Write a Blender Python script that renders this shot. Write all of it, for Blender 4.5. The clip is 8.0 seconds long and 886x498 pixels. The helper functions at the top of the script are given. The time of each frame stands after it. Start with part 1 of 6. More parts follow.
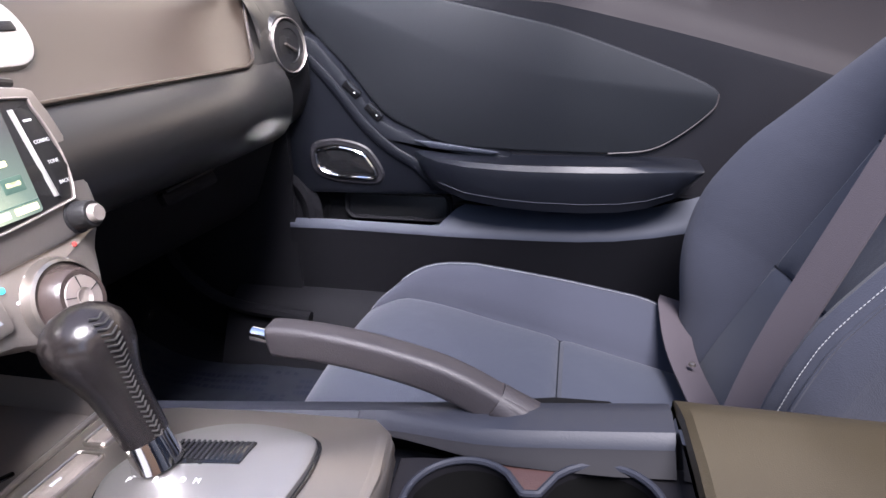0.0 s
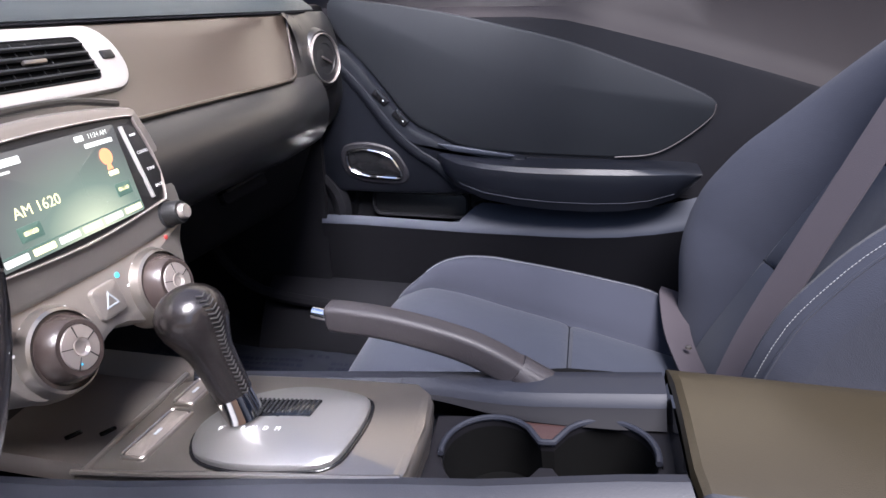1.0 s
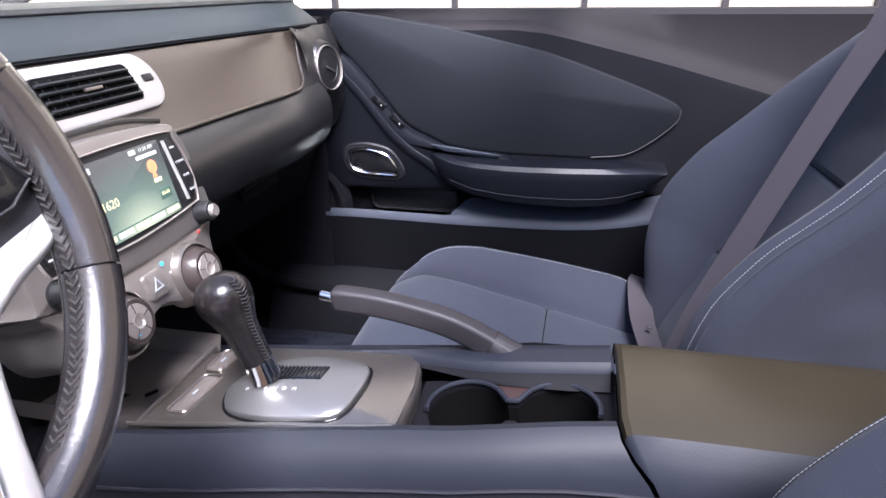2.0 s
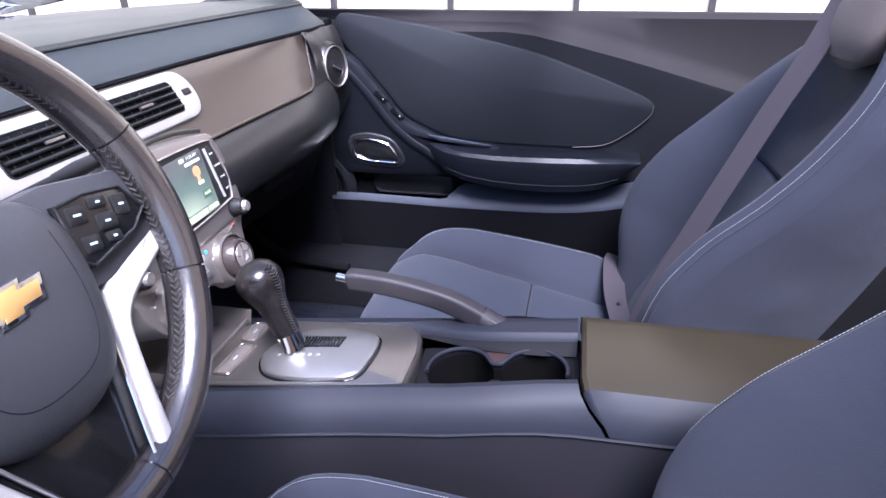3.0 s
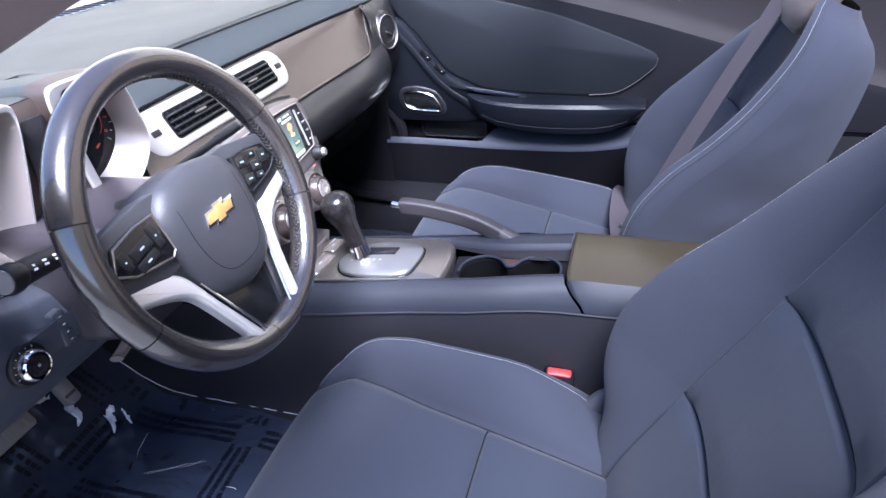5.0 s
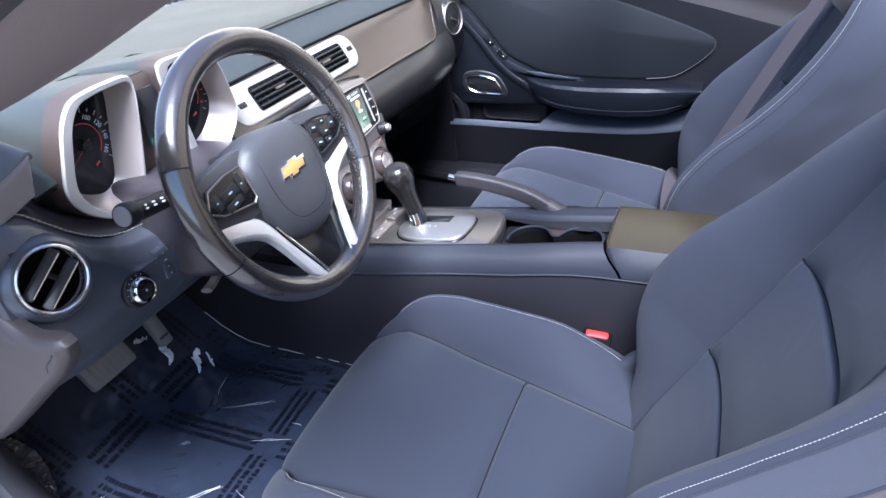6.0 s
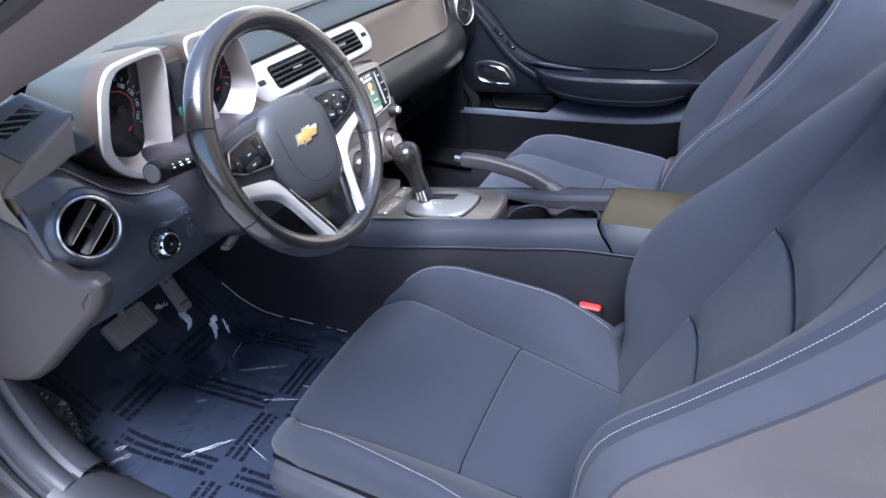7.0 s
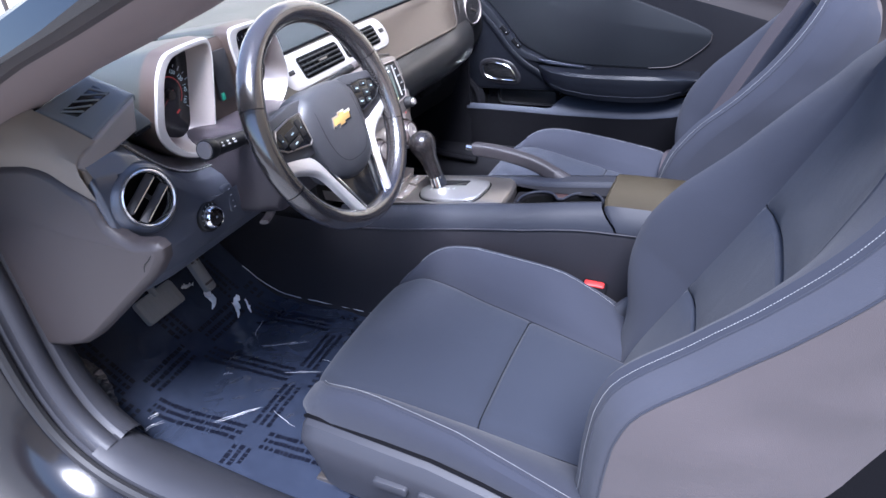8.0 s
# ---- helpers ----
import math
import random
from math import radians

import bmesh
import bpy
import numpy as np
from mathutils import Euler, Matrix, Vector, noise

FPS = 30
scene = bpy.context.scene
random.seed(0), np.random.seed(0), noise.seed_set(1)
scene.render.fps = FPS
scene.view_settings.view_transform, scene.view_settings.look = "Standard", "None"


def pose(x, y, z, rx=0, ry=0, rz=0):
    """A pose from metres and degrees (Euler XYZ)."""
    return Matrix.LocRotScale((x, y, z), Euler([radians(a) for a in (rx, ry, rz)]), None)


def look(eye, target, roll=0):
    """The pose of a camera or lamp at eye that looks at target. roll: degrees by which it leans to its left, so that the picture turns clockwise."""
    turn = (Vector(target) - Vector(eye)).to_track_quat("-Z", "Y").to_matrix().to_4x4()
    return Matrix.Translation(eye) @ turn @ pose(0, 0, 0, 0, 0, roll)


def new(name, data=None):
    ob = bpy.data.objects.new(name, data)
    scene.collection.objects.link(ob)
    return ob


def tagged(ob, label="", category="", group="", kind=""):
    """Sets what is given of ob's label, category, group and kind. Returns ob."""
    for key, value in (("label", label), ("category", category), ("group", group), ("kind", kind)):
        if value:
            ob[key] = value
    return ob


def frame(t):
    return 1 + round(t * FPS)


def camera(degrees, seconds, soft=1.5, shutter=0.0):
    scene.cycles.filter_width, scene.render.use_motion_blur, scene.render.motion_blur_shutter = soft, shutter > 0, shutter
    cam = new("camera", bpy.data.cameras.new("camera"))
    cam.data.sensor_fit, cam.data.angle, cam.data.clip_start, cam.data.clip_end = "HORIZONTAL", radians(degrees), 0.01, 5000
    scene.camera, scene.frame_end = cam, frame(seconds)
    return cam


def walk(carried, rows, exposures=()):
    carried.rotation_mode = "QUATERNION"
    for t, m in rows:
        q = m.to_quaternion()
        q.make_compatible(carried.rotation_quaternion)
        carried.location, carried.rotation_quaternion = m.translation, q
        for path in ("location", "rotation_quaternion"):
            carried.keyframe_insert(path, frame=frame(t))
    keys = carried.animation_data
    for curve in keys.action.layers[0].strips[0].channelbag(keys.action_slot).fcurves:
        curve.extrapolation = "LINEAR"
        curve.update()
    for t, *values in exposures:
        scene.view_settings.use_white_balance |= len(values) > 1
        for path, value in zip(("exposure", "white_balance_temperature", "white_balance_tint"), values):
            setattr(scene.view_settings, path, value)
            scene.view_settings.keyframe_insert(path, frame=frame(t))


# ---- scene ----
cam = camera(70.1, 8.0)
PATH = [
    (0, (0.0, -0.326, 0.629), (-0.379, 1.5, -0.093), -0.8),
    (0.5, (-0.01, -0.373, 0.649), (-0.412, 1.446, -0.079), -0.8),
    (1, (-0.003, -0.425, 0.664), (-0.405, 1.392, -0.07), -0.8),
    (1.5, (0.017, -0.478, 0.684), (-0.385, 1.334, -0.061), -0.6),
    (3, (0.062, -0.649, 0.801), (-0.317, 1.113, -0.066), -0.6),
    (3.5, (0.068, -0.715, 0.839), (-0.286, 1.024, -0.082), -0.5),
    (4, (0.078, -0.786, 0.879), (-0.288, 0.922, -0.096), -0.9),
    (5.5, (0.211, -0.954, 0.927), (-0.427, 0.631, -0.115), -5.2),
    (6, (0.234, -0.997, 0.929), (-0.497, 0.548, -0.109), -5.8),
    (6.5, (0.259, -1.034, 0.924), (-0.514, 0.491, -0.113), -5.8),
    (7, (0.288, -1.068, 0.922), (-0.486, 0.458, -0.114), -5.3),
    (7.5, (0.296, -1.109, 0.931), (-0.47, 0.422, -0.103), -5.0),
    (8, (0.287, -1.174, 0.932), (-0.467, 0.365, -0.098), -4.6),
]
walk(cam, [(t, look(eye, target, roll)) for t, eye, target, roll in PATH],
     [(0, 1.74, 6100, 21), (1.5, 1.42, 6000, 18), (3.5, 1.58, 5400, 26), (5.5, 1.74, 5400, 16), (7, 1.58, 5400, 12), (8, 1.68, 5450, 18)])
# ---- world, sun, exposure ----
world = bpy.data.worlds.new("world")
scene.world = world
world.use_nodes = True
wn = world.node_tree
sky = wn.nodes.new("ShaderNodeTexSky")
sky.sky_type, sky.sun_disc = "NISHITA", False
sky.sun_elevation, sky.sun_rotation = radians(59), radians(157)
wn.links.new(sky.outputs[0], wn.nodes["Background"].inputs[0])
wn.nodes["Background"].inputs[1].default_value = 0.11
sun_data = bpy.data.lights.new("sun", "SUN")
sun_data.energy, sun_data.angle, sun_data.color = 3.9, radians(28), (1.0, 0.97, 0.93)
sun = new("sun", sun_data)
sun.matrix_world = look((0, 0, 0), (-0.20, 0.47, -0.86))


# ---- materials ----
def mat(name, color, rough=0.5, metal=0.0, grain=0.0, scale=200.0, bump=0.0, vary=0.15, spec=0.5, coat=0.0,
        sheen=0.0, emit=None, power=0.0, broad=6.0, alpha=1.0, coat_rough=0.03):
    """A surface with fine grain (relief), and broad variation of tone and gloss."""
    m = bpy.data.materials.new(name)
    m.use_nodes = True
    t = m.node_tree
    b = t.nodes["Principled BSDF"]
    b.inputs["Roughness"].default_value, b.inputs["Metallic"].default_value = rough, metal
    b.inputs["Specular IOR Level"].default_value = spec
    b.inputs["Coat Weight"].default_value = coat
    b.inputs["Coat Roughness"].default_value = coat_rough
    b.inputs["Sheen Weight"].default_value = sheen
    b.inputs["Sheen Roughness"].default_value = 0.6
    b.inputs["Alpha"].default_value = alpha
    co = t.nodes.new("ShaderNodeTexCoord")
    big = t.nodes.new("ShaderNodeTexNoise")
    big.inputs["Scale"].default_value, big.inputs["Detail"].default_value = broad, 4
    fine = t.nodes.new("ShaderNodeTexNoise")
    fine.inputs["Scale"].default_value, fine.inputs["Detail"].default_value = scale, 3
    t.links.new(co.outputs["Object"], big.inputs["Vector"])
    t.links.new(co.outputs["Object"], fine.inputs["Vector"])
    mix = t.nodes.new("ShaderNodeMix")
    mix.data_type = "RGBA"
    c = Vector(color)
    mix.inputs[6].default_value = (*(c * (1 - vary)), 1)
    mix.inputs[7].default_value = (*(c * (1 + vary)), 1)
    add = t.nodes.new("ShaderNodeMath")
    add.operation = "MULTIPLY_ADD"
    add.inputs[1].default_value = grain
    t.links.new(fine.outputs[0], add.inputs[0])
    t.links.new(big.outputs[0], add.inputs[2])
    t.links.new(add.outputs[0], mix.inputs[0])
    t.links.new(mix.outputs[2], b.inputs["Base Color"])
    mr = t.nodes.new("ShaderNodeMapRange")
    mr.inputs[3].default_value, mr.inputs[4].default_value = max(0.02, rough - 0.07), min(1, rough + 0.07)
    t.links.new(big.outputs[0], mr.inputs[0])
    if bump:
        t.links.new(mr.outputs[0], b.inputs["Roughness"])
    if bump:
        bp = t.nodes.new("ShaderNodeBump")
        bp.inputs["Strength"].default_value, bp.inputs["Distance"].default_value = bump, 0.001
        t.links.new(fine.outputs[0], bp.inputs["Height"])
        t.links.new(bp.outputs[0], b.inputs["Normal"])
    if emit:
        b.inputs["Emission Color"].default_value = (*emit, 1)
        b.inputs["Emission Strength"].default_value = power
    return m


def weave(name, color, scale=900.0):
    """Woven cloth: two crossed sets of threads."""
    m = mat(name, color, 0.85, 0, 0.25, 260, 0.0, 0.12, 0.25, 0, 0.08, broad=5)
    t = m.node_tree
    b = t.nodes["Principled BSDF"]
    co = t.nodes.new("ShaderNodeTexCoord")
    v = t.nodes.new("ShaderNodeTexVoronoi")
    v.inputs["Scale"].default_value = scale
    t.links.new(co.outputs["Object"], v.inputs["Vector"])
    bp = t.nodes.new("ShaderNodeBump")
    bp.inputs["Strength"].default_value, bp.inputs["Distance"].default_value = 0.35, 0.0006
    t.links.new(v.outputs["Distance"], bp.inputs["Height"])
    # soft slack and wrinkles of the stretched cover
    sl = t.nodes.new("ShaderNodeTexNoise")
    sl.inputs["Scale"].default_value, sl.inputs["Detail"].default_value, sl.inputs["Distortion"].default_value = 8.0, 3, 0.6
    t.links.new(co.outputs["Object"], sl.inputs["Vector"])
    wr = t.nodes.new("ShaderNodeBump")
    wr.inputs["Strength"].default_value, wr.inputs["Distance"].default_value = 0.35, 0.008
    t.links.new(sl.outputs[0], wr.inputs["Height"])
    t.links.new(wr.outputs[0], bp.inputs["Normal"])
    t.links.new(bp.outputs[0], b.inputs["Normal"])
    return m


VINYL = mat("dash_vinyl", (0.015, 0.016, 0.019), 0.36, 0, 0.3, 700, 0.25, 0.15)
BROW = mat("brow_vinyl", (0.046, 0.042, 0.047), 0.42, 0, 0.3, 700, 0.25, 0.12)
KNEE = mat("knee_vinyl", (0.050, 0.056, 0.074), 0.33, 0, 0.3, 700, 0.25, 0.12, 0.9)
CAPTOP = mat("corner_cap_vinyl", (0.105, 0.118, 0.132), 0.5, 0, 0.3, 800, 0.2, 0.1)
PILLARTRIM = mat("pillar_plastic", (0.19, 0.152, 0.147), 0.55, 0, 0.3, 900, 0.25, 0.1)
# Matt black taken darker still: footwell and recess shade is in the colour.
SLOPE = mat("shaded_black_plastic", (0.0045, 0.0045, 0.0058), 0.75, 0, 0.3, 700, 0.1, 0.12, 0.08)
SEAMTRIM = mat("seam_trim_plastic", (0.024, 0.023, 0.029), 0.5, 0, 0.3, 900, 0.1, 0.1)
SIDEPLASTIC = mat("console_side_plastic", (0.014, 0.0132, 0.0165), 0.55, 0, 0.3, 700, 0.2, 0.12, 0.35)
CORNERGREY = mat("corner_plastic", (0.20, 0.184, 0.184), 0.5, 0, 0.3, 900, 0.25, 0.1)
PADBAND = mat("pad_band_vinyl", (0.024, 0.029, 0.031), 0.5, 0, 0.3, 700, 0.3, 0.12, 0.3)
PADTOP = mat("pad_vinyl", (0.031, 0.034, 0.031), 0.44, 0, 0.3, 700, 0.3, 0.2, 0.42)
FACE = mat("face_vinyl", (0.033, 0.0245, 0.0185), 0.31, 0, 0.05, 800, 0.0, 0.22, 0.95, broad=5.0)
ROLL = mat("roll_vinyl", (0.011, 0.0105, 0.0106), 0.34, 0, 0.05, 700, 0.0, 0.12, 0.6, broad=2.0)
BAND = mat("pull_vinyl", (0.0042, 0.0050, 0.0075), 0.45, 0, 0.2, 700, 0.15, 0.12, 0.2)
ARMREST = mat("armrest_vinyl", (0.0048, 0.0056, 0.0085), 0.32, 0, 0.2, 700, 0.12, 0.12, 0.5)
PLASTIC = mat("dark_plastic", (0.009, 0.009, 0.010), 0.45, 0, 0.3, 900, 0.3, 0.15, 0.4)
COVER = mat("airbag_vinyl", (0.031, 0.032, 0.037), 0.48, 0, 0.3, 700, 0.25, 0.1)
DOORTOP = mat("door_top_trim", (0.0140, 0.0110, 0.0120), 0.66, 0, 0.3, 900, 0.2, 0.1, 0.25)
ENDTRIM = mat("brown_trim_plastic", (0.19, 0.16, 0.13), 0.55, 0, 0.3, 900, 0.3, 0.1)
CAPGREY = mat("end_cover_plastic", (0.040, 0.033, 0.033), 0.5, 0, 0.3, 900, 0.3, 0.1)
TRIMGREY = mat("grey_trim_plastic", (0.055, 0.047, 0.047), 0.55, 0, 0.3, 900, 0.3, 0.1)
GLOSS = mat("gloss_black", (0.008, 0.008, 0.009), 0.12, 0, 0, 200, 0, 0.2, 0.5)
CLOTH = weave("seat_cloth", (0.0228, 0.0268, 0.0395))
CLOTHB = weave("bolster_cloth", (0.0262, 0.0288, 0.0412))
# Seat cloth made paler twice: skylight on the door side put into the colour.
LITSIDE = weave("lit_side_cloth", (0.078, 0.0665, 0.069))
LITGUSSET = weave("lit_gusset_cloth", (0.046, 0.048, 0.062))
BELT = mat("belt_webbing", (0.052, 0.044, 0.050), 0.75, 0, 0.4, 900, 0.4, 0.1, 0.3)
THREAD = mat("pale_thread", (0.34, 0.34, 0.34), 0.7)
SEAM = mat("seam_shadow_cloth", (0.008, 0.009, 0.012), 0.9, 0, 0.3, 400, 0.1, 0.1, 0.1)
DARKTHREAD = mat("grey_thread", (0.016, 0.015, 0.015), 0.7)
SILVER = mat("silver_paint", (0.50, 0.49, 0.478), 0.30, 0.4, 0.2, 1200, 0.05, 0.05)
VENTSILVER = mat("vent_silver", (0.40, 0.39, 0.38), 0.32, 0.4, 0.2, 1200, 0.05, 0.05)
SPOKESILVER = mat("spoke_silver", (0.55, 0.54, 0.53), 0.33, 0.45, 0.2, 1200, 0.05, 0.06)
SATIN = mat("satin_metal_paint", (0.265, 0.238, 0.215), 0.29, 0.85, 0.2, 1400, 0.015, 0.08)
CHROME = mat("chrome", (0.8, 0.8, 0.8), 0.08, 1.0, 0, 200, 0, 0.02)
LEATHER = mat("wheel_leather", (0.023, 0.0195, 0.019), 0.24, 0, 0.4, 450, 0.22, 0.25, 0.9, 1.0, coat_rough=0.085)
COLUMNGREY = mat("column_plastic", (0.026, 0.022, 0.027), 0.45, 0, 0.3, 900, 0.3, 0.12)
DOORVINYL = mat("door_vinyl", (0.0088, 0.0086, 0.0108), 0.5, 0, 0.3, 700, 0.2, 0.12, 0.25)
BRAKEGREY = mat("brake_vinyl", (0.023, 0.0197, 0.022), 0.55, 0, 0.3, 800, 0.3, 0.1)
KNOB = mat("knob_leather", (0.012, 0.010, 0.010), 0.22, 0, 0.4, 450, 0.12, 0.2, 0.5)
RAIL = mat("console_vinyl", (0.0155, 0.017, 0.024), 0.5, 0, 0.3, 700, 0.12, 0.12, 0.35)
INSERT = mat("door_insert", (0.0108, 0.0125, 0.0155), 0.6, 0, 0.3, 600, 0.2, 0.1, 0.3)
LEDGE = mat("pocket_plastic", (0.024, 0.028, 0.040), 0.6, 0, 0.3, 800, 0.2, 0.1, 0.3)
CUPGREY = mat("cup_plastic", (0.0062, 0.0058, 0.0075), 0.65, 0, 0.3, 700, 0.04, 0.12, 0.2)
PEDALGREY = mat("pedal_rubber", (0.20, 0.205, 0.215), 0.5, 0, 0.3, 700, 0.2, 0.15)
# Head restraint cloth, its warm bounced light put into the colour.
WARMLITCLOTH = weave("warm_lit_cloth", (0.125, 0.100, 0.088))
DIALPRINT = mat("dial_print", (0.30, 0.33, 0.36), 0.6)
CARPET = mat("carpet", (0.0035, 0.0035, 0.0045), 0.95, 0, 0.8, 500, 1.0, 0.3, 0.1)
INK = mat("printed_ink", (0.004, 0.005, 0.011), 0.5, 0, 0.3, 300, 0.0, 0.3, 0.2)
SILLGREY = mat("sill_plastic", (0.036, 0.037, 0.045), 0.5, 0, 0.3, 900, 0.3, 0.12)
# Dash grey with the brown reflection beside the gauges mixed into it.
PODWALL = mat("pod_reflection", (0.046, 0.034, 0.029), 0.42, 0.0, 0.2, 1200, 0.05, 0.06)
LID = mat("lid_vinyl", (0.034, 0.0262, 0.0140), 0.42, 0, 0.3, 800, 0.2, 0.12)
VANE = mat("vent_vane_plastic", (0.030, 0.028, 0.029), 0.4, 0, 0.3, 900, 0.1, 0.1)
RUBBER = mat("rubber_seal", (0.02, 0.02, 0.022), 0.6, 0, 0.2, 300, 0.1)
PAINT = mat("black_car_paint", (0.008, 0.008, 0.010), 0.2, 0, 0, 200, 0, 0.1, 0.8)
RED = mat("red_plastic", (0.48, 0.018, 0.015), 0.5)
PLATE = mat("gear_plate_metal", (0.33, 0.32, 0.31), 0.45, 0.9, 0.2, 1400, 0.05, 0.06)
TRAY = mat("tray_plastic", (0.11, 0.094, 0.084), 0.5, 0, 0.3, 900, 0.2, 0.1)
KNOBRING = mat("knob_ring_plastic", (0.036, 0.027, 0.025), 0.24, 0, 0.2, 900, 0.05, 0.1)
UNITSILVER = mat("unit_silver", (0.215, 0.195, 0.180), 0.34, 0.55, 0.2, 1400, 0.04, 0.06)
NEEDLE = mat("needle_red", (0.13, 0.02, 0.02), 0.5)
GOLD = mat("gold_enamel", (0.62, 0.38, 0.13), 0.35, 0.5)
WHITE = mat("white_print", (0.75, 0.75, 0.75), 0.6)
REDPRINT = mat("red_print", (0.34, 0.04, 0.035), 0.5, emit=(1, 0.06, 0.05), power=0.02)
BLUEPRINT = mat("blue_print", (0.05, 0.45, 0.7), 0.5, emit=(0.1, 0.6, 1), power=0.12)
PALEPRINT = mat("pale_blue_print", (0.45, 0.6, 0.66), 0.5)
BLACK = mat("black_duct", (0.003, 0.003, 0.003), 0.9, 0, 0.2, 300, 0, 0.2, 0.1)
RINGMETAL = mat("ring_silver", (0.68, 0.65, 0.63), 0.26, 0.85, 0.2, 1200, 0.03, 0.05)
PODSILVER = mat("pod_silver", (0.42, 0.375, 0.35), 0.34, 0.7, 0.2, 1200, 0.04, 0.06)
DIAL = mat("dial_face", (0.012, 0.012, 0.014), 0.10)
CONCRETE = mat("concrete", (0.26, 0.25, 0.235), 0.9, 0, 0.6, 90, 0.6, 0.2, 0.3, broad=0.8)
# Opaque pale colour that paints the light glinting on clear film.
GLINT = mat("film_glint", (0.46, 0.47, 0.50), 0.12, 0, 0.6, 120, 0.0, 0.6, 0.9)
BUNCH = mat("crumpled_film", (0.075, 0.08, 0.092), 0.10, 0, 0.6, 160, 0.5, 0.5, 1.0)
WALLB = mat("brown_wall", (0.34, 0.22, 0.15), 0.85, 0, 0.4, 30, 0.2, 0.1, broad=0.7)
WALLR = mat("ochre_wall", (0.80, 0.62, 0.42), 0.85, 0, 0.4, 30, 0.2, 0.08, broad=0.7)
WALLP = mat("beige_wall", (0.75, 0.66, 0.5), 0.85, 0, 0.4, 30, 0.2, 0.08, broad=0.7)


def clear(name, tint, rough=0.02):
    m = bpy.data.materials.new(name)
    m.use_nodes = True
    b = m.node_tree.nodes["Principled BSDF"]
    b.inputs["Base Color"].default_value = (*tint, 1)
    b.inputs["Transmission Weight"].default_value = 1.0
    b.inputs["Roughness"].default_value, b.inputs["IOR"].default_value = rough, 1.02
    return m


def film_material():
    """Thin wrinkled plastic: creases that catch the light."""
    m = mat("plastic_film", (0.027, 0.034, 0.055), 0.20, 0, 0.2, 30, 0.0, 0.25, 1.0, broad=9)
    t = m.node_tree
    b = t.nodes["Principled BSDF"]
    co = t.nodes.new("ShaderNodeTexCoord")
    n = t.nodes.new("ShaderNodeTexNoise")
    n.noise_type = "RIDGED_MULTIFRACTAL"
    n.inputs["Scale"].default_value, n.inputs["Detail"].default_value, n.inputs["Distortion"].default_value = 12.0, 6, 1.5
    bp = t.nodes.new("ShaderNodeBump")
    bp.inputs["Strength"].default_value, bp.inputs["Distance"].default_value = 0.5, 0.008
    t.links.new(co.outputs["Object"], n.inputs["Vector"])
    t.links.new(n.outputs[0], bp.inputs["Height"])
    t.links.new(bp.outputs[0], b.inputs["Normal"])
    return m


FILM = film_material()
# The driver's film made darker: passenger footwell shade is put into the colour.
SHADEFILM = mat("shaded_film", (0.0075, 0.0085, 0.012), 0.45, 0, 0.3, 60, 0.2, 0.25, 0.25)
GLASS = clear("window_glass", (0.95, 0.97, 0.96))


def screen_material():
    """The lit display: a dark grey-green field with a bright glow rising from its lower middle."""
    m = bpy.data.materials.new("display_glow")
    m.use_nodes = True
    t = m.node_tree
    b = t.nodes["Principled BSDF"]
    b.inputs["Base Color"].default_value = (0.02, 0.02, 0.02, 1)
    b.inputs["Roughness"].default_value = 0.2
    co = t.nodes.new("ShaderNodeTexCoord")
    gr = t.nodes.new("ShaderNodeTexGradient")
    gr.gradient_type = "SPHERICAL"
    mp = t.nodes.new("ShaderNodeMapping")
    mp.inputs["Location"].default_value = (0, -0.02 / 0.11, 0.018 / 0.075)
    mp.inputs["Scale"].default_value = (0, 1 / 0.11, 1 / 0.075)
    ramp = t.nodes.new("ShaderNodeValToRGB")
    e = ramp.color_ramp.elements
    e[0].position, e[0].color = 0.0, (0.125, 0.13, 0.125, 1)
    e[1].position, e[1].color = 1.0, (0.85, 0.95, 0.64, 1)
    mid = e.new(0.5)
    mid.color = (0.22, 0.31, 0.24, 1)
    t.links.new(co.outputs["Object"], mp.inputs["Vector"])
    t.links.new(mp.outputs[0], gr.inputs["Vector"])
    t.links.new(gr.outputs[0], ramp.inputs[0])
    t.links.new(ramp.outputs[0], b.inputs["Emission Color"])
    b.inputs["Emission Strength"].default_value = 0.42
    return m


DISPLAY = screen_material()


# ---- mesh tools ----
ORIGIN = {}


def thing(name, at, label, category, group="", kind=""):
    ob = new(name)
    ob.location = at
    ORIGIN[name_of(ob)] = Vector(at)
    return tagged(ob, label, category, group, kind)


def name_of(ob):
    return ob.name


def part(name, bm, material, parent=None, label="", smooth=True, sharp=32):
    """Links a bmesh, given in world metres, as one mesh object under a thing or a part."""
    o = ORIGIN[name_of(parent)] if parent else Vector((0, 0, 0))
    bmesh.ops.remove_doubles(bm, verts=bm.verts, dist=0.00002)
    bmesh.ops.recalc_face_normals(bm, faces=bm.faces)
    bm.transform(Matrix.Translation(-o))
    if smooth:
        for f in bm.faces:
            f.smooth = True
        for e in bm.edges:
            if len(e.link_faces) == 2 and e.calc_face_angle(0) > radians(sharp):
                e.smooth = False
    me = bpy.data.meshes.new(name)
    bm.to_mesh(me)
    bm.free()
    me.materials.append(material)
    ob = new(name, me)
    ob.parent = parent
    ORIGIN[name_of(ob)] = o
    return tagged(ob, label) if label else ob


def solid(name, bm, material, label, category, kind="", group=""):
    ob = part(name, bm, material)
    return tagged(ob, label, category, group, kind)


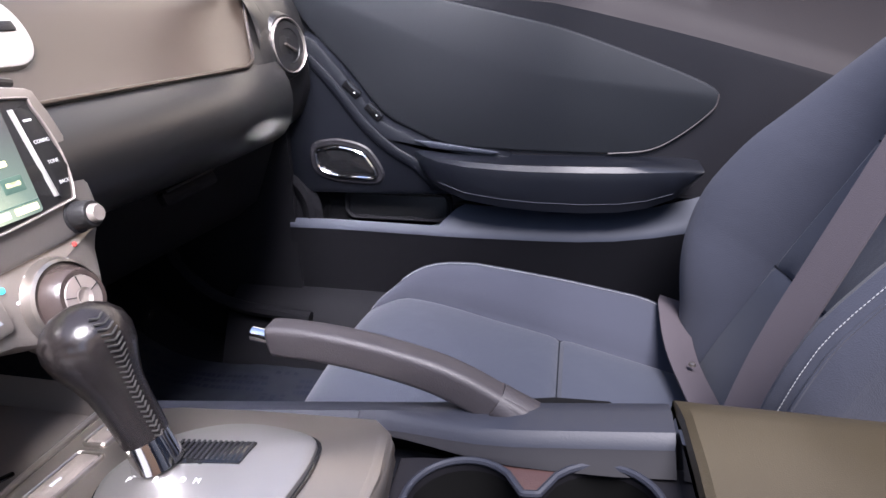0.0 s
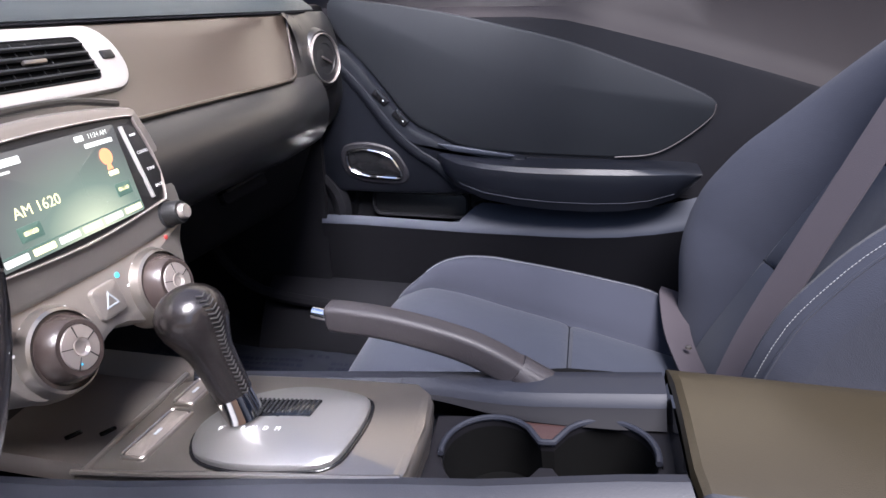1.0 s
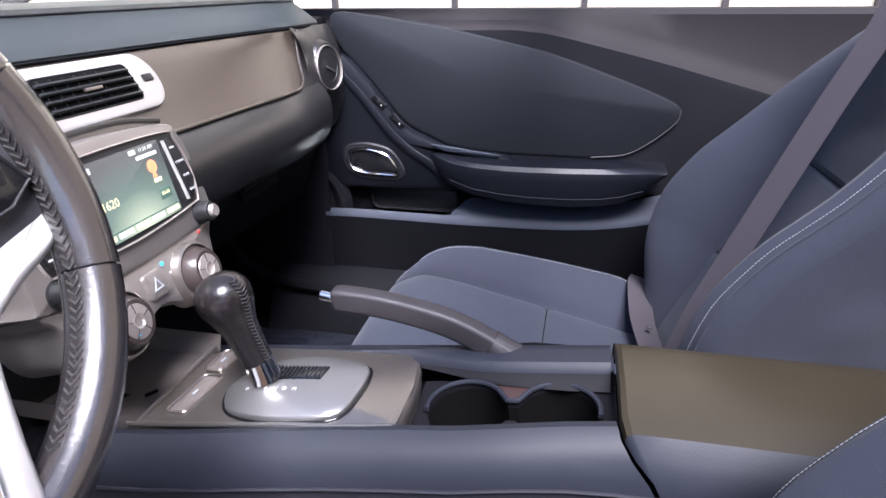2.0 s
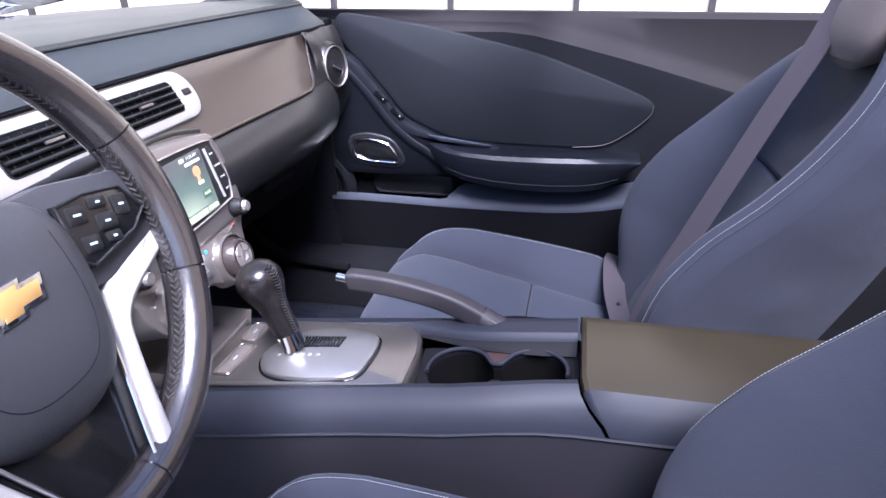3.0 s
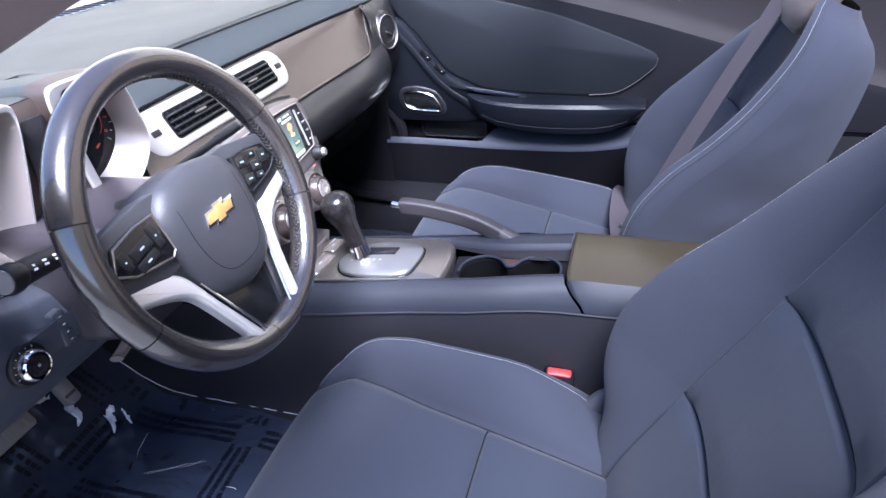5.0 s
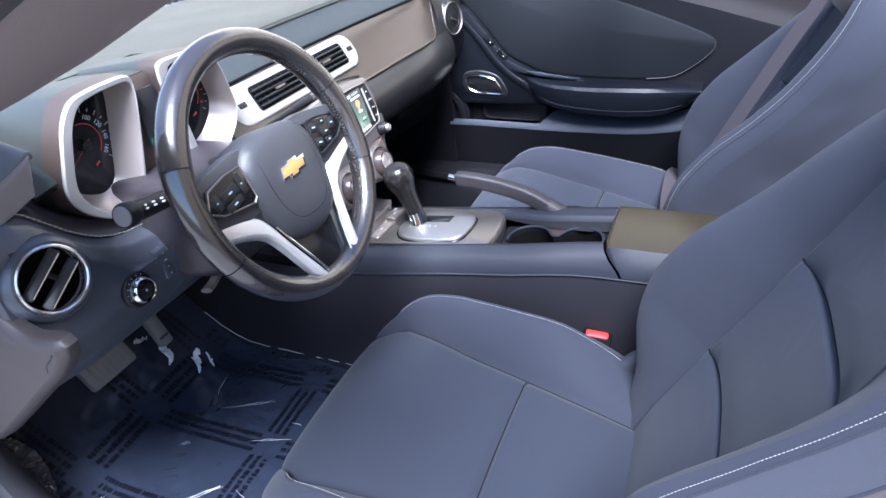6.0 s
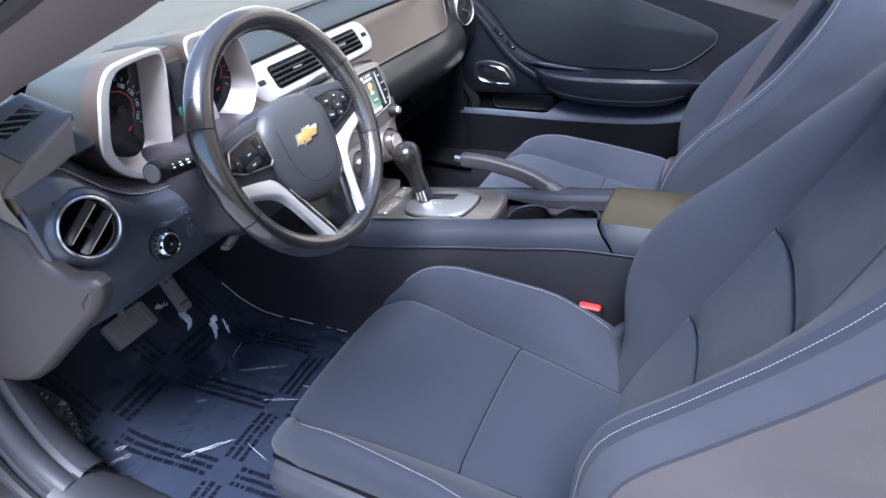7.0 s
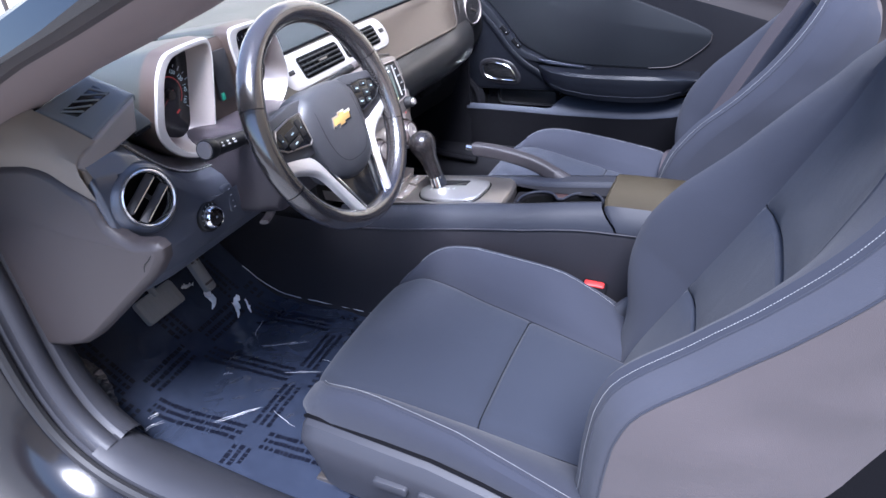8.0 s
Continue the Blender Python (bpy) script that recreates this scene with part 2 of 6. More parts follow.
def basis(o, right, up):
    """Local x to the right, y up, z out of the surface."""
    r = Vector(right).normalized()
    n = r.cross(Vector(up)).normalized()
    u = n.cross(r)
    return Matrix(((r.x, u.x, n.x, o[0]), (r.y, u.y, n.y, o[1]), (r.z, u.z, n.z, o[2]), (0, 0, 0, 1)))


def loft(sections, closed=False, cap=False, loop=False):
    """A skin over rows of points. closed: each row is a ring; loop: the last row meets the first."""
    bm = bmesh.new()
    rows = [[bm.verts.new(p) for p in s] for s in sections]
    n = len(rows[0])
    pairs = list(zip(rows, rows[1:])) + ([(rows[-1], rows[0])] if loop else [])
    for a, b in pairs:
        for i in range(n if closed else n - 1):
            j = (i + 1) % n
            try:
                bm.faces.new((a[i], a[j], b[j], b[i]))
            except ValueError:
                pass
    if cap:
        bm.faces.new(rows[0])
        bm.faces.new(list(reversed(rows[-1])))
    return bm


def join(*bms):
    out = bmesh.new()
    for b in bms:
        me = bpy.data.meshes.new("tmp")
        b.to_mesh(me)
        b.free()
        out.from_mesh(me)
        bpy.data.meshes.remove(me)
    return out


def inset(pts, d):
    n, out = len(pts), []
    for i in range(n):
        a, b, c = Vector(pts[i - 1]), Vector(pts[i]), Vector(pts[(i + 1) % n])
        e1, e2 = (b - a), (c - b)
        if e1.length < 1e-9 or e2.length < 1e-9:
            out.append(tuple(b))
            continue
        n1, n2 = Vector((-e1.y, e1.x)).normalized(), Vector((-e2.y, e2.x)).normalized()
        m = n1 + n2
        k = max(0.35, m.length_squared / 2)
        out.append(tuple(b + m * (d / k)))
    return out


def ccw(pts):
    s = sum(pts[i - 1][0] * pts[i][1] - pts[i][0] * pts[i - 1][1] for i in range(len(pts)))
    return list(pts) if s > 0 else list(reversed(pts))


def plate(pts, depth, m, bevel=0.003, crown=0.0):
    """A slab with a rounded front edge: its front lies in m's plane, its body behind."""
    pts = ccw(pts)
    rings = []
    for k, (ins, z) in enumerate(((bevel, 0), (bevel * 0.3, -bevel * 0.3), (0, -bevel), (0, -depth))):
        rings.append([m @ Vector((x, y, z)) for x, y in inset(pts, ins)])
    bm = loft(list(reversed(rings)), closed=True)
    cx, cy = sum(p[0] for p in pts) / len(pts), sum(p[1] for p in pts) / len(pts)
    bm.verts.ensure_lookup_table()
    top = list(bm.verts)[-len(pts):]
    c = bm.verts.new(m @ Vector((cx, cy, crown)))
    for i in range(len(top)):
        bm.faces.new((top[i - 1], top[i], c))
    return bm


def panel(pts, depth, m, chamfer=0.006, fall=0.008):
    """A flat panel of any outline with a broad chamfer round its front."""
    pts = ccw(pts)
    rings = [[m @ Vector((x, y, z)) for x, y in inset(pts, i)] for i, z in ((0, -depth), (0, -fall), (chamfer * 0.25, -fall * 0.55), (chamfer, -fall * 0.05), (chamfer + 0.0015, 0))]
    bm = loft(rings, closed=True)
    bm.verts.ensure_lookup_table()
    bm.faces.new(list(bm.verts)[-len(pts):])
    return bm


def ring(outer, inner, depth, m, bevel=0.002, inner_depth=None):
    """A frame with an opening: same number of points outside and inside."""
    d2 = depth if inner_depth is None else inner_depth
    spec = [(outer, 0, -depth), (outer, 0, -bevel), (outer, bevel, 0), (inner, -bevel, 0), (inner, 0, -bevel), (inner, 0, -d2)]
    return loft([[m @ Vector((x, y, z)) for x, y in inset(p, i)] for p, i, z in spec], closed=True)


def rrect(w, h, r, n=5, cx=0.0, cy=0.0):
    out = []
    for sx, sy, a0 in ((1, 1, 0), (-1, 1, 90), (-1, -1, 180), (1, -1, 270)):
        for i in range(n + 1):
            a = radians(a0 + 90 * i / n)
            out.append((cx + sx * (w / 2 - r) + r * math.cos(a), cy + sy * (h / 2 - r) + r * math.sin(a)))
    return out


def spline(pts, n=8, closed=False):
    """A smooth line through points of any dimension."""
    P = [Vector(p) for p in pts]
    out, L = [], len(P)
    for i in range(L if closed else L - 1):
        a = P[i - 1] if (closed or i > 0) else P[0] * 2 - P[1]
        b, c = P[i], P[(i + 1) % L]
        d = P[(i + 2) % L] if (closed or i + 2 < L) else P[-1] * 2 - P[-2]
        for k in range(n):
            t = k / n
            out.append(0.5 * ((2 * b) + (c - a) * t + (2 * a - 5 * b + 4 * c - d) * t * t + (3 * b - a - 3 * c + d) * t ** 3))
    if not closed:
        out.append(P[-1])
    return out


def sweep(path, radius, n=8, closed=False, flat=1.0, up=(0, 0, 1), cap=True):
    """A tube along a path; radius a number or one for each point; flat squeezes it along up."""
    P = [Vector(p) for p in path]
    secs = []
    for i, p in enumerate(P):
        a = P[i - 1] if (i or closed) else P[0]
        b = P[(i + 1) % len(P)] if (closed or i + 1 < len(P)) else P[-1]
        t = (b - a).normalized()
        s = t.cross(Vector(up))
        s = s.normalized() if s.length > 1e-6 else Vector((0, 1, 0))
        u = s.cross(t)
        r = radius[i] if isinstance(radius, (list, tuple)) else radius
        secs.append([p + s * (r * math.cos(2 * math.pi * k / n)) + u * (r * flat * math.sin(2 * math.pi * k / n)) for k in range(n)])
    return loft(secs, closed=True, cap=cap and not closed, loop=closed)


def lathe(profile, m, n=28):
    """profile: rows of (radius, height) round m's z axis."""
    secs = [[m @ Vector((r * math.cos(2 * math.pi * k / n), r * math.sin(2 * math.pi * k / n), z)) for k in range(n)] for r, z in profile]
    return loft(secs, closed=True, cap=False)


def box(w, d, h, m, bevel=0.003):
    return plate([(-w / 2, -d / 2), (w / 2, -d / 2), (w / 2, d / 2), (-w / 2, d / 2)], h, m @ pose(0, 0, h), bevel)


def stitches(path, size, parent, material=THREAD, gap=1.7, lift=(0, 0, 0)):
    """A row of small thread dashes along a path, as one part."""
    P = [Vector(p) + Vector(lift) for p in path]
    bm = bmesh.new()
    length, step, nxt = 0.0, size * gap, 0.0
    verts, faces = [], []
    for a, b in zip(P, P[1:]):
        seg = (b - a).length
        while nxt <= length + seg and seg > 0:
            p, t = a.lerp(b, (nxt - length) / seg), (b - a).normalized()
            s = t.cross(Vector((0.3, 0.2, 1))).normalized()
            u = s.cross(t)
            q, k = size / 2, len(verts)
            w = size * 0.16
            for e, r in ((-q, 0.4), (0, 1), (q, 0.4)):
                for c, d in ((1, 0), (0, 1), (-1, 0), (0, -1)):
                    verts.append(p + t * e + (s * c + u * d) * w * r)
            for ro in (0, 1):
                for c in range(4):
                    faces.append((k + ro * 4 + c, k + ro * 4 + (c + 1) % 4, k + ro * 4 + 4 + (c + 1) % 4, k + ro * 4 + 4 + c))
            nxt += step
        length += seg
    me = bpy.data.meshes.new("tmp")
    me.from_pydata(verts, [], faces)
    bm.from_mesh(me)
    bpy.data.meshes.remove(me)
    return part("stitching", bm, material, parent)


def lettering(text, size, m, material, parent, name="lettering"):
    """Raised print in the built-in font, centred on m's plane."""
    c = bpy.data.curves.new("tmp", "FONT")
    c.body, c.size, c.extrude, c.align_x, c.align_y, c.resolution_u = text, size, 0.0001, "CENTER", "CENTER", 3
    ob = bpy.data.objects.new("tmp", c)
    scene.collection.objects.link(ob)
    bpy.context.view_layer.update()
    me = bpy.data.meshes.new_from_object(ob.evaluated_get(bpy.context.evaluated_depsgraph_get()))
    bpy.data.objects.remove(ob)
    bm = bmesh.new()
    bm.from_mesh(me)
    bpy.data.meshes.remove(me)
    bm.transform(m)
    return part(name, bm, material, parent, smooth=False)


def smooth01(a, b, x):
    t = min(1, max(0, (x - a) / (b - a)))
    return t * t * (3 - 2 * t)


def ramp(x, *knots):
    """The value at x on straight runs between (x, value) knots."""
    if x <= knots[0][0]:
        return knots[0][1]
    for (a, va), (b, vb) in zip(knots, knots[1:]):
        if x <= b:
            t = (x - a) / (b - a)
            return va + (vb - va) * t
    return knots[-1][1]


def soft(x, w, *knots):
    """As ramp, with its corners rounded over a width w."""
    return sum(ramp(x + w * k, *knots) for k in (-1, -0.6, -0.2, 0.2, 0.6, 1)) / 6


# ---- surroundings and car shell ----
def slab(x0, x1, y0, y1, z0, z1, bevel=0.004):
    return box(x1 - x0, y1 - y0, z1 - z0, pose((x0 + x1) / 2, (y0 + y1) / 2, z0), bevel)


def flat_grid(x0, x1, y0, y1, nx, ny, height):
    return loft([[(x0 + (x1 - x0) * i / nx, y0 + (y1 - y0) * j / ny, height(x0 + (x1 - x0) * i / nx, y0 + (y1 - y0) * j / ny))
                  for j in range(ny + 1)] for i in range(nx + 1)])


GROUND = -0.27
solid("ground", flat_grid(-300, 300, -300, 300, 8, 8, lambda x, y: GROUND), CONCRETE, "worn grey concrete yard under the car", "ground", "structure")

yard_wall = solid("wall_yard", slab(-9, 9, 4.2, 4.4, GROUND, 4.5, 0.01), WALLP, "sunlit cream wall of the neighbouring building", "wall", "structure")
for k in range(-9, 10):
    part("panel_post", slab(k * 0.9 - 0.02, k * 0.9 + 0.02, 4.16, 4.2, GROUND, 4.4, 0.005), TRIMGREY, yard_wall)

# Added out of view: its ochre gives the dash face a warm reflection.
solid("wall_unseen_rear", slab(3.3, 3.5, -5, 4.2, GROUND, 3.9, 0.01), WALLR, "plain ochre wall, unseen, added behind the car to warm reflections", "wall", "structure")
# Also added out of view, kept low so glossy parts reflect the sky.
solid("wall_unseen_left", slab(-6, 3.3, -4.7, -4.5, GROUND, 0.75, 0.01), WALLB, "low brown wall, unseen, added beside the car to shape reflections", "wall", "structure")


def floor_z(x, y):
    return 0.35 * smooth01(-0.66, -1.25, x) * 1.3 - 0.004


solid("floor", flat_grid(-1.28, 1.5, -0.70, 0.74, 40, 24, lambda x, y: floor_z(x, y)), CARPET, "black carpeted car floor", "floor", "structure")
solid("wall_front", slab(-1.34, -1.27, -0.78, 0.80, -0.1, 0.62), CARPET, "dark carpeted firewall", "wall", "structure")
solid("wall_rear", slab(1.45, 1.5, -0.76, 0.80, -0.1, 0.70), CARPET, "dark rear bulkhead", "wall", "structure")


def slanted_bar(a, b, wide, thick, up, n=8, round_=0.35):
    return sweep([Vector(a).lerp(Vector(b), i / n) for i in range(n + 1)], wide, 10, flat=thick / wide, up=up)


PILLAR = thing("a_pillar", (-0.4, -0.68, 0.76), "brown-grey windscreen pillar trim rising over the dashboard", "pillar")


def pillar_z(x):
    return 0.76 + 0.428 * (x + 0.394) - 0.016 * smooth01(-0.46, -0.18, x) - 0.10 * max(0, x + 0.2) ** 2


PX = [-0.80, -0.72, -0.6, -0.5, -0.4, -0.3, -0.2, -0.1, 0.0, 0.06]
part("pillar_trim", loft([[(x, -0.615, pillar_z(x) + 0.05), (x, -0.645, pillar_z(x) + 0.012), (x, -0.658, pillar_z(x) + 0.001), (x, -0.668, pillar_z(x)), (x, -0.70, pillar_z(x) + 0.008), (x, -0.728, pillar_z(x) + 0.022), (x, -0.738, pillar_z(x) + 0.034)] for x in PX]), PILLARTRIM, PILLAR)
part("pillar_seal", sweep([(x, -0.745, pillar_z(x) + 0.038) for x in PX], 0.011, 8), TRIMGREY, PILLAR, "soft grey door seal")
part("pillar_flange", loft([[(x, -0.752, pillar_z(x) + 0.040), (x, -0.765, pillar_z(x) + 0.036), (x, -0.772, pillar_z(x) + 0.044)] for x in PX]), PAINT, PILLAR, "painted flange")
part("pillar_outer", loft([[(x, -0.772, pillar_z(x) + 0.044), (x, -0.79, pillar_z(x) + 0.054), (x, -0.815, pillar_z(x) + 0.056), (x, -0.835, pillar_z(x) + 0.046), (x, -0.845, pillar_z(x) + 0.02)] for x in PX]), PAINT, PILLAR, "glossy painted outer pillar")
solid("a_pillar", slanted_bar((-0.95, 0.745, 0.60), (0.03, 0.70, 0.95), 0.045, 0.03, (0, 0.3, 1)), TRIMGREY, "grey windscreen pillar trim on the passenger side", "pillar")

solid("windscreen_header", sweep(spline([(0.03, -0.70, 0.955), (0.0, -0.60, 0.962), (-0.03, -0.3, 0.975), (-0.035, 0.0, 0.98), (-0.03, 0.3, 0.975), (0.0, 0.60, 0.962), (0.03, 0.70, 0.955)], 4), 0.03, 10, flat=0.6), TRIMGREY,
      "grey windscreen header of the open convertible", "header rail", "structure")
windscreen = solid("windscreen", loft([[(-1.285, y, 0.672 - 0.03 * y * y), (-0.58, y, 0.835 - 0.10 * y * y), (-0.04, y, 0.975 - 0.05 * y * y)] for y in np.linspace(-0.66, 0.66, 9)]), GLASS,
                   "clear raked windscreen glass", "windscreen", "structure")
windscreen.visible_shadow = False
hood = solid("bonnet", flat_grid(-2.4, -1.28, -0.80, 0.80, 12, 12, lambda x, y: 0.62 - 0.10 * (x + 1.1) ** 2 - 0.10 * y * y), PAINT, "glossy black car bonnet", "bonnet", "structure")


# sill and door opening on the driver's side: one line runs along the sill and up the hinge pillar
OPENING = spline([(1.4, 0.062), (0.9, 0.060), (0.4, 0.060), (-0.1, 0.060), (-0.42, 0.064), (-0.54, 0.074), (-0.615, 0.100), (-0.665, 0.148), (-0.692, 0.22), (-0.700, 0.30), (-0.700, 0.40), (-0.706, 0.52), (-0.716, 0.65)], 5)


def opening_row(i, profile):
    """profile: (towards the opening, y) pairs across the trim at step i."""
    a, b = OPENING[max(0, i - 1)], OPENING[min(len(OPENING) - 1, i + 1)]
    t = (b - a).normalized()
    n = Vector((-t.y, t.x)) * -1
    return [(OPENING[i].x + n.x * e, y, OPENING[i].y + n.y * e) for e, y in profile]


def sill():
    th = thing("door_sill", (-0.3, -0.72, 0.0), "blue-grey plastic door sill with scuff plate and rubber seal", "door sill", kind="structure")
    n = len(OPENING)
    k = min(range(n), key=lambda i: abs(OPENING[i].x + 0.625) + abs(OPENING[i].y - 0.1))

    def inner(x):
        return ramp(x, (-1.05, -0.57), (-0.86, -0.60), (-0.71, -0.622), (-0.57, -0.632), (-0.35, -0.645), (0.0, -0.652))
    part("scuff_plate", loft([[(OPENING[i].x, inner(OPENING[i].x) + 0.006, 0.0), (OPENING[i].x, inner(OPENING[i].x), 0.014), (OPENING[i].x, inner(OPENING[i].x) - 0.012, 0.026)]
                              + opening_row(i, [(-0.018, -0.675), (-0.006, -0.700), (0.0, -0.718), (0.001, -0.738), (-0.004, -0.752), (-0.016, -0.758)]) for i in range(k + 1)]), SILLGREY, th)
    part("sill_ramp", loft([[(x, inner(x) + 0.004, floor_z(x, 0) + 0.002), (x, inner(x) - 0.012, floor_z(x, 0) + 0.028), (x, -0.672, floor_z(x, 0) + 0.085), (x + 0.02, -0.69, floor_z(x, 0) + 0.11)] for x in (-0.98, -0.9, -0.82, -0.76, -0.70, -0.66, -0.62)]), SILLGREY, th)
    part("ribbed_trim", loft([opening_row(i, [(-0.085, -0.634), (-0.055, -0.641), (-0.028, -0.652), (-0.010, -0.668), (-0.002, -0.684), (-0.001, -0.694), (-0.005, -0.699), (-0.006, -0.704), (-0.001, -0.709), (0.003, -0.716), (0.004, -0.726), (0.001, -0.734), (-0.004, -0.738), (-0.005, -0.743), (-0.003, -0.749), (-0.010, -0.754), (-0.016, -0.760)])
                              for i in range(k - 1, n)]), SILLGREY, th)
    part("rubber_seal", sweep([opening_row(i, [(-0.010, -0.766)])[0] for i in range(n)], 0.010, 8, up=(0, 1, 0)), RUBBER, th, "black rubber weather seal")
    part("rocker_panel", loft([opening_row(i, [(-0.018, -0.772), (-0.022, -0.790), (-0.034, -0.812), (-0.06, -0.832), (-0.10, -0.845), (-0.18, -0.85), (-0.26, -0.845)]) for i in range(n)]), PAINT, th,
         "glossy black painted rocker panel and hinge pillar")
    return th


sill()

# dash end cover at the driver's door
kick = thing("kick_panel", (-0.6, -0.70, 0.2), "grey plastic dash end cover beside the door opening", "trim panel", kind="structure")
cap_outline = [(-0.725, 0.606), (-0.66, 0.616), (-0.606, 0.626), (-0.56, 0.633), (-0.53, 0.630), (-0.507, 0.623), (-0.475, 0.605), (-0.450, 0.589), (-0.445, 0.572), (-0.440, 0.557), (-0.42, 0.545), (-0.402, 0.5395), (-0.384, 0.542), (-0.368, 0.546), (-0.356, 0.545), (-0.349, 0.537), (-0.353, 0.520), (-0.378, 0.490), (-0.44, 0.439), (-0.505, 0.385), (-0.56, 0.340), (-0.60, 0.314), (-0.65, 0.296), (-0.705, 0.284), (-0.712, 0.38), (-0.714, 0.46), (-0.72, 0.54)]
CAPM = basis((0, -0.700, 0), (1, 0, 0), (0, 0, 1))
part("end_cover", panel(cap_outline, 0.022, CAPM, 0.0095, 0.0100), CAPGREY, kick)
part("cover_gap", sweep(spline([(-0.362, -0.6935, 0.5415), (-0.364, -0.6985, 0.533), (-0.372, -0.7003, 0.522), (-0.386, -0.7003, 0.509), (-0.391, -0.6995, 0.498)], 4), 0.0009, 6), GLOSS, kick)
part("lower_kick", slab(-1.02, -0.72, -0.675, -0.655, 0.0, 0.32, 0.01), CARPET, kick)
part("inner_kick", slab(-1.24, -0.74, -0.70, -0.66, 0.0, 0.66, 0.01), CARPET, kick)


# ---- seats ----
def seat(yc, outer, lift=0.0):
    """A bucket seat centred on y = yc; outer: -1 or 1, the side of its door."""
    th = thing("car_seat", (0.0, yc, 0.0), "dark grey cloth bucket seat with pale stitched piping", "car seat", "front seats")

    # cushion: rows from the nose to the back, each a height line
    nose = spline([(-0.268, 0.085), (-0.300, 0.115), (-0.306, 0.150), (-0.290, 0.185), (-0.25, 0.200), (-0.18, 0.199), (-0.09, 0.186), (0.0, 0.170), (0.09, 0.152), (0.17, 0.135), (0.22, 0.122)], 4)

    def half(x):
        return ramp(x, (-0.31, 0.172), (-0.285, 0.172), (-0.268, 0.178), (-0.252, 0.191), (-0.236, 0.203), (-0.212, 0.212), (-0.14, 0.217), (0.0, 0.224), (0.125, 0.240), (0.22, 0.238))

    def rise(x, z, s):
        fall = 0.040 * smooth01(0.02, 0.17, x) if lift and s > 0 else 0.0
        return -fall + (1.36 if lift and s > 0 else 1.0) * ramp(x, (-0.31, 0.0), (-0.29, 0.002), (-0.272, 0.008), (-0.252, 0.020), (-0.225, 0.034), (-0.19, 0.045), (-0.14, 0.052), (0.0, 0.055), (0.125, 0.052), (0.22, 0.03)) * (0.3 if x < -0.28 and z < 0.16 else 1)

    def seam(x):
        return min(ramp(x, (-0.31, 0.190), (-0.25, 0.188), (-0.19, 0.178), (-0.1, 0.160), (0.22, 0.128)), half(x) - 0.012)

    def top(x, z, f):
        """A point across the cushion: f from -2 to 2, one to two being the bolster."""
        a, s = abs(f), (1 if f > 0 else -1)
        sm, hf, rs = seam(x), half(x), rise(x, z, s)
        if a <= 1:
            return (x, yc + s * sm * a, z + 0.012 * (1 - a ** 2.5) - 0.012 * smooth01(0.86, 1, a))
        t = a - 1
        y = sm + (hf - sm) * t
        up_ = rs * math.sin(min(1, t / 0.95) * math.pi / 2) ** 1.2 - 0.012 * (1 - smooth01(0, 0.22, t))
        return (x, yc + s * y, z + up_)

    cross = min(range(len(nose)), key=lambda i: abs(nose[i][0] - 0.0) + (9 if nose[i][1] < 0.15 else 0))
    nose[cross - 1:cross + 2] = [nose[cross].lerp(nose[cross - 1], 0.75), nose[cross].lerp(nose[cross - 1], 0.28), nose[cross], nose[cross].lerp(nose[cross + 1], 0.28), nose[cross].lerp(nose[cross + 1], 0.75)]
    cross += 1
    dips = {cross - 1: 0.28, cross: 1.0, cross + 1: 0.28}
    fs = [-1 + 2 * k / 12 for k in range(13)]
    fs = sorted(set([round(f, 4) for f in fs] + [-0.975, -0.95, -0.89, 0.89, 0.95, 0.975]))

    def rows(idx, ff, dip=None):
        out = []
        for i in idx:
            x, z = nose[i]
            r = [Vector(top(x, z, f)) for f in ff]
            if dip is not None and i in dip:
                r = [p - Vector((0, 0, 0.010 * dip[i] * (1 - abs(f) ** 8))) for p, f in zip(r, ff)]
            out.append(r)
        return out
    part("cushion_front", loft(rows(range(0, cross + 1), fs, dips)), CLOTH, th)
    part("cushion_rear", loft(rows(range(cross, len(nose)), fs, dips)), CLOTH, th)
    part("seam_line", sweep([p + Vector((0, 0, 0.0004)) for p in rows([cross], fs[1:-1], dips)[0]], 0.0014, 6), SEAM, th)
    fb = [1, 1.05] + [1 + k / 10 for k in range(1, 11)]
    for s in (-1, 1):
        part("seam_line", sweep([Vector(top(x, z, s * 1.0)) for x, z in nose[6:]], 0.0011, 6), SEAM, th)
        part("cushion_bolster", loft(rows(range(len(nose)), [s * f for f in fb])), CLOTHB, th)
        edge = [Vector(top(x, z, 2 * s)) for x, z in nose]
        first = min(i for i, (x, z) in enumerate(nose) if x > -0.262 and z > 0.18)
        part("piping", sweep(edge[first:-3], 0.0022, 6), CLOTHB, th)
        stitches([p + Vector((0, -s * 0.005, 0.0022)) for p in edge[first:-3]], 0.0030, th, gap=1.25)

        def wide(x):
            return ramp(x, (-0.306, 0.186), (-0.295, 0.205), (-0.27, 0.224), (-0.22, 0.236), (0.0, 0.242), (0.125, 0.256), (0.22, 0.256))
        skirt = []
        for p in edge:
            zb = 0.160 if p.z > 0.17 else p.z - 0.006
            w, e, h = wide(p.x), abs(p.y - yc), p.z - zb
            skirt.append([p] + [Vector((p.x, yc + s * (e + (w - e) * a_), p.z - h * b_)) for a_, b_ in ((0.35, 0.04), (0.72, 0.14), (0.93, 0.34), (1.0, 0.60), (0.97, 0.85), (0.86, 1.0))])
        part("cushion_side", loft(skirt), CLOTHB, th)
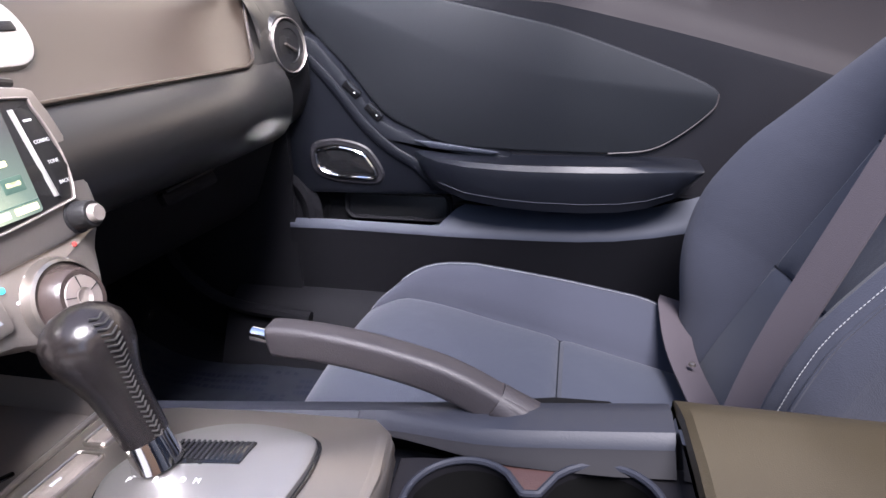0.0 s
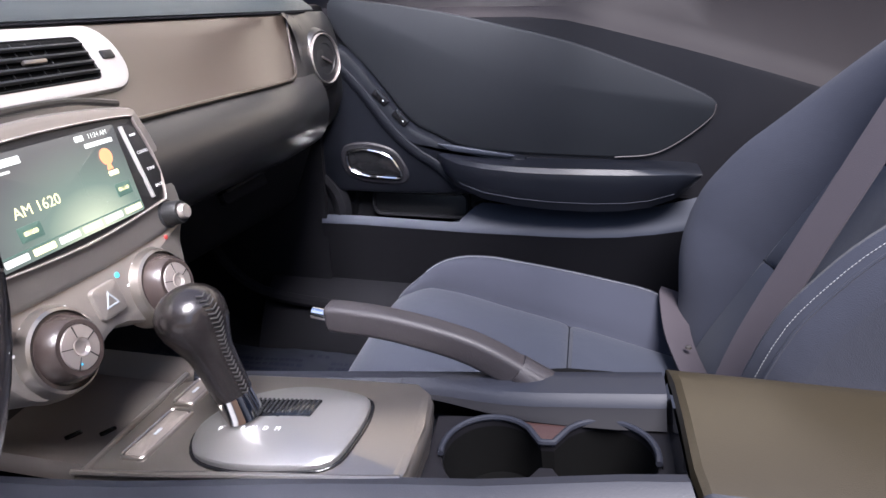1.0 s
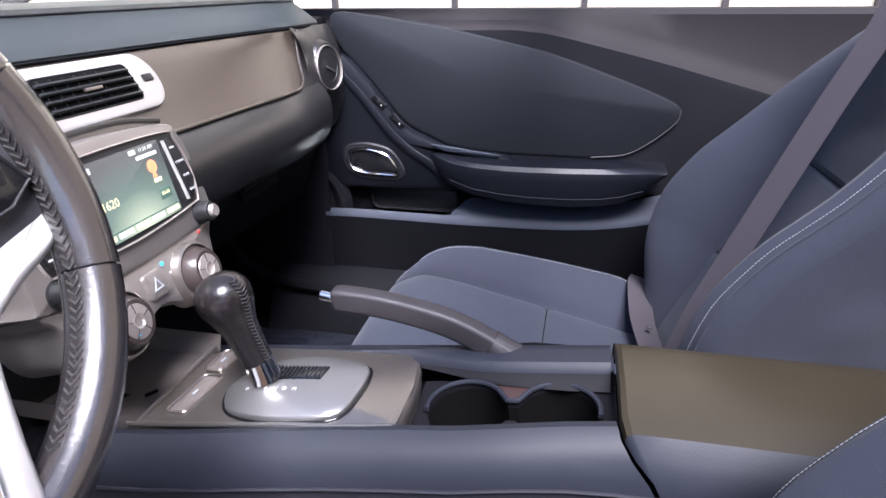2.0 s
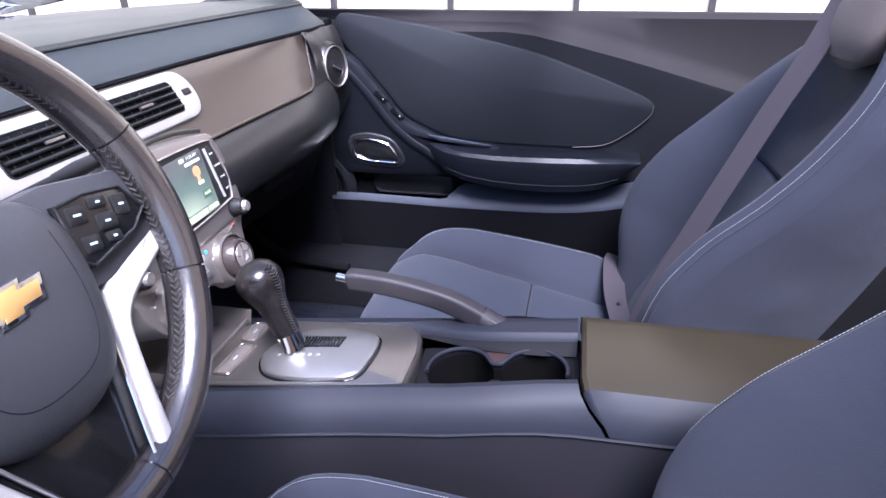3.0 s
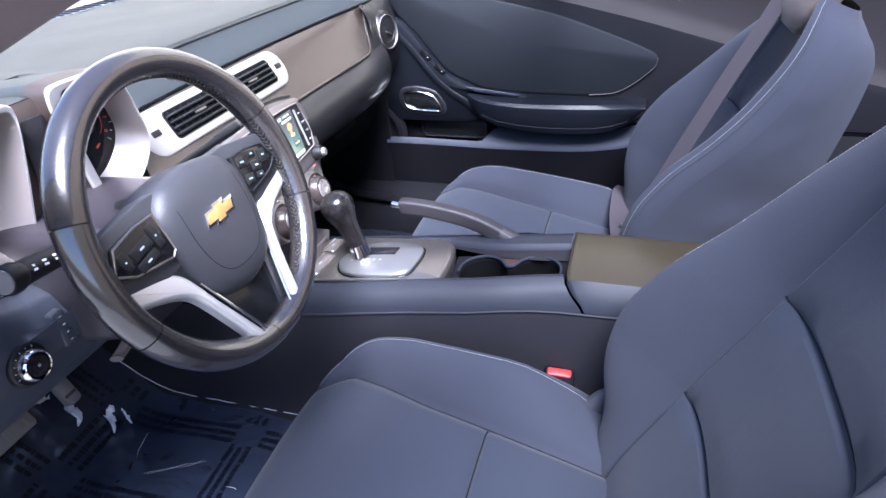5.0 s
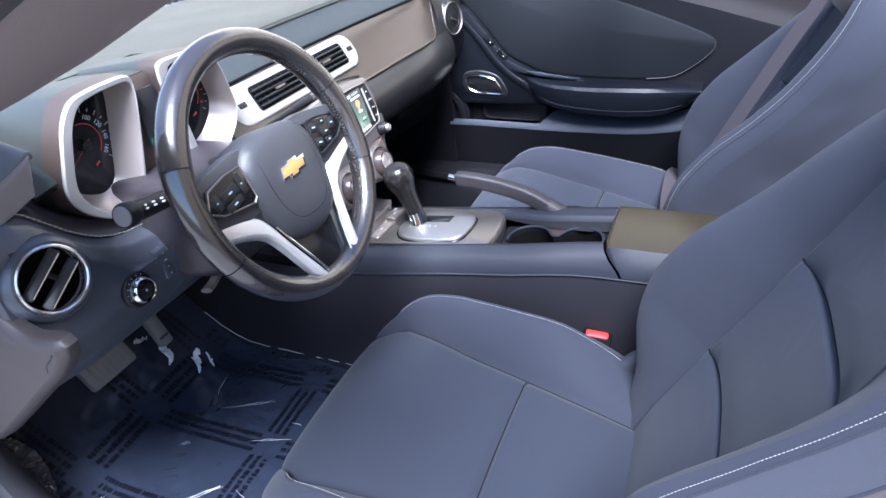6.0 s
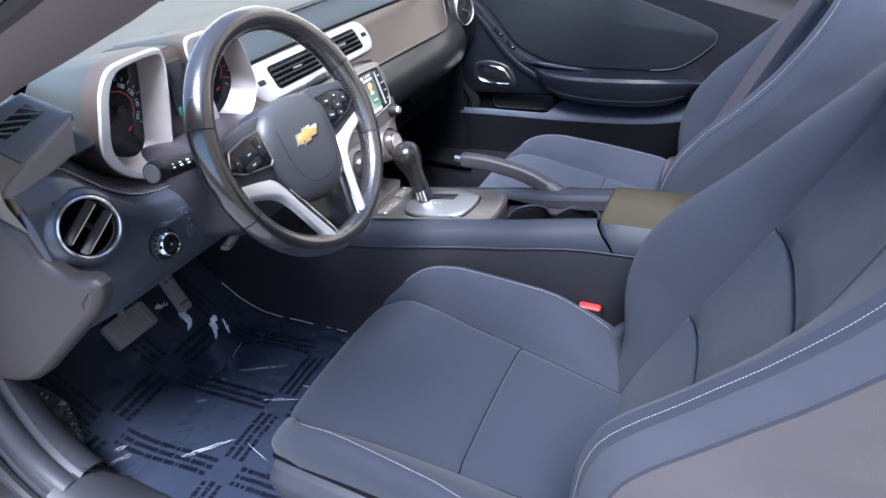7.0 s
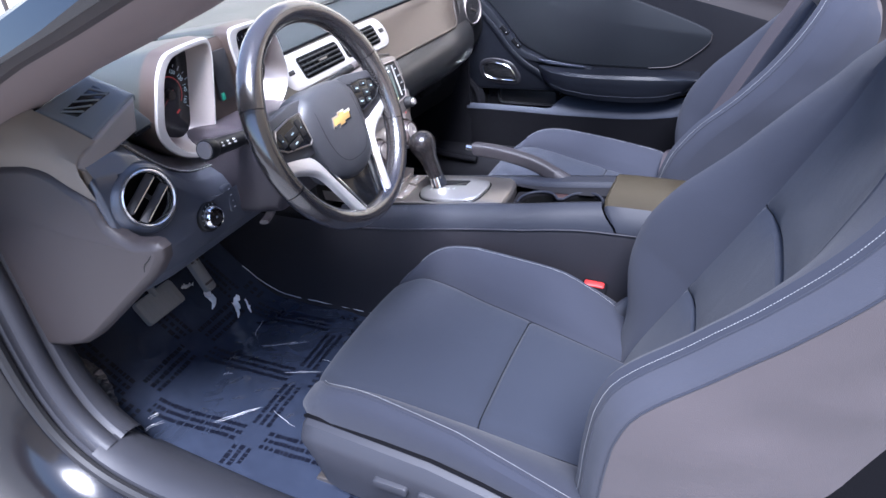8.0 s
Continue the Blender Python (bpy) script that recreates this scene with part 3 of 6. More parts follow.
        val = [(-0.288, 0.150), (-0.27, 0.170), (-0.24, 0.178), (-0.12, 0.178), (-0.04, 0.174), (0.05, 0.164), (0.14, 0.150), (0.24, 0.14), (0.30, 0.14)]
        part("side_valance", loft([[(x, yc + s * (wide(x) - 0.012), z - 0.004), (x, yc + s * (wide(x) - 0.002), z), (x, yc + s * (wide(x) + 0.012), z - 0.006), (x, yc + s * (wide(x) + 0.022), z - 0.022), (x, yc + s * (wide(x) + 0.025), z - 0.034),
                                    (x + 0.01, yc + s * (wide(x) + 0.020), 0.09), (x + 0.02, yc + s * (wide(x) + 0.012), 0.03), (x + 0.03, yc + s * (wide(x) - 0.01), 0.015)] for x, z in val]), SILLGREY, th,
             "smooth blue-grey plastic seat side cover")
        part("cover_gap", sweep([(x, yc + s * (wide(x) + 0.001), z + 0.003) for x, z in val], 0.0035, 6), SLOPE, th)
    part("seat_pan", slab(-0.26, 0.25, yc - 0.22, yc + 0.22, 0.02, 0.10, 0.01), PLASTIC, th)
    so = outer
    ym = yc + so * 0.255
    for x0, w in ((-0.10, 0.06), (-0.03, 0.045)):
        part("seat_switch", plate(rrect(w, 0.018, 0.006), 0.012, basis((x0, ym + so * 0.016, 0.118), (-so, 0, 0), (0, 0, 1)), 0.003), SILLGREY, th)
    part("seat_rail", slab(-0.25, 0.25, yc + so * 0.20 - 0.02, yc + so * 0.20 + 0.02, -0.002, 0.03, 0.004), SATIN, th, "bare metal seat rail")
    part("rail_foot", slab(-0.285, -0.235, yc + so * 0.20 - 0.026, yc + so * 0.20 + 0.026, -0.002, 0.016, 0.004), SATIN, th, "bare metal rail foot")
    part("rail_bolt", lathe([(0.0001, 0.026), (0.008, 0.025), (0.010, 0.020), (0.010, 0.015)], pose(-0.262, yc + so * 0.20, 0.0), 12), CHROME, th, "bright bolt")
    part("hinge_cover", sweep(spline([(0.150, yc - so * 0.236, 0.150), (0.178, yc - so * 0.244, 0.176), (0.205, yc - so * 0.246, 0.168), (0.225, yc - so * 0.244, 0.13)], 5), 0.020, 12, flat=0.6, up=(0, 1, 0)), SILLGREY, th, "smooth blue-grey recliner cover")

    # backrest
    line = spline([(0.178, 0.115), (0.205, 0.18), (0.262, 0.29), (0.350, 0.457), (0.424, 0.62), (0.446, 0.685), (0.456 + lift * 0.45, 0.71 + lift)], 11)
    n_rows = len(line)

    def frame_at(i):
        a, b = line[max(0, i - 1)], line[min(n_rows - 1, i + 1)]
        t = (b - a).normalized()
        return line[i], Vector((-t.y, t.x))

    def bh(q, s):
        if lift and s < 0:
            return soft(q, 0.03, (0.115, 0.205), (0.2, 0.225), (0.3, 0.236), (0.36, 0.234), (0.42, 0.218), (0.5, 0.211), (0.6, 0.203), (0.65, 0.19), (0.68, 0.17), (0.697, 0.145), (0.71, 0.11))
        return soft(q, 0.015, (0.115, 0.20), (0.2, 0.220), (0.3, 0.235), (0.5, 0.232), (0.6, 0.220), (0.65, 0.202), (0.68, 0.178), (0.697, 0.15), (0.71, 0.11))

    def bo(q, s):
        if lift and s < 0:
            return soft(q, 0.028, (0.115, 0.015), (0.18, 0.034), (0.22, 0.056), (0.28, 0.083), (0.33, 0.102), (0.37, 0.099), (0.413, 0.073), (0.482, 0.046), (0.531, 0.022), (0.578, 0.002), (0.63, -0.008), (0.67, -0.014), (0.73, -0.02))
        if not lift and s < 0:
            return soft(q, 0.02, (0.115, 0.015), (0.18, 0.034), (0.22, 0.066), (0.254, 0.089), (0.30, 0.105), (0.338, 0.112), (0.408, 0.102), (0.468, 0.078), (0.54, 0.055), (0.60, 0.043), (0.65, 0.036), (0.69, 0.028), (0.73, 0.014))
        return soft(q, 0.02, (0.115, 0.015), (0.18, 0.034), (0.22, 0.066), (0.254, 0.089), (0.30, 0.105), (0.338, 0.112), (0.408, 0.102), (0.468, 0.078), (0.567, 0.040), (0.63, 0.012), (0.67, -0.006), (0.73, -0.02))

    def bs(q):
        return ramp(q, (0.115, 0.125), (0.3, 0.148), (0.48, 0.148), (0.62, 0.125), (0.69, 0.09), (0.73, 0.05))

    def thick(q):
        return ramp(q, (0.115, 0.10), (0.3, 0.12), (0.5, 0.11), (0.65, 0.085), (0.70, 0.055), (0.73, 0.025))

    def back_pt(i, f):
        """f 0..1 centre panel, 1..2 bolster, 2..3 gusset, 3..4 side, 4..5 back; sign gives the side."""
        p, nn = frame_at(i)
        q = p.y if p.y < 0.5 else 0.5 + (p.y - 0.5) * 0.21 / (0.21 + lift)
        a, s = abs(f), (1 if f > 0 else -1)
        gus, deep_ = (0.026, 0.055 * smooth01(0.2, 0.4, q)) if lift and s < 0 else (0.012, 0.0)
        if a <= 1:
            y, d = bs(q) * a, -0.020 * (1 - a ** 3) * smooth01(0.16, 0.3, q) - 0.006 * smooth01(0.95, 1, a)
        elif a <= 2:
            t = a - 1
            y = bs(q) + (bh(q, s) - bs(q)) * t
            d = bo(q, s) * math.sin(min(1, t / 0.8) * math.pi / 2) ** 1.3 - 0.012 * smooth01(0.8, 1, t) - 0.006 * (1 - smooth01(0, 0.10, t))
        elif a <= 3:
            t = a - 2
            y, d = bh(q, s) + gus * math.sin(t * math.pi / 2), bo(q, s) - 0.012 - 0.028 * t
        elif a <= 4:
            t = a - 3
            slack = 0.005 * noise.noise((p.x * 11 + t * 2.0, p.y * 17 - t * 3.0, yc)) * math.sin(t * math.pi)
            y, d = bh(q, s) + gus - 0.035 * t * t + slack, (bo(q, s) - 0.040) * (1 - t) - (thick(q) + deep_) * t
        else:
            t = a - 4
            y, d = (bh(q, s) + gus - 0.035) * (1 - t), -thick(q) - deep_ * (1 - t) - 0.018 * math.sin(t * math.pi / 2)
        return Vector((p.x + nn.x * d, yc + s * y, p.y + nn.y * d))

    def seam_row(z):
        return min(range(n_rows), key=lambda i: abs(line[i].y - z))
    c1, c2 = seam_row(0.30), seam_row(0.475)
    for c in (c1, c2):
        line[c - 1:c + 2] = [line[c].lerp(line[c - 1], 0.5), line[c], line[c].lerp(line[c + 1], 0.5)]
    dents = {c + e: w for c in (c1, c2) for e, w in ((-2, 0.10), (-1, 0.38), (0, 1.0), (1, 0.38), (2, 0.10))}

    def brow(i0, i1, ff):
        return [[back_pt(i, f) + Vector((0.012, 0, -0.006)) * dents.get(i, 0.0) * (1 - abs(f) ** 8) for f in ff] for i in range(i0, i1 + 1)]
    part("back_panel_lower", loft(brow(0, c1, fs)), CLOTH, th)
    part("back_panel_middle", loft(brow(c1, c2, fs)), CLOTH, th)
    part("back_panel_upper", loft(brow(c2, n_rows - 1, fs)), CLOTH, th)
    for c in (c1, c2):
        part("seam_line", sweep(brow(c, c, fs)[0], 0.0013, 6, up=(1, 0, 0.3)), SEAM, th)
    for s in (-1, 1):
        part("back_bolster", loft([[back_pt(i, s * f) for f in fb] for i in range(n_rows)]), CLOTHB, th)
        # The door side gets the paler cloths that paint the skylight on it.
        part("bolster_gusset", loft([[back_pt(i, s * (2 + k / 4)) for k in range(5)] for i in range(n_rows)]), LITGUSSET if s == outer else CLOTHB, th)
        part("back_side", loft([[back_pt(i, s * (3 + k / 12)) for k in range(13)] for i in range(n_rows)]), LITSIDE if s == outer else CLOTHB, th, "grey cloth side of the backrest")
        edge = [back_pt(i, s * 2) for i in range(1, n_rows)]
        part("piping", sweep(edge, 0.0016, 6), CLOTHB, th)
        stitches([back_pt(i, s * 1.93) + Vector((-0.002, 0, 0.0015)) for i in range(1, n_rows)], 0.0030, th, gap=1.25)
        if s == outer:
            part("seam_welt", sweep([back_pt(i, s * 3) for i in range(1, n_rows - 1)], 0.0018, 6), CLOTHB, th)
    part("back_shell", loft([[back_pt(i, f) for f in [-4 - k / 6 for k in range(7)]] + [back_pt(i, 5 - k / 6) for k in range(1, 7)] for i in range(n_rows)]), LITSIDE, th)

    # head restraint on two posts
    hr = []
    for k in range(13):
        v = -1 + 2 * k / 12
        w = max(0.02, (1 - abs(v) ** 3.2)) ** 0.5
        zz = 0.728 + 1.6 * lift + 0.086 * v
        xx = 0.458 + 0.6 * lift + 0.03 * v
        ringp = []
        for j in range(24):
            a = 2 * math.pi * j / 24
            ca, sa = math.cos(a), math.sin(a)
            ringp.append((xx + 0.040 * w * math.copysign(abs(ca) ** 0.85, ca), yc + 0.088 * (0.35 + 0.65 * w) * math.copysign(abs(sa) ** 0.8, sa), zz))
        hr.append(ringp)
    head = part("head_restraint", loft(hr, closed=True, cap=True), WARMLITCLOTH, th, "head restraint with warm bounced light painted in")
    for s in (-1, 1):
        part("post", sweep([(0.452 + 0.5 * lift, yc + s * 0.06, 0.63 + lift), (0.462 + 0.6 * lift, yc + s * 0.06, 0.70 + 1.6 * lift)], 0.007, 10), CHROME, head, "chrome post")
    return th


driver_seat = seat(-0.37, -1, 0.06)
tag = part("airbag_tag", plate(rrect(0.046, 0.014, 0.003), 0.002, basis((0.462, -0.602, 0.604), (0.62, 0.06, 0.78), (-0.78, -0.25, 0.58)), 0.0006), PLASTIC, driver_seat, "small black airbag tag sewn into the seam")
lettering("AIRBAG", 0.0105, basis((0.462, -0.602, 0.604), (0.62, 0.06, 0.78), (-0.78, -0.25, 0.58)) @ pose(0, 0, 0.0003), WHITE, tag)
seat(0.37, 1)
for sy in (-1, 1):
    solid("wall_quarter", slab(0.86, 1.5, min(sy * 0.74, sy * 0.80), max(sy * 0.74, sy * 0.80), -0.1, 0.672, 0.02), PLASTIC, "dark rear quarter trim panel", "trim panel", "structure")
solid("rear_deck", slab(1.28, 2.3, -0.80, 0.80, 0.60, 0.69, 0.03), PAINT, "glossy black rear deck behind the seats", "rear deck", "structure")
bench = thing("rear_seat", (0.95, 0, 0.0), "dark cloth rear bench seat behind the front seats", "rear seat")
part("bench_cushion", slab(0.72, 1.12, -0.55, 0.55, 0.0, 0.22, 0.05), CLOTH, bench)
part("bench_back", join(slab(1.10, 1.30, -0.58, 0.58, 0.10, 0.68, 0.06)), CLOTH, bench)



# ---- dashboard ----
dash = thing("dashboard", (-0.6, 0.0, 0.5), "black vinyl dashboard with silver vents and stitched face panels", "dashboard")


def face_x(y):
    return -0.518 + (0.034 if y > 0 else 0.072) * min(1, abs(y) / 0.62) ** 2


def dash_row(y, offsets):
    """Points (out from the face, height) at y."""
    k = 1 - 0.55 * smooth01(0.40, 0.70, abs(y))
    return [(face_x(y) + dx * (k if dx > 0 else 1), y, z) for dx, z in offsets]


YS = [-0.70 + 1.40 * i / 56 for i in range(57)]


def behind_pods(row):
    """Keeps the dash top clear of the gauges."""
    out = []
    for x, y, z in row:
        k = smooth01(-0.575, -0.55, y) * (1 - smooth01(-0.235, -0.21, y))
        x += (min(x, -0.535) - x) * (1 - smooth01(-0.605, -0.59, y))
        out.append((x + (min(x, -0.63) - x) * k, y, z + 0.012 * k * (x > -0.95)))
    return out


part("top_pad", loft([[(-1.275, y, 0.652), (-1.25, y, 0.662), (-1.225, y, 0.661), (-1.165, y, 0.664), (-1.14, y, 0.668)] + behind_pods(dash_row(y, [(-0.30, 0.692), (-0.12, 0.702), (-0.065, 0.700), (-0.052, 0.697), (-0.047, 0.690)])) for y in [-0.655, -0.63, -0.61] + [y for y in YS if y > -0.60]]), PADTOP, dash, "dark grey grained dash top")
defroster = part("defroster_grille", loft([[(x, y, 0.6665) for x in (-1.232, -1.16)] for y in np.linspace(-0.50, 0.62, 20)]), CAPTOP, dash, "pale slotted defroster grille")
for k in range(44):
    part("grille_slot", slab(-1.222, -1.172, -0.490 + 0.0252 * k, -0.478 + 0.0252 * k, 0.664, 0.6685, 0.0008), SLOPE, defroster)
for y0, y1 in ((-0.598, -0.56), (-0.225, 0.70)):
    part("pad_band", loft([dash_row(y, [(-0.047, 0.690), (-0.044, 0.686), (-0.030, 0.676), (-0.012, 0.663), (-0.002, 0.656), (0.002, 0.651), (-0.001, 0.647)]) for y in np.linspace(y0, y1, 40)]), PADBAND, dash)
for y0, y1 in ((-0.598, -0.565), (-0.222, 0.70)):
    part("pad_piping", sweep([dash_row(y, [(-0.0475, 0.6915)])[0] for y in np.linspace(y0, y1, 40)], 0.0022, 6), VINYL, dash)
    part("pad_groove", sweep([dash_row(y, [(0.0005, 0.6475)])[0] for y in np.linspace(y0, y1, 40)], 0.0022, 6), SLOPE, dash)
FACE_P = [(-0.006, 0.648), (0.004, 0.643), (0.016, 0.625), (0.036, 0.592), (0.056, 0.562), (0.065, 0.552)]
FACE_START = (-0.238, -0.236, -0.234, -0.248, -0.262, -0.264)
FACE_END = (0.598, 0.590, 0.575, 0.553, 0.527, 0.510)


def face_row(u):
    """u from 0 at the driver's end to 1 at the slanted passenger end."""
    return [dash_row(a + (e - a) * u, [o])[0] for o, a, e in zip(FACE_P, FACE_START, FACE_END)]


part("face_panel", loft([face_row(k / 40) for k in range(41)]), FACE, dash, "sheeny brown-grey vinyl face panel")
ROLL_P = [(0.060, 0.554), (0.071, 0.548), (0.086, 0.538), (0.097, 0.524), (0.103, 0.507), (0.103, 0.490), (0.097, 0.472), (0.086, 0.456), (0.070, 0.443), (0.052, 0.435), (0.038, 0.430)]
YR = [y for y in YS if 0.05 <= y]
part("lower_roll", loft([dash_row(y, ROLL_P) for y in YR if y <= 0.61]), ROLL, dash, "rounded black vinyl lower dash")
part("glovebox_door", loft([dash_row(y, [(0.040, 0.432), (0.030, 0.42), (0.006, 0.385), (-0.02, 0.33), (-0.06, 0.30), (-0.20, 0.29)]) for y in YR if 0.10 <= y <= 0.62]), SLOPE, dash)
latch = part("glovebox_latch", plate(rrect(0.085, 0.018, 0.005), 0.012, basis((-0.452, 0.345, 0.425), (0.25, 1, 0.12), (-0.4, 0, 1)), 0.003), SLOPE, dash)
part("latch_lip", sweep([(-0.4595, 0.305, 0.4300), (-0.4510, 0.345, 0.4350), (-0.4420, 0.383, 0.4390)], 0.0022, 8), BAND, latch)
# stitched seam where the face meets the roll and round the panel's end
seam_line = [Vector(dash_row(y, [(0.067, 0.554)])[0]) for y in np.linspace(0.12, 0.495, 16)]
end_line = [Vector(p) + Vector((0.003, 0, 0.001)) for p in face_row(1.0)[::-1][1:-1]]
part("seam_welt", sweep(spline(seam_line + end_line, 3), 0.0026, 8), FACE, dash)
# passenger end of the dash with its round vent
def dash_end_pt(y, z):
    """The passenger end of the dash swells gently round its vent."""
    x = soft(z, 0.012, (0.40, -0.56), (0.45, -0.475), (0.50, -0.454), (0.55, -0.458), (0.60, -0.464), (0.630, -0.472), (0.648, -0.484), (0.66, -0.50))
    k = ramp(y, (0.565, 0.006), (0.585, 0.0), (0.62, -0.004), (0.66, 0.0), (0.69, 0.010), (0.72, 0.012))
    return (x + k + 0.020 * math.exp(-((y - 0.645) / 0.052) ** 2 - ((z - 0.573) / 0.052) ** 2), y, z)


part("dash_end", loft([[dash_end_pt(y, z) for z in np.linspace(0.648, 0.41, 26)] for y in np.linspace(0.565, 0.72, 18)]), ROLL, dash)
part("end_filler", loft([[p + Vector((-0.004, 0, 0)), p.lerp(Vector(dash_end_pt(0.612, p.z)), 0.5) + Vector((0.001, 0, 0)), Vector(dash_end_pt(0.612, p.z)) + Vector((0.0008, 0, 0))] for p in [Vector(q) for q in face_row(0.99)]]), ROLL, dash)


def round_vent(m, closed):
    flare = [(0.0352, -0.008), (0.0390, -0.002), (0.0420, -0.0012), (0.0460, -0.004), (0.0500, -0.011), (0.0520, -0.022)] if not closed else [(0.030, -0.014), (0.0430, -0.008), (0.0455, -0.0075), (0.049, -0.012), (0.053, -0.020)]
    v = part("round_vent", lathe(flare, m, 40), KNEE if not closed else ROLL, dash)
    rim = [(0.0345, -0.012), (0.0352, -0.004), (0.0362, 0.0008), (0.0378, 0.0022), (0.0394, 0.0008), (0.0400, -0.006)] if not closed else [(0.0400, -0.008), (0.0402, -0.004), (0.0411, -0.0030), (0.0419, -0.0036), (0.0422, -0.010)]
    part("vent_ring", lathe(rim, m, 48), RINGMETAL if not closed else PODSILVER, v, "bright ring")
    if closed:
        part("vent_disc", lathe([(0.0001, -0.004), (0.0120, -0.0045), (0.0125, -0.0052), (0.0255, -0.006), (0.0262, -0.0050), (0.037, -0.0062), (0.0403, -0.009), (0.0405, -0.02)], m, 40), PLASTIC, v)
        part("vent_tab", plate(rrect(0.030, 0.004, 0.0015), 0.004, m @ pose(0.0, -0.003, -0.0015, 0, 0, -22), 0.001), SATIN, v)
    else:
        part("vent_bowl", lathe([(0.0352, -0.003), (0.0345, -0.016), (0.028, -0.026), (0.0001, -0.029)], m, 40), BLACK, v)
        for k in (-1, 1):
            w = 0.0335 * math.sqrt(1 - (k * 0.012 / 0.0345) ** 2)
            vm = m @ pose(0, 0, 0, 0, 0, 36) @ pose(0, 0.0118 * k, -0.006, -40, 0, 0)
            vane = part("vane", plate(rrect(2 * w, 0.0125, 0.003), 0.0028, vm, 0.001), VANE, v)
            # A thin silver thread paints the glint on the black vane.
            part("vane_glint", sweep([vm @ Vector((w * u, -0.0058, 0.0006)) for u in (-0.9, -0.3, 0.3, 0.9)], 0.0009, 6), RINGMETAL, vane)
        part("vent_bar", plate(rrect(0.006, 0.026, 0.002), 0.003, m @ pose(0, 0, 0, 0, 0, 36) @ pose(0.004, 0, -0.009), 0.001), PLASTIC, v)
    return v


round_vent(basis((-0.438, 0.645, 0.573), (0.2, 1, -0.05), (-0.12, 0, 1)), True)

# driver's end: lower panel with vent, light switch and stitched brow
YD = [-0.688 + 0.448 * i / 24 for i in range(25)]


def drv(y):
    """The driver's lower panel at y: from its stitched brow down to the knee edge."""
    k = smooth01(-0.70, -0.60, y)
    top_z = ramp(y, (-0.70, 0.652), (-0.64, 0.646), (-0.618, 0.634), (-0.603, 0.618), (-0.588, 0.601), (-0.57, 0.582), (-0.549, 0.565), (-0.53, 0.554), (-0.51, 0.547), (-0.471, 0.541), (-0.25, 0.55))
    o = -0.012 * (1 - k)
    f = smooth01(-0.615, -0.585, y)
    return [(-0.62, y, top_z + 0.075 * f), (-0.480 + o, y, top_z + 0.004 + 0.026 * f), (-0.462 + o, y, top_z + 0.006), (-0.440 + o, y, top_z - 0.006), (-0.424 + o, y, top_z - 0.03), (-0.416 + o, y, 0.52), (-0.416 + o, y, 0.49),
            (-0.425 + o, y, 0.455), (-0.445 + o, y, 0.43), (-0.49 + o, y, 0.41), (-0.62, y, 0.40)]


def fine_rows(rows, n=6):
    """Each row with its stretches cut into n."""
    return [[Vector(a).lerp(Vector(b), i / n) for a, b in zip(r, r[1:]) for i in range(n)] + [Vector(r[-1])] for r in rows]


VENT_AT = Vector((-0.4145, -0.637, 0.575))
panel_rows = fine_rows([drv(y) for y in np.linspace(-0.688, -0.24, 110)])
part("brow", loft([r[:13] for r in panel_rows]), BROW, dash, "grey vinyl brow under the gauges")
knee_bm = loft([r[12:] for r in panel_rows])
bmesh.ops.delete(knee_bm, geom=[f for f in knee_bm.faces if math.hypot(f.calc_center_median().y - VENT_AT.y, f.calc_center_median().z - VENT_AT.z) < 0.0405], context="FACES")
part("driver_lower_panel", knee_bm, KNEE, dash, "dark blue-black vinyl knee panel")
stitches([Vector(drv(y)[2]) + Vector((0.0068, 0, 0.0030)) for y in YD[2:-3]], 0.0062, dash, gap=1.12)
part("seam_welt", sweep([Vector(drv(y)[2]) + Vector((0.0, 0, 0.001)) for y in YD[2:-2]], 0.0025, 6), VINYL, dash)
round_vent(basis(VENT_AT, (0.12, 1, -0.04), (-0.20, 0, 1)), False)
sw = part("light_switch", lathe([(0.0001, 0.0), (0.0215, 0.0), (0.0235, -0.002), (0.024, -0.012)], basis((-0.410, -0.547, 0.500), (-0.05, 1, 0), (-0.12, 0, 1)), 32), PLASTIC, dash)
LSM = basis((-0.409, -0.547, 0.500), (-0.05, 1, 0), (-0.12, 0, 1))
part("knob", lathe([(0.0001, 0.0100), (0.009, 0.0105), (0.0122, 0.0095), (0.0134, 0.007), (0.0136, 0.0)], LSM, 32), KNOB, sw, "black turning knob")
part("knob_ring", lathe([(0.0135, 0.006), (0.0140, 0.0098), (0.0152, 0.0104), (0.0168, 0.0085), (0.0178, 0.003), (0.0180, -0.001)], LSM, 32), CHROME, sw, "chrome ring")
part("knob_mark", plate(rrect(0.003, 0.003, 0.001), 0.002, LSM @ pose(0, 0, 0.0112), 0.0005), DIALPRINT, sw)
for k in range(7):
    a = radians(60 + 22 * k)
    part("switch_mark", plate(rrect(0.002, 0.0009, 0.0004), 0.001, LSM @ pose(0.020 * math.cos(a), 0.020 * math.sin(a), 0.0012, 0, 0, math.degrees(a)), 0.0003), DIALPRINT, sw)
dimmer = part("dimmer_switch", plate(rrect(0.018, 0.044, 0.004), 0.01, basis((-0.4160, -0.491, 0.505), (-0.05, 1, 0), (-0.12, 0, 1)), 0.003), KNEE, dash)
for k in range(4):
    part("switch_mark", plate(rrect(0.0032, 0.0013, 0.0006), 0.001, basis((-0.4125 - 0.0012 * k, -0.491, 0.49 + 0.01 * k), (-0.05, 1, 0.2), (-0.12, 0, 1)), 0.0003), DIALPRINT, dimmer)

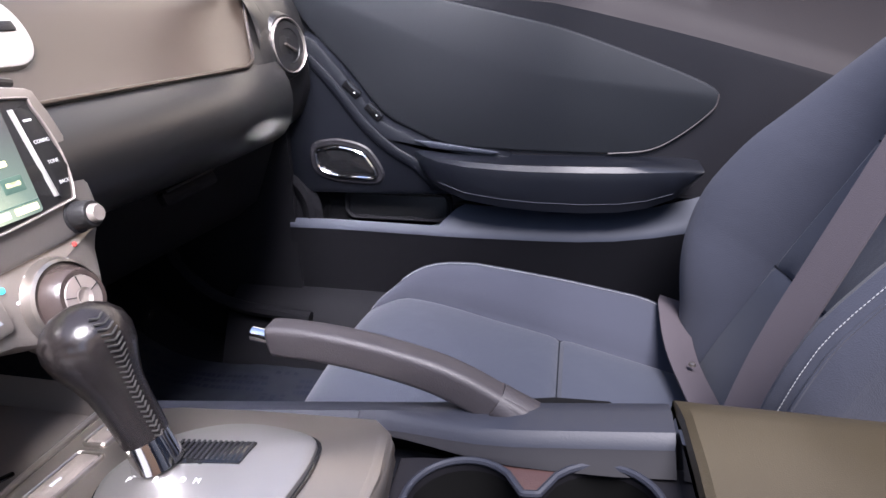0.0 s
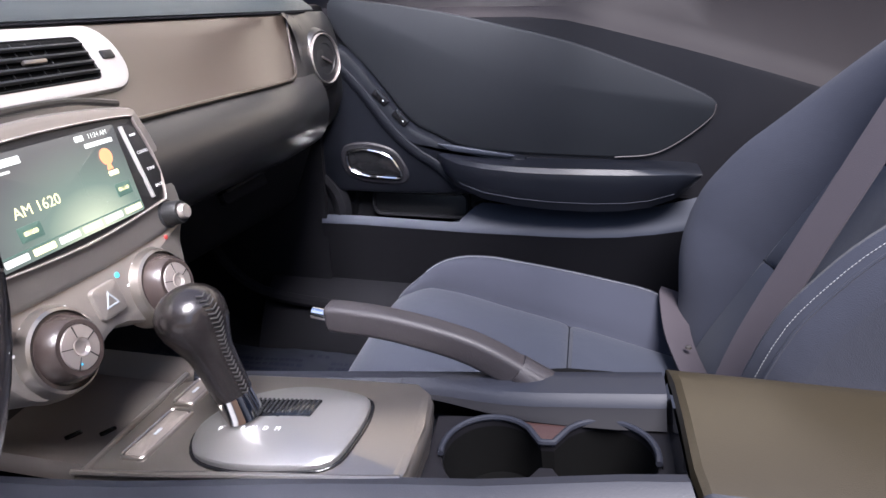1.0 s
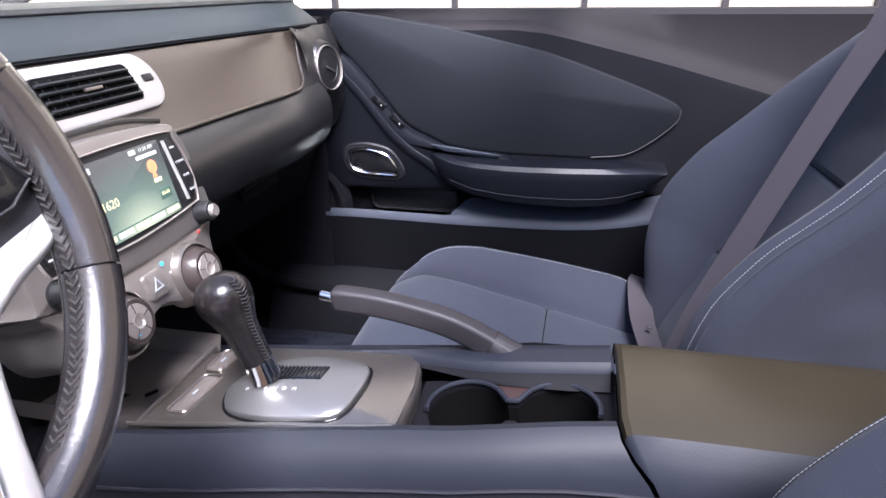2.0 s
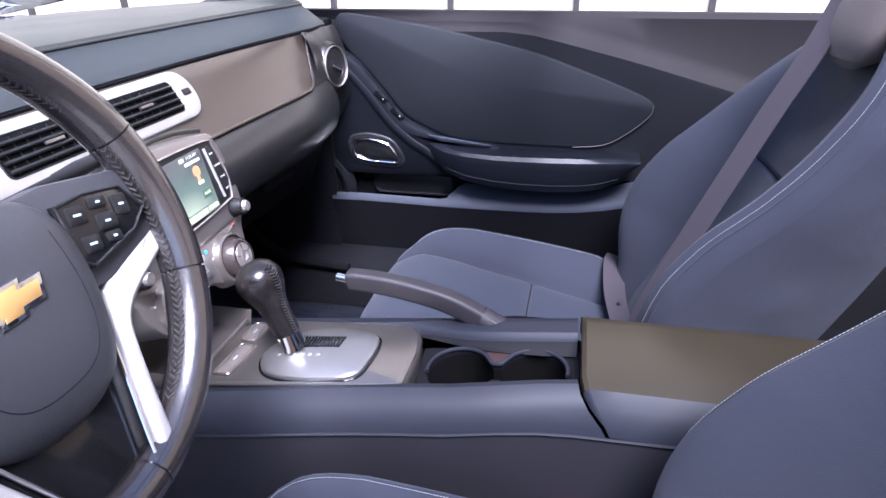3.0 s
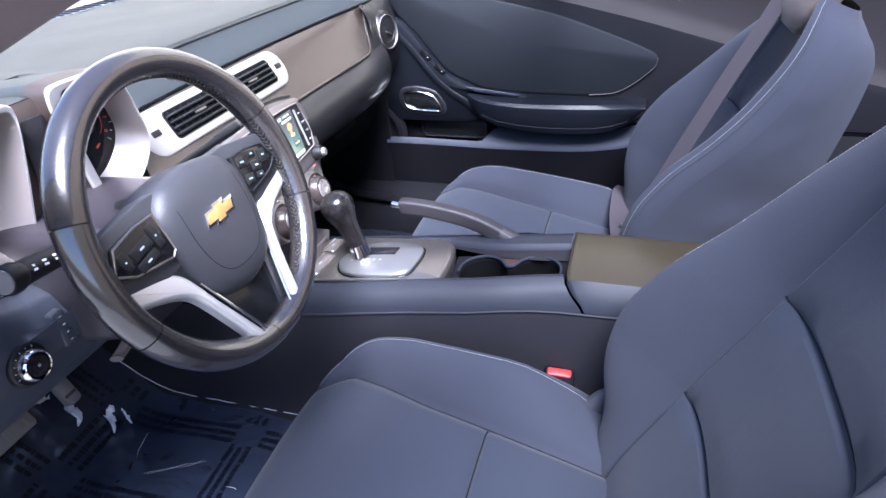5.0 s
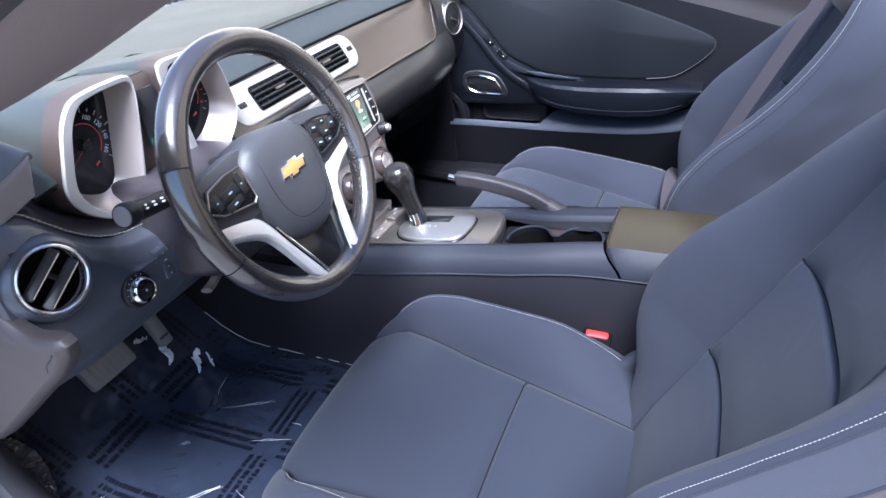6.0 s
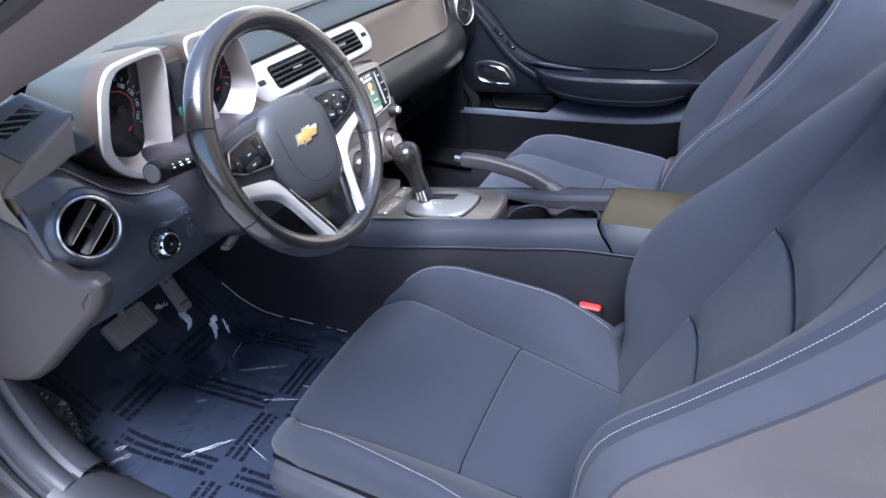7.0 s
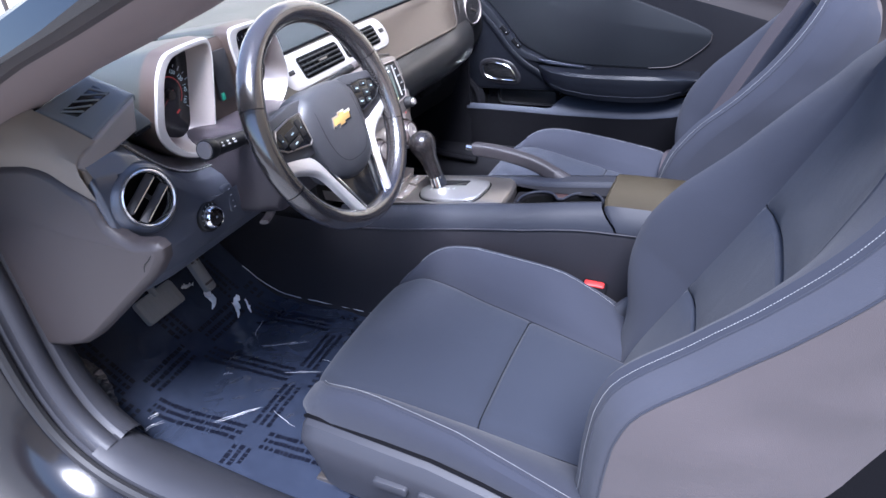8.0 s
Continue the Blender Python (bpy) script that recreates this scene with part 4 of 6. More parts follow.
# side demister grille on a slanted corner plate, its upright face and the brown trim by the pillar
CORNER = [(-0.518, -0.677, 0.705), (-0.503, -0.597, 0.729), (-0.449, -0.580, 0.701), (-0.450, -0.662, 0.667)]
CO = sum((Vector(p) for p in CORNER), Vector()) / 4
CB = basis(CO, (0.05, 0.97, 0.385), (-0.85, 0.15, 0.63))


def on_corner(p):
    q = CB.inverted() @ Vector(p)
    return (q.x, q.y)


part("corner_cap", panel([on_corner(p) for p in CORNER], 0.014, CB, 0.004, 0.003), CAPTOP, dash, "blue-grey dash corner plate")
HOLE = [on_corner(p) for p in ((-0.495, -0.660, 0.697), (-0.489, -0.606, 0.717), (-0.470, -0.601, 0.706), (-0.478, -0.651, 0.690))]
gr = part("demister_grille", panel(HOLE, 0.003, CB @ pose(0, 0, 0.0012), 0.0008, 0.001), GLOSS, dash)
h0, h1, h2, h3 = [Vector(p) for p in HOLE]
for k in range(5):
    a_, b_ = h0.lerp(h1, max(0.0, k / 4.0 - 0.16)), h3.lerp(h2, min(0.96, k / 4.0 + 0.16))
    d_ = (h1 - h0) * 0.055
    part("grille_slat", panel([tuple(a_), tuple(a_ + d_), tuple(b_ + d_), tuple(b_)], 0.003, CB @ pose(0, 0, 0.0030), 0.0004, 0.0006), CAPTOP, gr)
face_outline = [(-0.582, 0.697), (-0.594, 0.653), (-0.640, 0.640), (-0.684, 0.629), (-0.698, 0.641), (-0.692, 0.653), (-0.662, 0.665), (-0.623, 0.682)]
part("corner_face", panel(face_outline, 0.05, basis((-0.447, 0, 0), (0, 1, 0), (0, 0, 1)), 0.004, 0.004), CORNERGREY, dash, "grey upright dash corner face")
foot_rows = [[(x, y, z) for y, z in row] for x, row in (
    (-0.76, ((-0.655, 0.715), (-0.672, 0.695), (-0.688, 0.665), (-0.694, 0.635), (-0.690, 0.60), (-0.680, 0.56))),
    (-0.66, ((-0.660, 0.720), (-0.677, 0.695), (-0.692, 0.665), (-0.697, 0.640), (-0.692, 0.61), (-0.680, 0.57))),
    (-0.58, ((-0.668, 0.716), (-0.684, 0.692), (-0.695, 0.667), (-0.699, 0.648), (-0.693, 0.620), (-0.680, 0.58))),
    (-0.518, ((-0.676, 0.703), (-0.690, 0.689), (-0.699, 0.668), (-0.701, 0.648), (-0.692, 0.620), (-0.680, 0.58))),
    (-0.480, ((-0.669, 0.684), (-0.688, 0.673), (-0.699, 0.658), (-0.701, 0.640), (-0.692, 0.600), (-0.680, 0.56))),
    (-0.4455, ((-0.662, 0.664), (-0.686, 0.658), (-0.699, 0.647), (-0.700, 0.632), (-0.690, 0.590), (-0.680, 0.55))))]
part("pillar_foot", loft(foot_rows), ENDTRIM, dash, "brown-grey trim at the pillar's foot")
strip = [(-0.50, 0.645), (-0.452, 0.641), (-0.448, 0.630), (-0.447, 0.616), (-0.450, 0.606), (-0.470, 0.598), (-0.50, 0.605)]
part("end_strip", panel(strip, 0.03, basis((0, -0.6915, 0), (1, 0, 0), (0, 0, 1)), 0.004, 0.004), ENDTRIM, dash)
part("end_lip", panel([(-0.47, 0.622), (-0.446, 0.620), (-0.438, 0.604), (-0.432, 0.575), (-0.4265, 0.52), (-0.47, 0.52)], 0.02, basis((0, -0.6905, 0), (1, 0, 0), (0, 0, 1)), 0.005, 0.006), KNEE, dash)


# instrument pods
def pod(yc, s, speed):
    """A square-shouldered gauge: s mirrors its outline."""
    tilt = radians(-4)
    m = basis((-0.456, yc, 0.660), (0, 1, 0), (-math.sin(tilt), 0, math.cos(tilt)))
    raw = [(0.056, 0.0785), (0.030, 0.0785), (0.002, 0.077), (-0.024, 0.071), (-0.044, 0.048), (-0.058, 0.010), (-0.067, -0.024), (-0.062, -0.046), (-0.048, -0.065), (-0.024, -0.083), (0.010, -0.094), (0.038, -0.080), (0.050, -0.040), (0.064, 0.020), (0.0705, 0.052), (0.0705, 0.068), (0.066, 0.0755)]
    out = ccw([(s * x, y) for x, y in [tuple(p) for p in spline([Vector(q) for q in raw], 5, True)]])
    lip = [(x * 0.86 + 0.0068, y * 0.922 - 0.002) for x, y in out]
    lx, ly = sum(p_[0] for p_ in lip) / len(lip), sum(p_[1] for p_ in lip) / len(lip)

    def drawn_in(k):
        return [(lx + (x - lx) * k - 0.05 * (1 - k), ly + (y - ly) * k + 0.05 * (1 - k)) for x, y in lip]
    deep = drawn_in(0.84)
    p = part("gauge_pod", ring(out, lip, 0.006, m, 0.0016, 0.002), SILVER, dash, "silver gauge surround")
    part("pod_funnel", loft([[m @ Vector((x, y, z)) for x, y in q_] for q_, z in ((drawn_in(0.999), -0.001), (drawn_in(0.965), -0.010), (drawn_in(0.905), -0.024), (deep, -0.038))], closed=True), PODSILVER, p, "warm silver sloping inner wall")
    part("dial", panel(drawn_in(0.86), 0.004, m @ pose(0, 0, -0.0365), 0.0005, 0.0005), DIAL, p)
    q = m @ pose(0.000, 0.004, -0.0363)
    for k in range(7, 19):
        a = radians(220 - 260 * k / 18)
        r = 0.044
        part("tick", plate(rrect(0.007 if k % 2 == 0 else 0.004, 0.0011, 0.0003), 0.0008, q @ pose(r * math.cos(a), r * math.sin(a), 0.0004, 0, 0, math.degrees(a)), 0.0002), DIALPRINT, p)
    part("dial_arc", loft([[q @ Vector((r * math.cos(radians(a)), r * math.sin(radians(a)), 0.0006)) for a in range(-38, 100, 6)] for r in (0.0262, 0.0274)]), REDPRINT, p)
    if speed:
        for k, n in enumerate(("100", "120", "140", "160")):
            a = radians(62 - 30 * k)
            lettering(n, 0.0085, q @ pose(0.0345 * math.cos(a), 0.0345 * math.sin(a), 0.0006, 0, 0, math.degrees(a) - 90), PALEPRINT, p, "numeral")
    else:
        for k, n in enumerate(("5", "6", "7", "8")):
            a = radians(62 - 30 * k)
            lettering(n, 0.0085, q @ pose(0.0345 * math.cos(a), 0.0345 * math.sin(a), 0.0006, 0, 0, math.degrees(a) - 90), REDPRINT, p, "numeral")
    part("needle", plate([(-0.001, -0.01), (0.0012, -0.01), (0.0004, 0.036), (-0.0002, 0.036)], 0.001, q @ pose(0, 0, 0.005, 0, 0, 128), 0.0003), NEEDLE, p)
    part("needle_hub", lathe([(0.0001, 0.009), (0.007, 0.008), (0.0085, 0.0)], q, 20), PLASTIC, p)
    part("fuel_mark", plate(rrect(0.008, 0.003, 0.001), 0.001, q @ pose(0.012, -0.03, 0.0006, 0, 0, 30), 0.0003), REDPRINT, p)
    # hood behind the ring, sinking into the dash top
    hd = []
    for g, (dz, sc, zz) in enumerate(((-0.004, 0.0, 0.0), (-0.010, -0.001, 0.0), (-0.032, -0.002, 0.0), (-0.16, 0.004, -0.012), (-0.22, 0.03, -0.03))):
        hd.append([m @ Vector((x, y + zz, 0)) + Vector((dz, 0, 0)) for x, y in inset(out, sc)])
    part("pod_side", loft(hd[:3], closed=True), PODWALL, p, "side of the gauge with a brown reflection painted in")
    part("pod_hood", loft(hd[2:], closed=True), PADTOP, p)
    return p


pod(-0.487, 1, True)
pod(-0.302, -1, False)
BRIDGE = ((-0.474, 0.728, 0.0700), (-0.469, 0.720, 0.0705), (-0.467, 0.690, 0.067), (-0.468, 0.655, 0.060), (-0.470, 0.62, 0.050), (-0.474, 0.59, 0.042), (-0.50, 0.575, 0.036))
part("bridge_top", loft([[(-0.62, -0.487 + 0.07 + 0.0445 * u, 0.715), (-0.50, -0.487 + 0.07 + 0.0445 * u, 0.7278), (-0.476, -0.487 + 0.07 + 0.0445 * u, 0.7285)] for u in (0, 0.5, 1)]), PADTOP, dash)
part("pod_bridge", loft([[(x, -0.487 + r + (0.185 - 2 * r) * u, z) for x, z, r in BRIDGE] for u in (0, 0.25, 0.5, 0.75, 1)]), PODWALL, dash)
info = part("info_display", plate(rrect(0.036, 0.078, 0.004), 0.004, basis((-0.463, -0.394, 0.672), (0, 1, 0), (0, 0, 1)), 0.001), VINYL, dash)
part("info_light", plate(rrect(0.008, 0.012, 0.002), 0.001, basis((-0.462, -0.405, 0.640), (0, 1, 0), (0, 0, 1)), 0.0003), mat("green_lamp", (0.01, 0.07, 0.045), 0.4, emit=(0.05, 0.8, 0.5), power=0.05), info)

# centre vents in one long silver frame
VM = basis((-0.4885, -0.005, 0.6135), (0, 1, 0), (-0.58, 0, 1))
vent = part("vent_frame", plate(rrect(0.413, 0.072, 0.034, 10, -0.0135), 0.02, VM @ pose(0, 0, 0.004), 0.005), VENTSILVER, dash, "long silver vent frame")
for cx in (-0.085, 0.073):
    hole = rrect(0.146, 0.046, 0.008, 4, cx, 0.0)
    w = part("vent_well", ring(hole, inset(hole, 0.002), 0.004, VM @ pose(0, 0, 0.0052), 0.0008, 0.004), PLASTIC, vent)
    part("vent_back", plate(inset(hole, 0.0015), 0.0015, VM @ pose(0, 0, 0.0046), 0.0003), BLACK, w)
    for k in range(4):
        part("slat", plate(rrect(0.138, 0.0040, 0.001), 0.003, VM @ pose(cx, -0.0145 + 0.0096 * k, 0.0085) @ pose(0, 0, 0, -38, 0, 0), 0.001), PLASTIC, w)
    for k in range(6):
        part("fin", plate(rrect(0.0011, 0.038, 0.0004), 0.002, VM @ pose(cx - 0.060 + 0.0165 * k, 0, 0.0056), 0.0003), PLASTIC, w)
    part("vent_tab", plate(rrect(0.026, 0.004, 0.0015), 0.004, VM @ pose(cx, -0.0005, 0.0105), 0.001), SATIN, w)
for cx in (-0.188, 0.170):
    part("thumb_wheel", plate(rrect(0.018, 0.009, 0.002), 0.004, VM @ pose(cx, 0.001, 0.0060), 0.001), PLASTIC, vent)

# centre stack: display unit over the climate panel
SM = basis((-0.419, 0.0, 0.517), (0, 1, 0), (-0.22, 0, 1))
unit_outline = [(-0.108, 0.058), (0.0, 0.066), (0.108, 0.058), (0.126, 0.045), (0.138, 0.0), (0.140, -0.050), (0.130, -0.066), (0.0, -0.072), (-0.130, -0.066), (-0.140, -0.050), (-0.138, 0.0), (-0.126, 0.045)]
stack = part("display_unit", plate([tuple(p) for p in spline([Vector(p) for p in unit_outline], 4, True)], 0.09, SM, 0.006, 0.0), UNITSILVER, dash, "satin silver display housing")
part("unit_brow", sweep(spline([SM @ Vector(p) for p in ((-0.115, 0.062, -0.012), (-0.06, 0.072, -0.014), (0.0, 0.074, -0.015), (0.06, 0.072, -0.014), (0.115, 0.062, -0.012))], 5), 0.0035, 8), ROLL, stack)
frame_o = [tuple(p) for p in spline([Vector(p) for p in [(-0.100, 0.050), (0.0, 0.054), (0.100, 0.050), (0.112, 0.040), (0.122, 0.0), (0.117, -0.034), (0.100, -0.040), (0.0, -0.046), (-0.100, -0.040), (-0.117, -0.034), (-0.122, 0.0), (-0.112, 0.040)]], 4, True)]
part("bright_frame", ring(ccw(frame_o), inset(ccw(frame_o), 0.0018), 0.004, SM @ pose(0, 0, 0.0035), 0.001), PODSILVER, stack)
part("display_surround", plate(inset(ccw(frame_o), 0.0026), 0.004, SM @ pose(0, 0, 0.0015), 0.0008), PLASTIC, stack)
disp = part("display", plate(rrect(0.162, 0.083, 0.003), 0.003, SM @ pose(0, 0.0035, 0.0030), 0.0006), DISPLAY, stack, "lit display with green glow")
YEL = mat("display_yellow", (0.1, 0.1, 0.05), 0.4, emit=(0.9, 0.85, 0.4), power=0.8)
PALE = mat("display_pale", (0.1, 0.1, 0.1), 0.4, emit=(0.7, 0.75, 0.65), power=0.7)
ORANGE = mat("display_orange", (0.1, 0.03, 0.01), 0.4, emit=(0.95, 0.32, 0.15), power=0.8)
DKGREEN = mat("display_dark", (0.02, 0.04, 0.03), 0.4, emit=(0.08, 0.14, 0.11), power=0.5)
DM = SM @ pose(0, 0.0035, 0.0034)
lettering("AM 1620", 0.0125, DM @ pose(-0.030, -0.004, 0), YEL, disp)
lettering("11:24 AM", 0.006, DM @ pose(0.058, 0.0365, 0), PALE, disp)
for x, y, w, h, mm in ((0.036, 0.0365, 0.010, 0.005, PALE), (0.056, 0.029, 0.034, 0.004, PALE), (-0.05, 0.034, 0.045, 0.006, PALE), (-0.055, 0.027, 0.03, 0.002, PALE),
                       (0.060, 0.0005, 0.012, 0.0045, YEL), (0.064, -0.016, 0.019, 0.012, DKGREEN), (0.064, -0.0155, 0.014, 0.004, YEL), (-0.045, -0.020, 0.022, 0.012, DKGREEN), (-0.045, -0.020, 0.014, 0.004, YEL)):
    part("display_bar", plate(rrect(w, h, 0.001), 0.0006, DM @ pose(x, y, 0.0003), 0.0002), mm, disp)
for k in range(6):
    part("display_key", plate(rrect(0.022, 0.0055, 0.001), 0.0006, DM @ pose(-0.066 + 0.0265 * k, -0.036, 0.0003), 0.0002), YEL if k % 2 else PALE, disp)
part("display_rule", plate(rrect(0.160, 0.0012, 0.0004), 0.0006, DM @ pose(0, -0.0315, 0.0003), 0.0002), DKGREEN, disp)
part("tower_sign", join(lathe([(0.0001, 0.0004), (0.0075, 0.0004), (0.0075, 0)], DM @ pose(0.058, 0.016, 0), 20), plate([(0.0545, 0.004), (0.0615, 0.004), (0.0590, 0.014), (0.0570, 0.014)], 0.0006, DM @ pose(0, 0, 0.0003), 0.0002)), ORANGE, disp)
for c in (-1, 1):
    strip = part("button_strip", plate([(c * 0.092, 0.041), (c * 0.100, 0.041), (c * 0.108, 0.034), (c * 0.1165, 0.0), (c * 0.1125, -0.028), (c * 0.102, -0.034), (c * 0.100, -0.030)], 0.004, SM @ pose(0, 0, 0.0042), 0.001), PLASTIC, stack)
    part("light_bar", plate([(c * 0.0875, 0.041), (c * 0.0905, 0.041), (c * 0.0995, -0.031), (c * 0.0965, -0.031)], 0.003, SM @ pose(0, 0, 0.0046), 0.0006), SILVER, stack)
    for k, n in enumerate(("", "CONFIG", "TONE", "BACK") if c > 0 else ("", "", "", "")):
        xx, yy = c * (0.0995 + 0.0028 * k), 0.031 - 0.0175 * k
        if n:
            lettering(n, 0.0042, SM @ pose(xx + 0.002, yy, 0.0046), WHITE, strip)
        else:
            part("button_mark", plate(rrect(0.008, 0.002, 0.0006), 0.0006, SM @ pose(xx, yy, 0.0046), 0.0002), WHITE, strip)
    kb = part("audio_knob", lathe([(0.0001, 0.026), (0.0075, 0.026), (0.009, 0.024), (0.0095, 0.018)], SM @ pose(c * 0.112, -0.053, 0) @ Matrix.Scale(0.88, 4), 28), PODSILVER, stack, "silver-capped audio knob")
    part("knob_skirt", lathe([(0.0095, 0.020), (0.0125, 0.0195), (0.0135, 0.017), (0.0145, 0.002), (0.0165, 0.001), (0.0165, -0.004)], SM @ pose(c * 0.112, -0.053, 0) @ Matrix.Scale(0.88, 4), 28), PLASTIC, kb)

CM = basis((-0.402, 0.0, 0.428), (0, 1, 0), (-0.28, 0, 1))
climate_outline = [(-0.128, 0.030), (0.0, 0.027), (0.128, 0.030), (0.122, 0.005), (0.108, -0.034), (0.086, -0.052), (0.048, -0.050), (0.0, -0.032), (-0.048, -0.050), (-0.086, -0.052), (-0.108, -0.034), (-0.122, 0.005)]
clim = part("climate_panel", plate([tuple(p) for p in spline([Vector(p) for p in climate_outline], 4, True)], 0.10, CM, 0.006, 0.001), UNITSILVER, dash, "satin grey climate control panel")
for c in (-1, 1):
    KM = CM @ pose(c * 0.064, -0.020, 0) @ Matrix.Scale(0.84, 4)
    part("knob_collar", lathe([(0.038, 0.012), (0.041, 0.010), (0.046, -0.004), (0.048, -0.02)], KM, 40), SATIN, clim)
    kn = part("climate_knob", lathe([(0.022, 0.028), (0.0265, 0.028), (0.0295, 0.025), (0.0335, 0.010), (0.038, 0.009), (0.038, 0.0)], KM, 40), KNOBRING, clim)
    part("knob_face", lathe([(0.009, 0.0285), (0.0095, 0.0295), (0.021, 0.0285), (0.0222, 0.026)], KM, 40), PODSILVER, kn)
    part("knob_centre", lathe([(0.0001, 0.0275), (0.006, 0.028), (0.0085, 0.030), (0.0092, 0.027)], KM, 28), PODSILVER, kn)
    for k in range(5):
        a = radians(90 + 72 * k)
        part("knob_groove", plate(rrect(0.012, 0.0008, 0.0003), 0.0015, KM @ pose(0.0155 * math.cos(a), 0.0155 * math.sin(a), 0.0298, 0, 0, math.degrees(a)), 0.0002), PLASTIC, kn)
    part("knob_lamp", plate(rrect(0.002, 0.002, 0.0008), 0.001, KM @ pose(-0.008, -0.014, 0.030), 0.0003), BLUEPRINT, kn)
    for k in range(4):
        a = radians(55 + 32 * k)
        part("panel_mark", plate(rrect(0.004, 0.0028, 0.001), 0.0008, KM @ pose(0.047 * math.cos(a), 0.046 * math.sin(a) - 0.004, 0.0014), 0.0002), WHITE, clim)
part("cold_dot", plate(rrect(0.005, 0.005, 0.002), 0.001, CM @ pose(0.022, 0.009, 0.0016), 0.0003), BLUEPRINT, clim)
part("warm_dot", plate(rrect(0.0045, 0.0045, 0.002), 0.001, CM @ pose(0.100, 0.017, 0.0016), 0.0003), REDPRINT, clim)
hz = part("hazard_button", plate(rrect(0.032, 0.030, 0.005), 0.01, CM @ pose(0.0, -0.006, 0.005), 0.003), UNITSILVER, clim)
part("hazard_mark", ring([(0.0, 0.008), (-0.008, -0.006), (0.008, -0.006)], [(0.0, 0.005), (-0.0055, -0.0045), (0.0055, -0.0045)], 0.001, CM @ pose(0, -0.006, 0.0058), 0.0002), DIALPRINT, hz)


# ---- steering wheel and column ----
WT = radians(20)
WM = basis((-0.269, -0.388, 0.615), (0, 1, 0), (-math.sin(WT), 0, math.cos(WT)))
wheel = thing("steering_wheel", (-0.269, -0.388, 0.615), "black leather steering wheel with silver spokes and stitched rim", "steering wheel")
R = 0.162


def rim_arc(a0, a1, r=R, n=None, tube=0.0178, squash=0.9):
    n = n or max(6, int(abs(a1 - a0) / 5))
    rows = []
    for i in range(n + 1):
        a = radians(a0 + (a1 - a0) * i / n)
        c = Vector((math.cos(a), math.sin(a), 0))
        g = 1 + 0.08 * (math.exp(-((math.degrees(a) % 360 - 30) / 14) ** 2) + math.exp(-((math.degrees(a) % 360 - 150) / 14) ** 2))
        rows.append([WM @ (c * (r + tube * g * squash * math.cos(b)) + Vector((0, 0, tube * g * 1.05 * math.sin(b)))) for b in [2 * math.pi * k / 14 for k in range(14)]])
    return loft(rows, closed=True, cap=True)


for a0, a1 in ((22, 158), (158.5, 201), (201.5, 262), (262.5, 277.5), (278, 338.5), (339, 381.5)):
    part("rim_section", rim_arc(a0, a1), LEATHER, wheel)
part("rim_core", rim_arc(0, 360, tube=0.0155), GLOSS, wheel)
stitch_mat = mat("brown_thread", (0.05, 0.041, 0.038), 0.8)


def rim_lacing(a0, a1, spacing=0.0052):
    """Crossed thread loops along the inner seam of the rim, as one mesh."""
    verts, faces = [], []
    n = int(radians(abs(a1 - a0)) * 0.147 / spacing)
    for i in range(n):
        a = radians(a0 + (a1 - a0) * i / n)
        for e in (-1, 1):
            b0, b1 = radians(170), radians(170 + e * 13)
            row = []
            for k in range(4):
                b = b0 + (b1 - b0) * k / 3
                aa = a + k / 3 * spacing * 0.75 / 0.147
                c = Vector((math.cos(aa), math.sin(aa), 0))
                row.append((c * (R + 0.0176 * 0.9 * math.cos(b)) + Vector((0, 0, 0.0176 * 1.05 * math.sin(b))), c * math.cos(b) + Vector((0, 0, math.sin(b))), Vector((-math.sin(aa), math.cos(aa), 0))))
            k0 = len(verts)
            for p, out_, t_ in row:
                for u, v in ((0.0010, -0.0004), (0.0006, 0.0009), (-0.0006, 0.0009), (-0.0010, -0.0004)):
                    verts.append(WM @ (p + t_ * u + out_ * v))
            for k in range(3):
                for j in range(3):
                    faces.append((k0 + 4 * k + j, k0 + 4 * k + j + 1, k0 + 4 * k + j + 5, k0 + 4 * k + j + 4))
    me = bpy.data.meshes.new("tmp")
    me.from_pydata(verts, [], faces)
    bm = bmesh.new()
    bm.from_mesh(me)
    bpy.data.meshes.remove(me)
    return bm


for a0, a1 in ((-62, 22), (158, 242)):
    part("rim_lacing", rim_lacing(a0, a1), DARKTHREAD, wheel, "chunky crossed stitching")
part("rim_lacing", rim_lacing(24, 156), stitch_mat, wheel, "chunky brown crossed stitching")
# airbag cover: a domed shield
shield = [(-0.052, 0.045), (-0.026, 0.051), (0.0, 0.053), (0.026, 0.051), (0.052, 0.045), (0.071, 0.024), (0.074, -0.008), (0.069, -0.038), (0.056, -0.076), (0.034, -0.093), (0.0, -0.099), (-0.034, -0.093), (-0.056, -0.076), (-0.069, -0.038), (-0.074, -0.008), (-0.071, 0.024)]
sh = ccw([tuple(p) for p in spline([Vector(p) for p in shield], 5, True)])
cov = []
for k, z in ((1.0, -0.03), (1.0, 0.006), (0.975, 0.014), (0.91, 0.0205), (0.78, 0.0255), (0.6, 0.028), (0.4, 0.0292), (0.2, 0.0298), (0.01, 0.030)):
    cov.append([WM @ Vector((x * k, -0.02 + (y + 0.02) * k, z - 0.014)) for x, y in sh])
cv = part("airbag_cover", loft(cov, closed=True), COVER, wheel, "black grained airbag cover")
gro = [(-0.050, 0.02), (-0.050, -0.02), (-0.042, -0.05), (-0.026, -0.066), (0.0, -0.070), (0.026, -0.066), (0.042, -0.05), (0.050, -0.02), (0.050, 0.02)]


